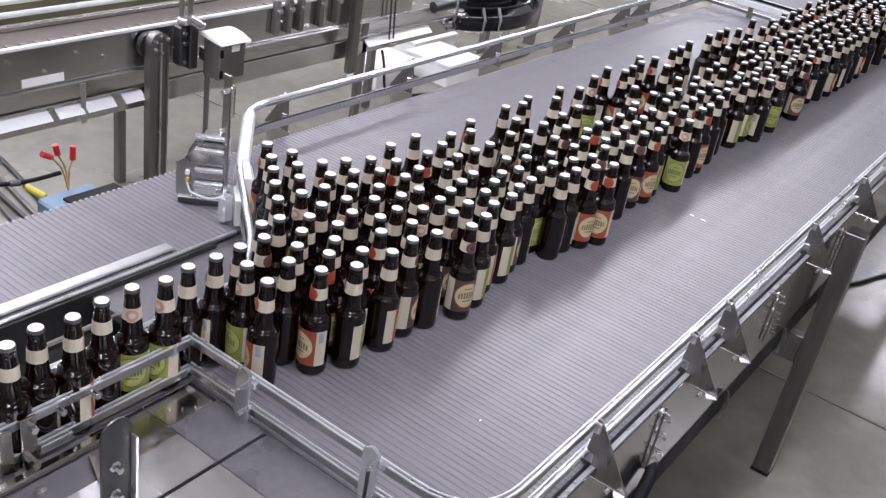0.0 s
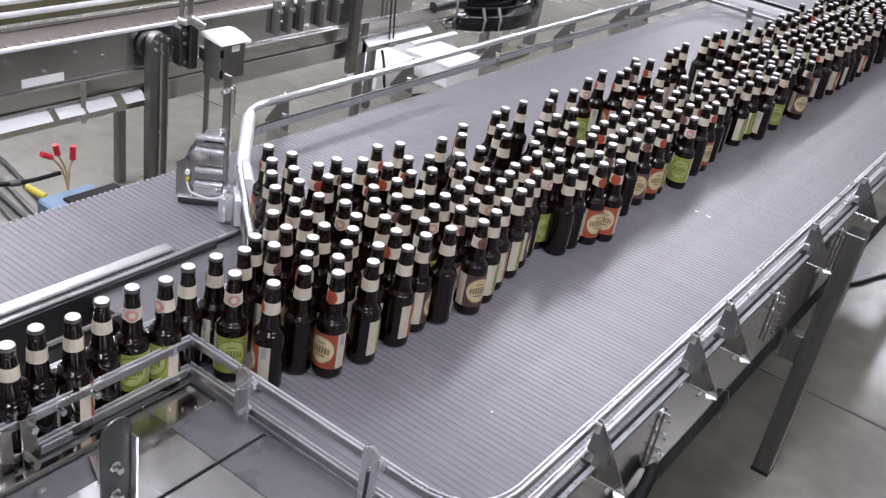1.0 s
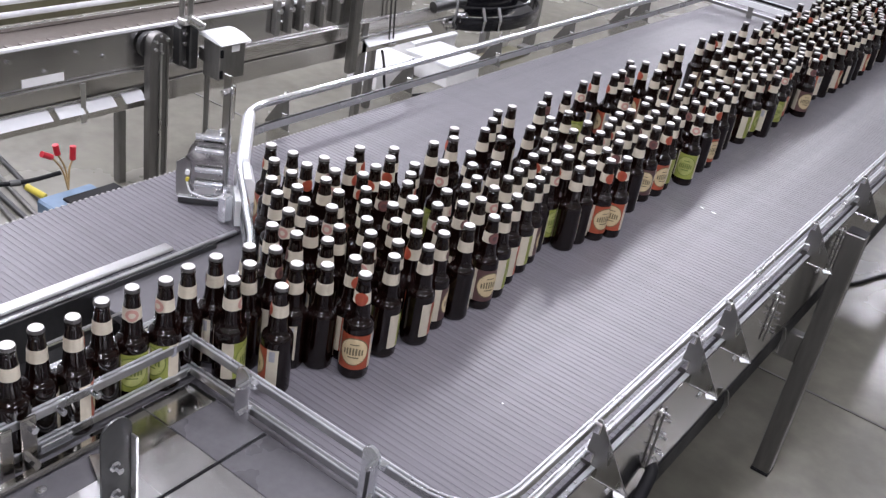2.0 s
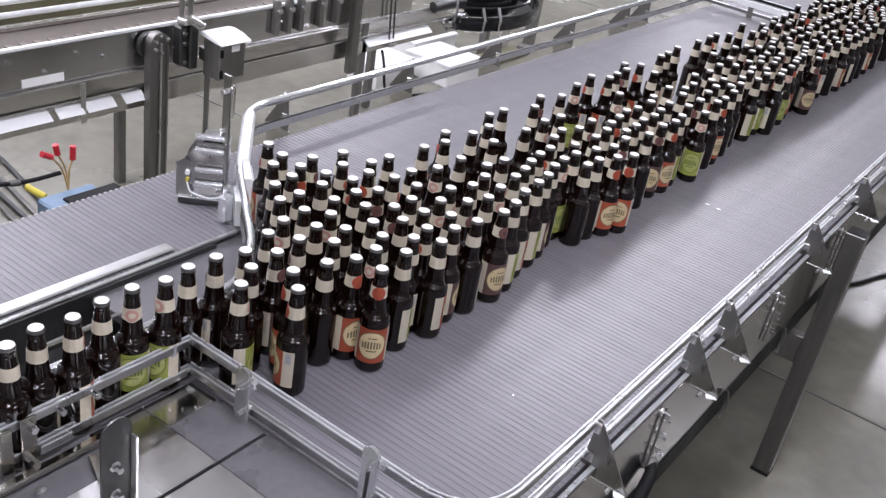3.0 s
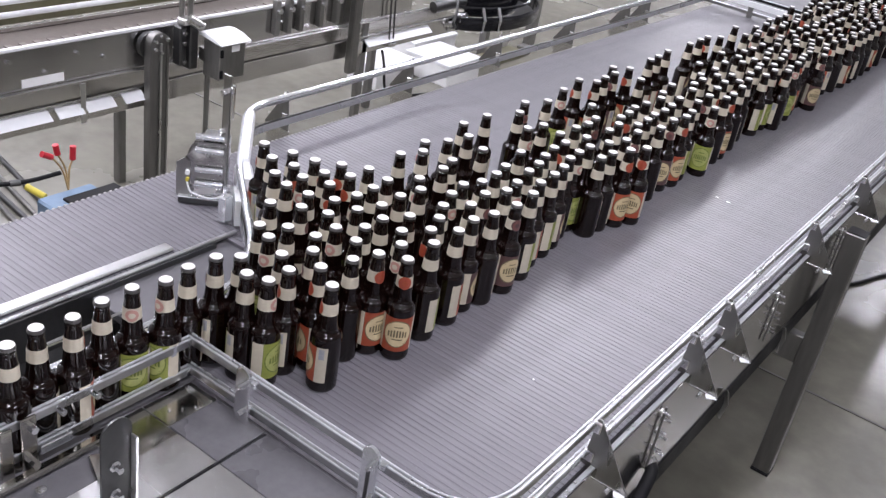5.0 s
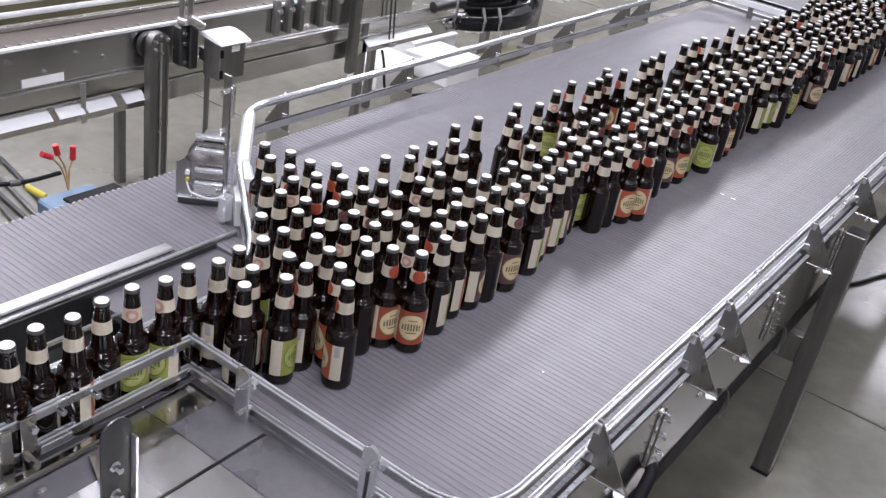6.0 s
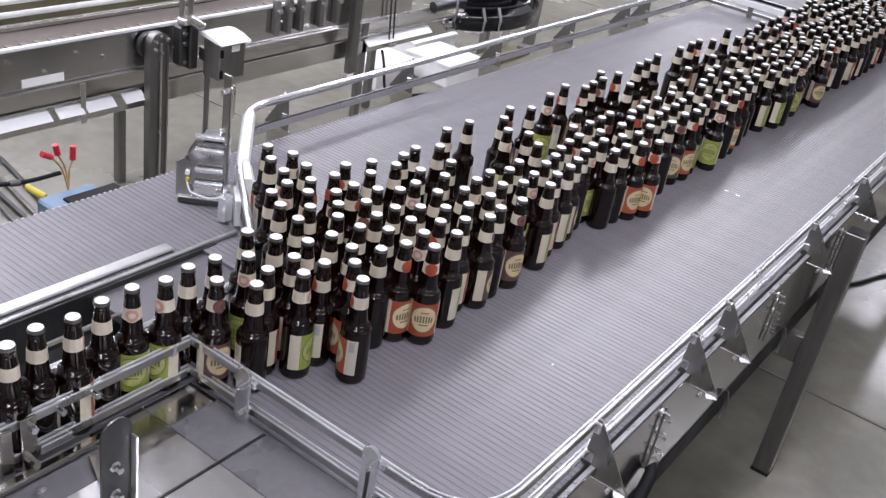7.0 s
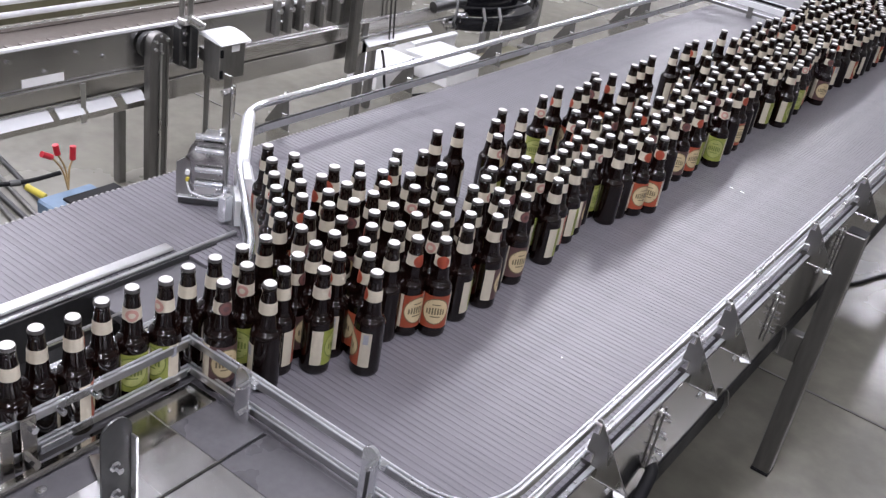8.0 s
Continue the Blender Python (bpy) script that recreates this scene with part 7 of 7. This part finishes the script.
    slide(268, (0, -1.019, 5.286, 134), (8, -1.019, 5.598, 134))
    slide(269, (0, -1.110, 5.287, -41), (2, -1.111, 5.365, -41), (3, -1.115, 5.403, -41), (8, -1.113, 5.597, -41))
    slide(270, (0, -0.947, 5.298, -100), (8, -0.947, 5.610, -100))
    slide(271, (0, -1.067, 5.334, 34), (8, -1.067, 5.646, 34))
    slide(272, (0, -1.007, 5.346, 187), (8, -1.007, 5.658, 187))
    slide(273, (0, -0.935, 5.358, 253), (8, -0.935, 5.670, 253))
    slide(274, (0, -1.112, 5.383, 228), (4, -1.115, 5.538, 228), (5, -1.111, 5.574, 228), (8, -1.111, 5.691, 228))
    slide(275, (0, -1.054, 5.395, 140), (8, -1.053, 5.706, 140))
    slide(276, (0, -0.995, 5.406, 44), (8, -0.995, 5.718, 44))
    slide(277, (0, -0.923, 5.418, 116), (8, -0.923, 5.730, 116))
    slide(278, (0, -1.103, 5.442, -7), (8, -1.103, 5.754, -7))
    slide(279, (0, -1.043, 5.454, 91), (8, -1.043, 5.766, 91))
    slide(280, (0, -0.983, 5.466, -64), (8, -0.983, 5.778, -64))
    slide(281, (0, -0.923, 5.490, 119), (8, -0.923, 5.802, 119))
    slide(282, (0, -1.110, 5.504, 149), (3.5, -1.110, 5.640, 149), (4.5, -1.115, 5.677, 149), (8, -1.115, 5.814, 149))
    slide(283, (0, -1.031, 5.514, 222), (8, -1.031, 5.826, 222))
    slide(284, (0, -0.971, 5.538, 201), (8, -0.971, 5.850, 201))
    slide(285, (0, -1.103, 5.563, 6), (8, -1.103, 5.874, 6))
    slide(286, (0, -1.043, 5.574, 259), (8, -1.043, 5.886, 259))
    slide(287, (0, -0.923, 5.586, 123), (8, -0.923, 5.898, 123))
    slide(288, (0, -1.211, 4.111, 145), (8, -1.211, 3.789, 145))
    slide(290, (0, -1.187, 4.171, -52), (8, -1.187, 3.849, -52))
    slide(291, (0, -1.283, 4.183, 279), (8, -1.283, 3.861, 279))
    slide(292, (0, -1.199, 4.231, 19), (8, -1.199, 3.909, 19))
    slide(294, (0, -1.235, 4.291, 241), (8, -1.235, 3.969, 241))
    slide(296, (0, -1.187, 4.351, 133), (8, -1.185, 4.027, 133))
    slide(299, (0, -1.175, 4.447, -64), (8, -1.175, 4.125, -64))
    slide(300, (0, -1.247, 4.483, -62), (8, -1.247, 4.161, -62))
    slide(301, (0, -1.187, 4.519, 112), (8, -1.187, 4.197, 112))
    slide(303, (0, -1.173, 4.588, -79), (1.5, -1.171, 4.528, -79), (2.5, -1.163, 4.490, -79), (3, -1.163, 4.470, -79), (4.5, -1.163, 4.410, -79), (5.5, -1.170, 4.371, -79), (8, -1.173, 4.271, -79))
    slide(305, (0, -1.175, 4.651, 159), (8, -1.175, 4.330, 159))
    slide(308, (0, -1.199, 4.891, 212), (8, -1.199, 4.569, 212))
    slide(310, (0, -1.235, 4.963, 61), (7.5, -1.235, 4.661, 61), (8, -1.233, 4.643, 61))
    slide(312, (0, -1.187, 5.011, 153), (8, -1.187, 4.689, 153))
    slide(313, (0, -1.247, 5.059, -61), (8, -1.247, 4.737, -61))
    slide(314, (0, -1.182, 5.081, 130), (2, -1.182, 5.000, 130), (3, -1.175, 4.962, 130), (8, -1.175, 4.761, 130))
    slide(316, (0, -1.223, 5.131, 128), (8, -1.223, 4.809, 128))
    slide(317, (0, -1.271, 5.179, 201), (8, -1.271, 4.857, 201))
    slide(318, (0, -1.199, 5.191, 201), (8, -1.199, 4.869, 201))
    slide(319, (0, -1.259, 5.239, 168), (8, -1.259, 4.917, 168))
    slide(320, (0, -1.187, 5.251, -84), (8, -1.187, 4.929, -84))
    slide(321, (0, -1.283, 5.299, 91), (8, -1.283, 4.977, 91))
    slide(322, (0, -1.170, 5.309, 190), (3, -1.169, 5.188, 190), (4, -1.163, 5.150, 190), (4.5, -1.163, 5.130, 190), (5.5, -1.177, 5.098, 190), (8, -1.178, 4.998, 190))
    slide(323, (0, -1.223, 5.347, 178), (4.5, -1.223, 5.166, 178), (5.5, -1.229, 5.129, 178), (8, -1.229, 5.028, 178))
    slide(324, (0, -1.295, 5.371, 128), (8, -1.295, 5.049, 128))
    slide(325, (0, -1.187, 5.406, 156), (8, -1.187, 5.085, 156))
    slide(326, (0, -1.247, 5.419, 252), (8, -1.247, 5.097, 252))
    slide(327, (0, -1.172, 5.463, 273), (3.5, -1.168, 5.323, 273), (4.5, -1.163, 5.286, 273), (8, -1.174, 5.150, 273))
    slide(328, (0, -1.229, 5.481, 171), (4.5, -1.223, 5.298, 171), (6.5, -1.226, 5.218, 171), (8, -1.233, 5.158, 171))
    slide(329, (0, -1.295, 5.479, 257), (8, -1.295, 5.157, 257))
    slide(330, (0, -1.283, 5.539, 257), (8, -1.283, 5.217, 257))
    slide(331, (0, -1.199, 5.539, 145), (8, -1.199, 5.217, 145))
    slide(332, (0, -1.247, 5.599, -89), (8, -1.247, 5.277, -89))
    slide(333, (0, -1.175, 5.611, 225), (8, -1.175, 5.289, 225))
    slide(334, (0, -1.295, 5.647, -30), (8, -1.295, 5.325, -30))
    slide(335, (0, -1.235, 5.659, 42), (8, -1.235, 5.337, 42))
    slide(336, (0, -1.187, 5.707, 78), (8, -1.187, 5.385, 78))
    slide(337, (0, -1.247, 5.719, 66), (8, -1.247, 5.397, 66))
    slide(338, (0, -1.295, 5.767, 228), (8, -1.295, 5.445, 228))
    slide(339, (0, -1.173, 5.776, 143), (3.5, -1.169, 5.636, 143), (4, -1.164, 5.618, 143), (4.5, -1.164, 5.598, 143), (5, -1.169, 5.580, 143), (8, -1.173, 5.460, 143))
    slide(340, (0, -1.223, 5.815, 254), (8, -1.223, 5.493, 254))
    slide(341, (0, -1.295, 5.839, 164), (8, -1.295, 5.517, 164))
    slide(342, (0, -1.175, 5.863, 125), (8, -1.175, 5.541, 125))
    slide(343, (0, -1.235, 5.875, 116), (8, -1.235, 5.553, 116))
    slide(344, (0, -1.165, 0.673, 240), (8, -1.165, 0.673, 240))
    slide(345, (0, -1.178, 0.731, 218), (8, -1.178, 0.731, 218))
    slide(346, (0, -1.168, 0.791, 173), (8, -1.168, 0.791, 173))
    slide(347, (0, -1.179, 0.854, 234), (8, -1.179, 0.854, 234))
    slide(348, (0, -1.181, 0.917, 52), (8, -1.181, 0.917, 52))
    slide(349, (0, -1.166, 0.977, 2), (8, -1.166, 0.977, 2))
    slide(350, (0, -1.176, 1.036, 218), (8, -1.176, 1.036, 218))


motions()
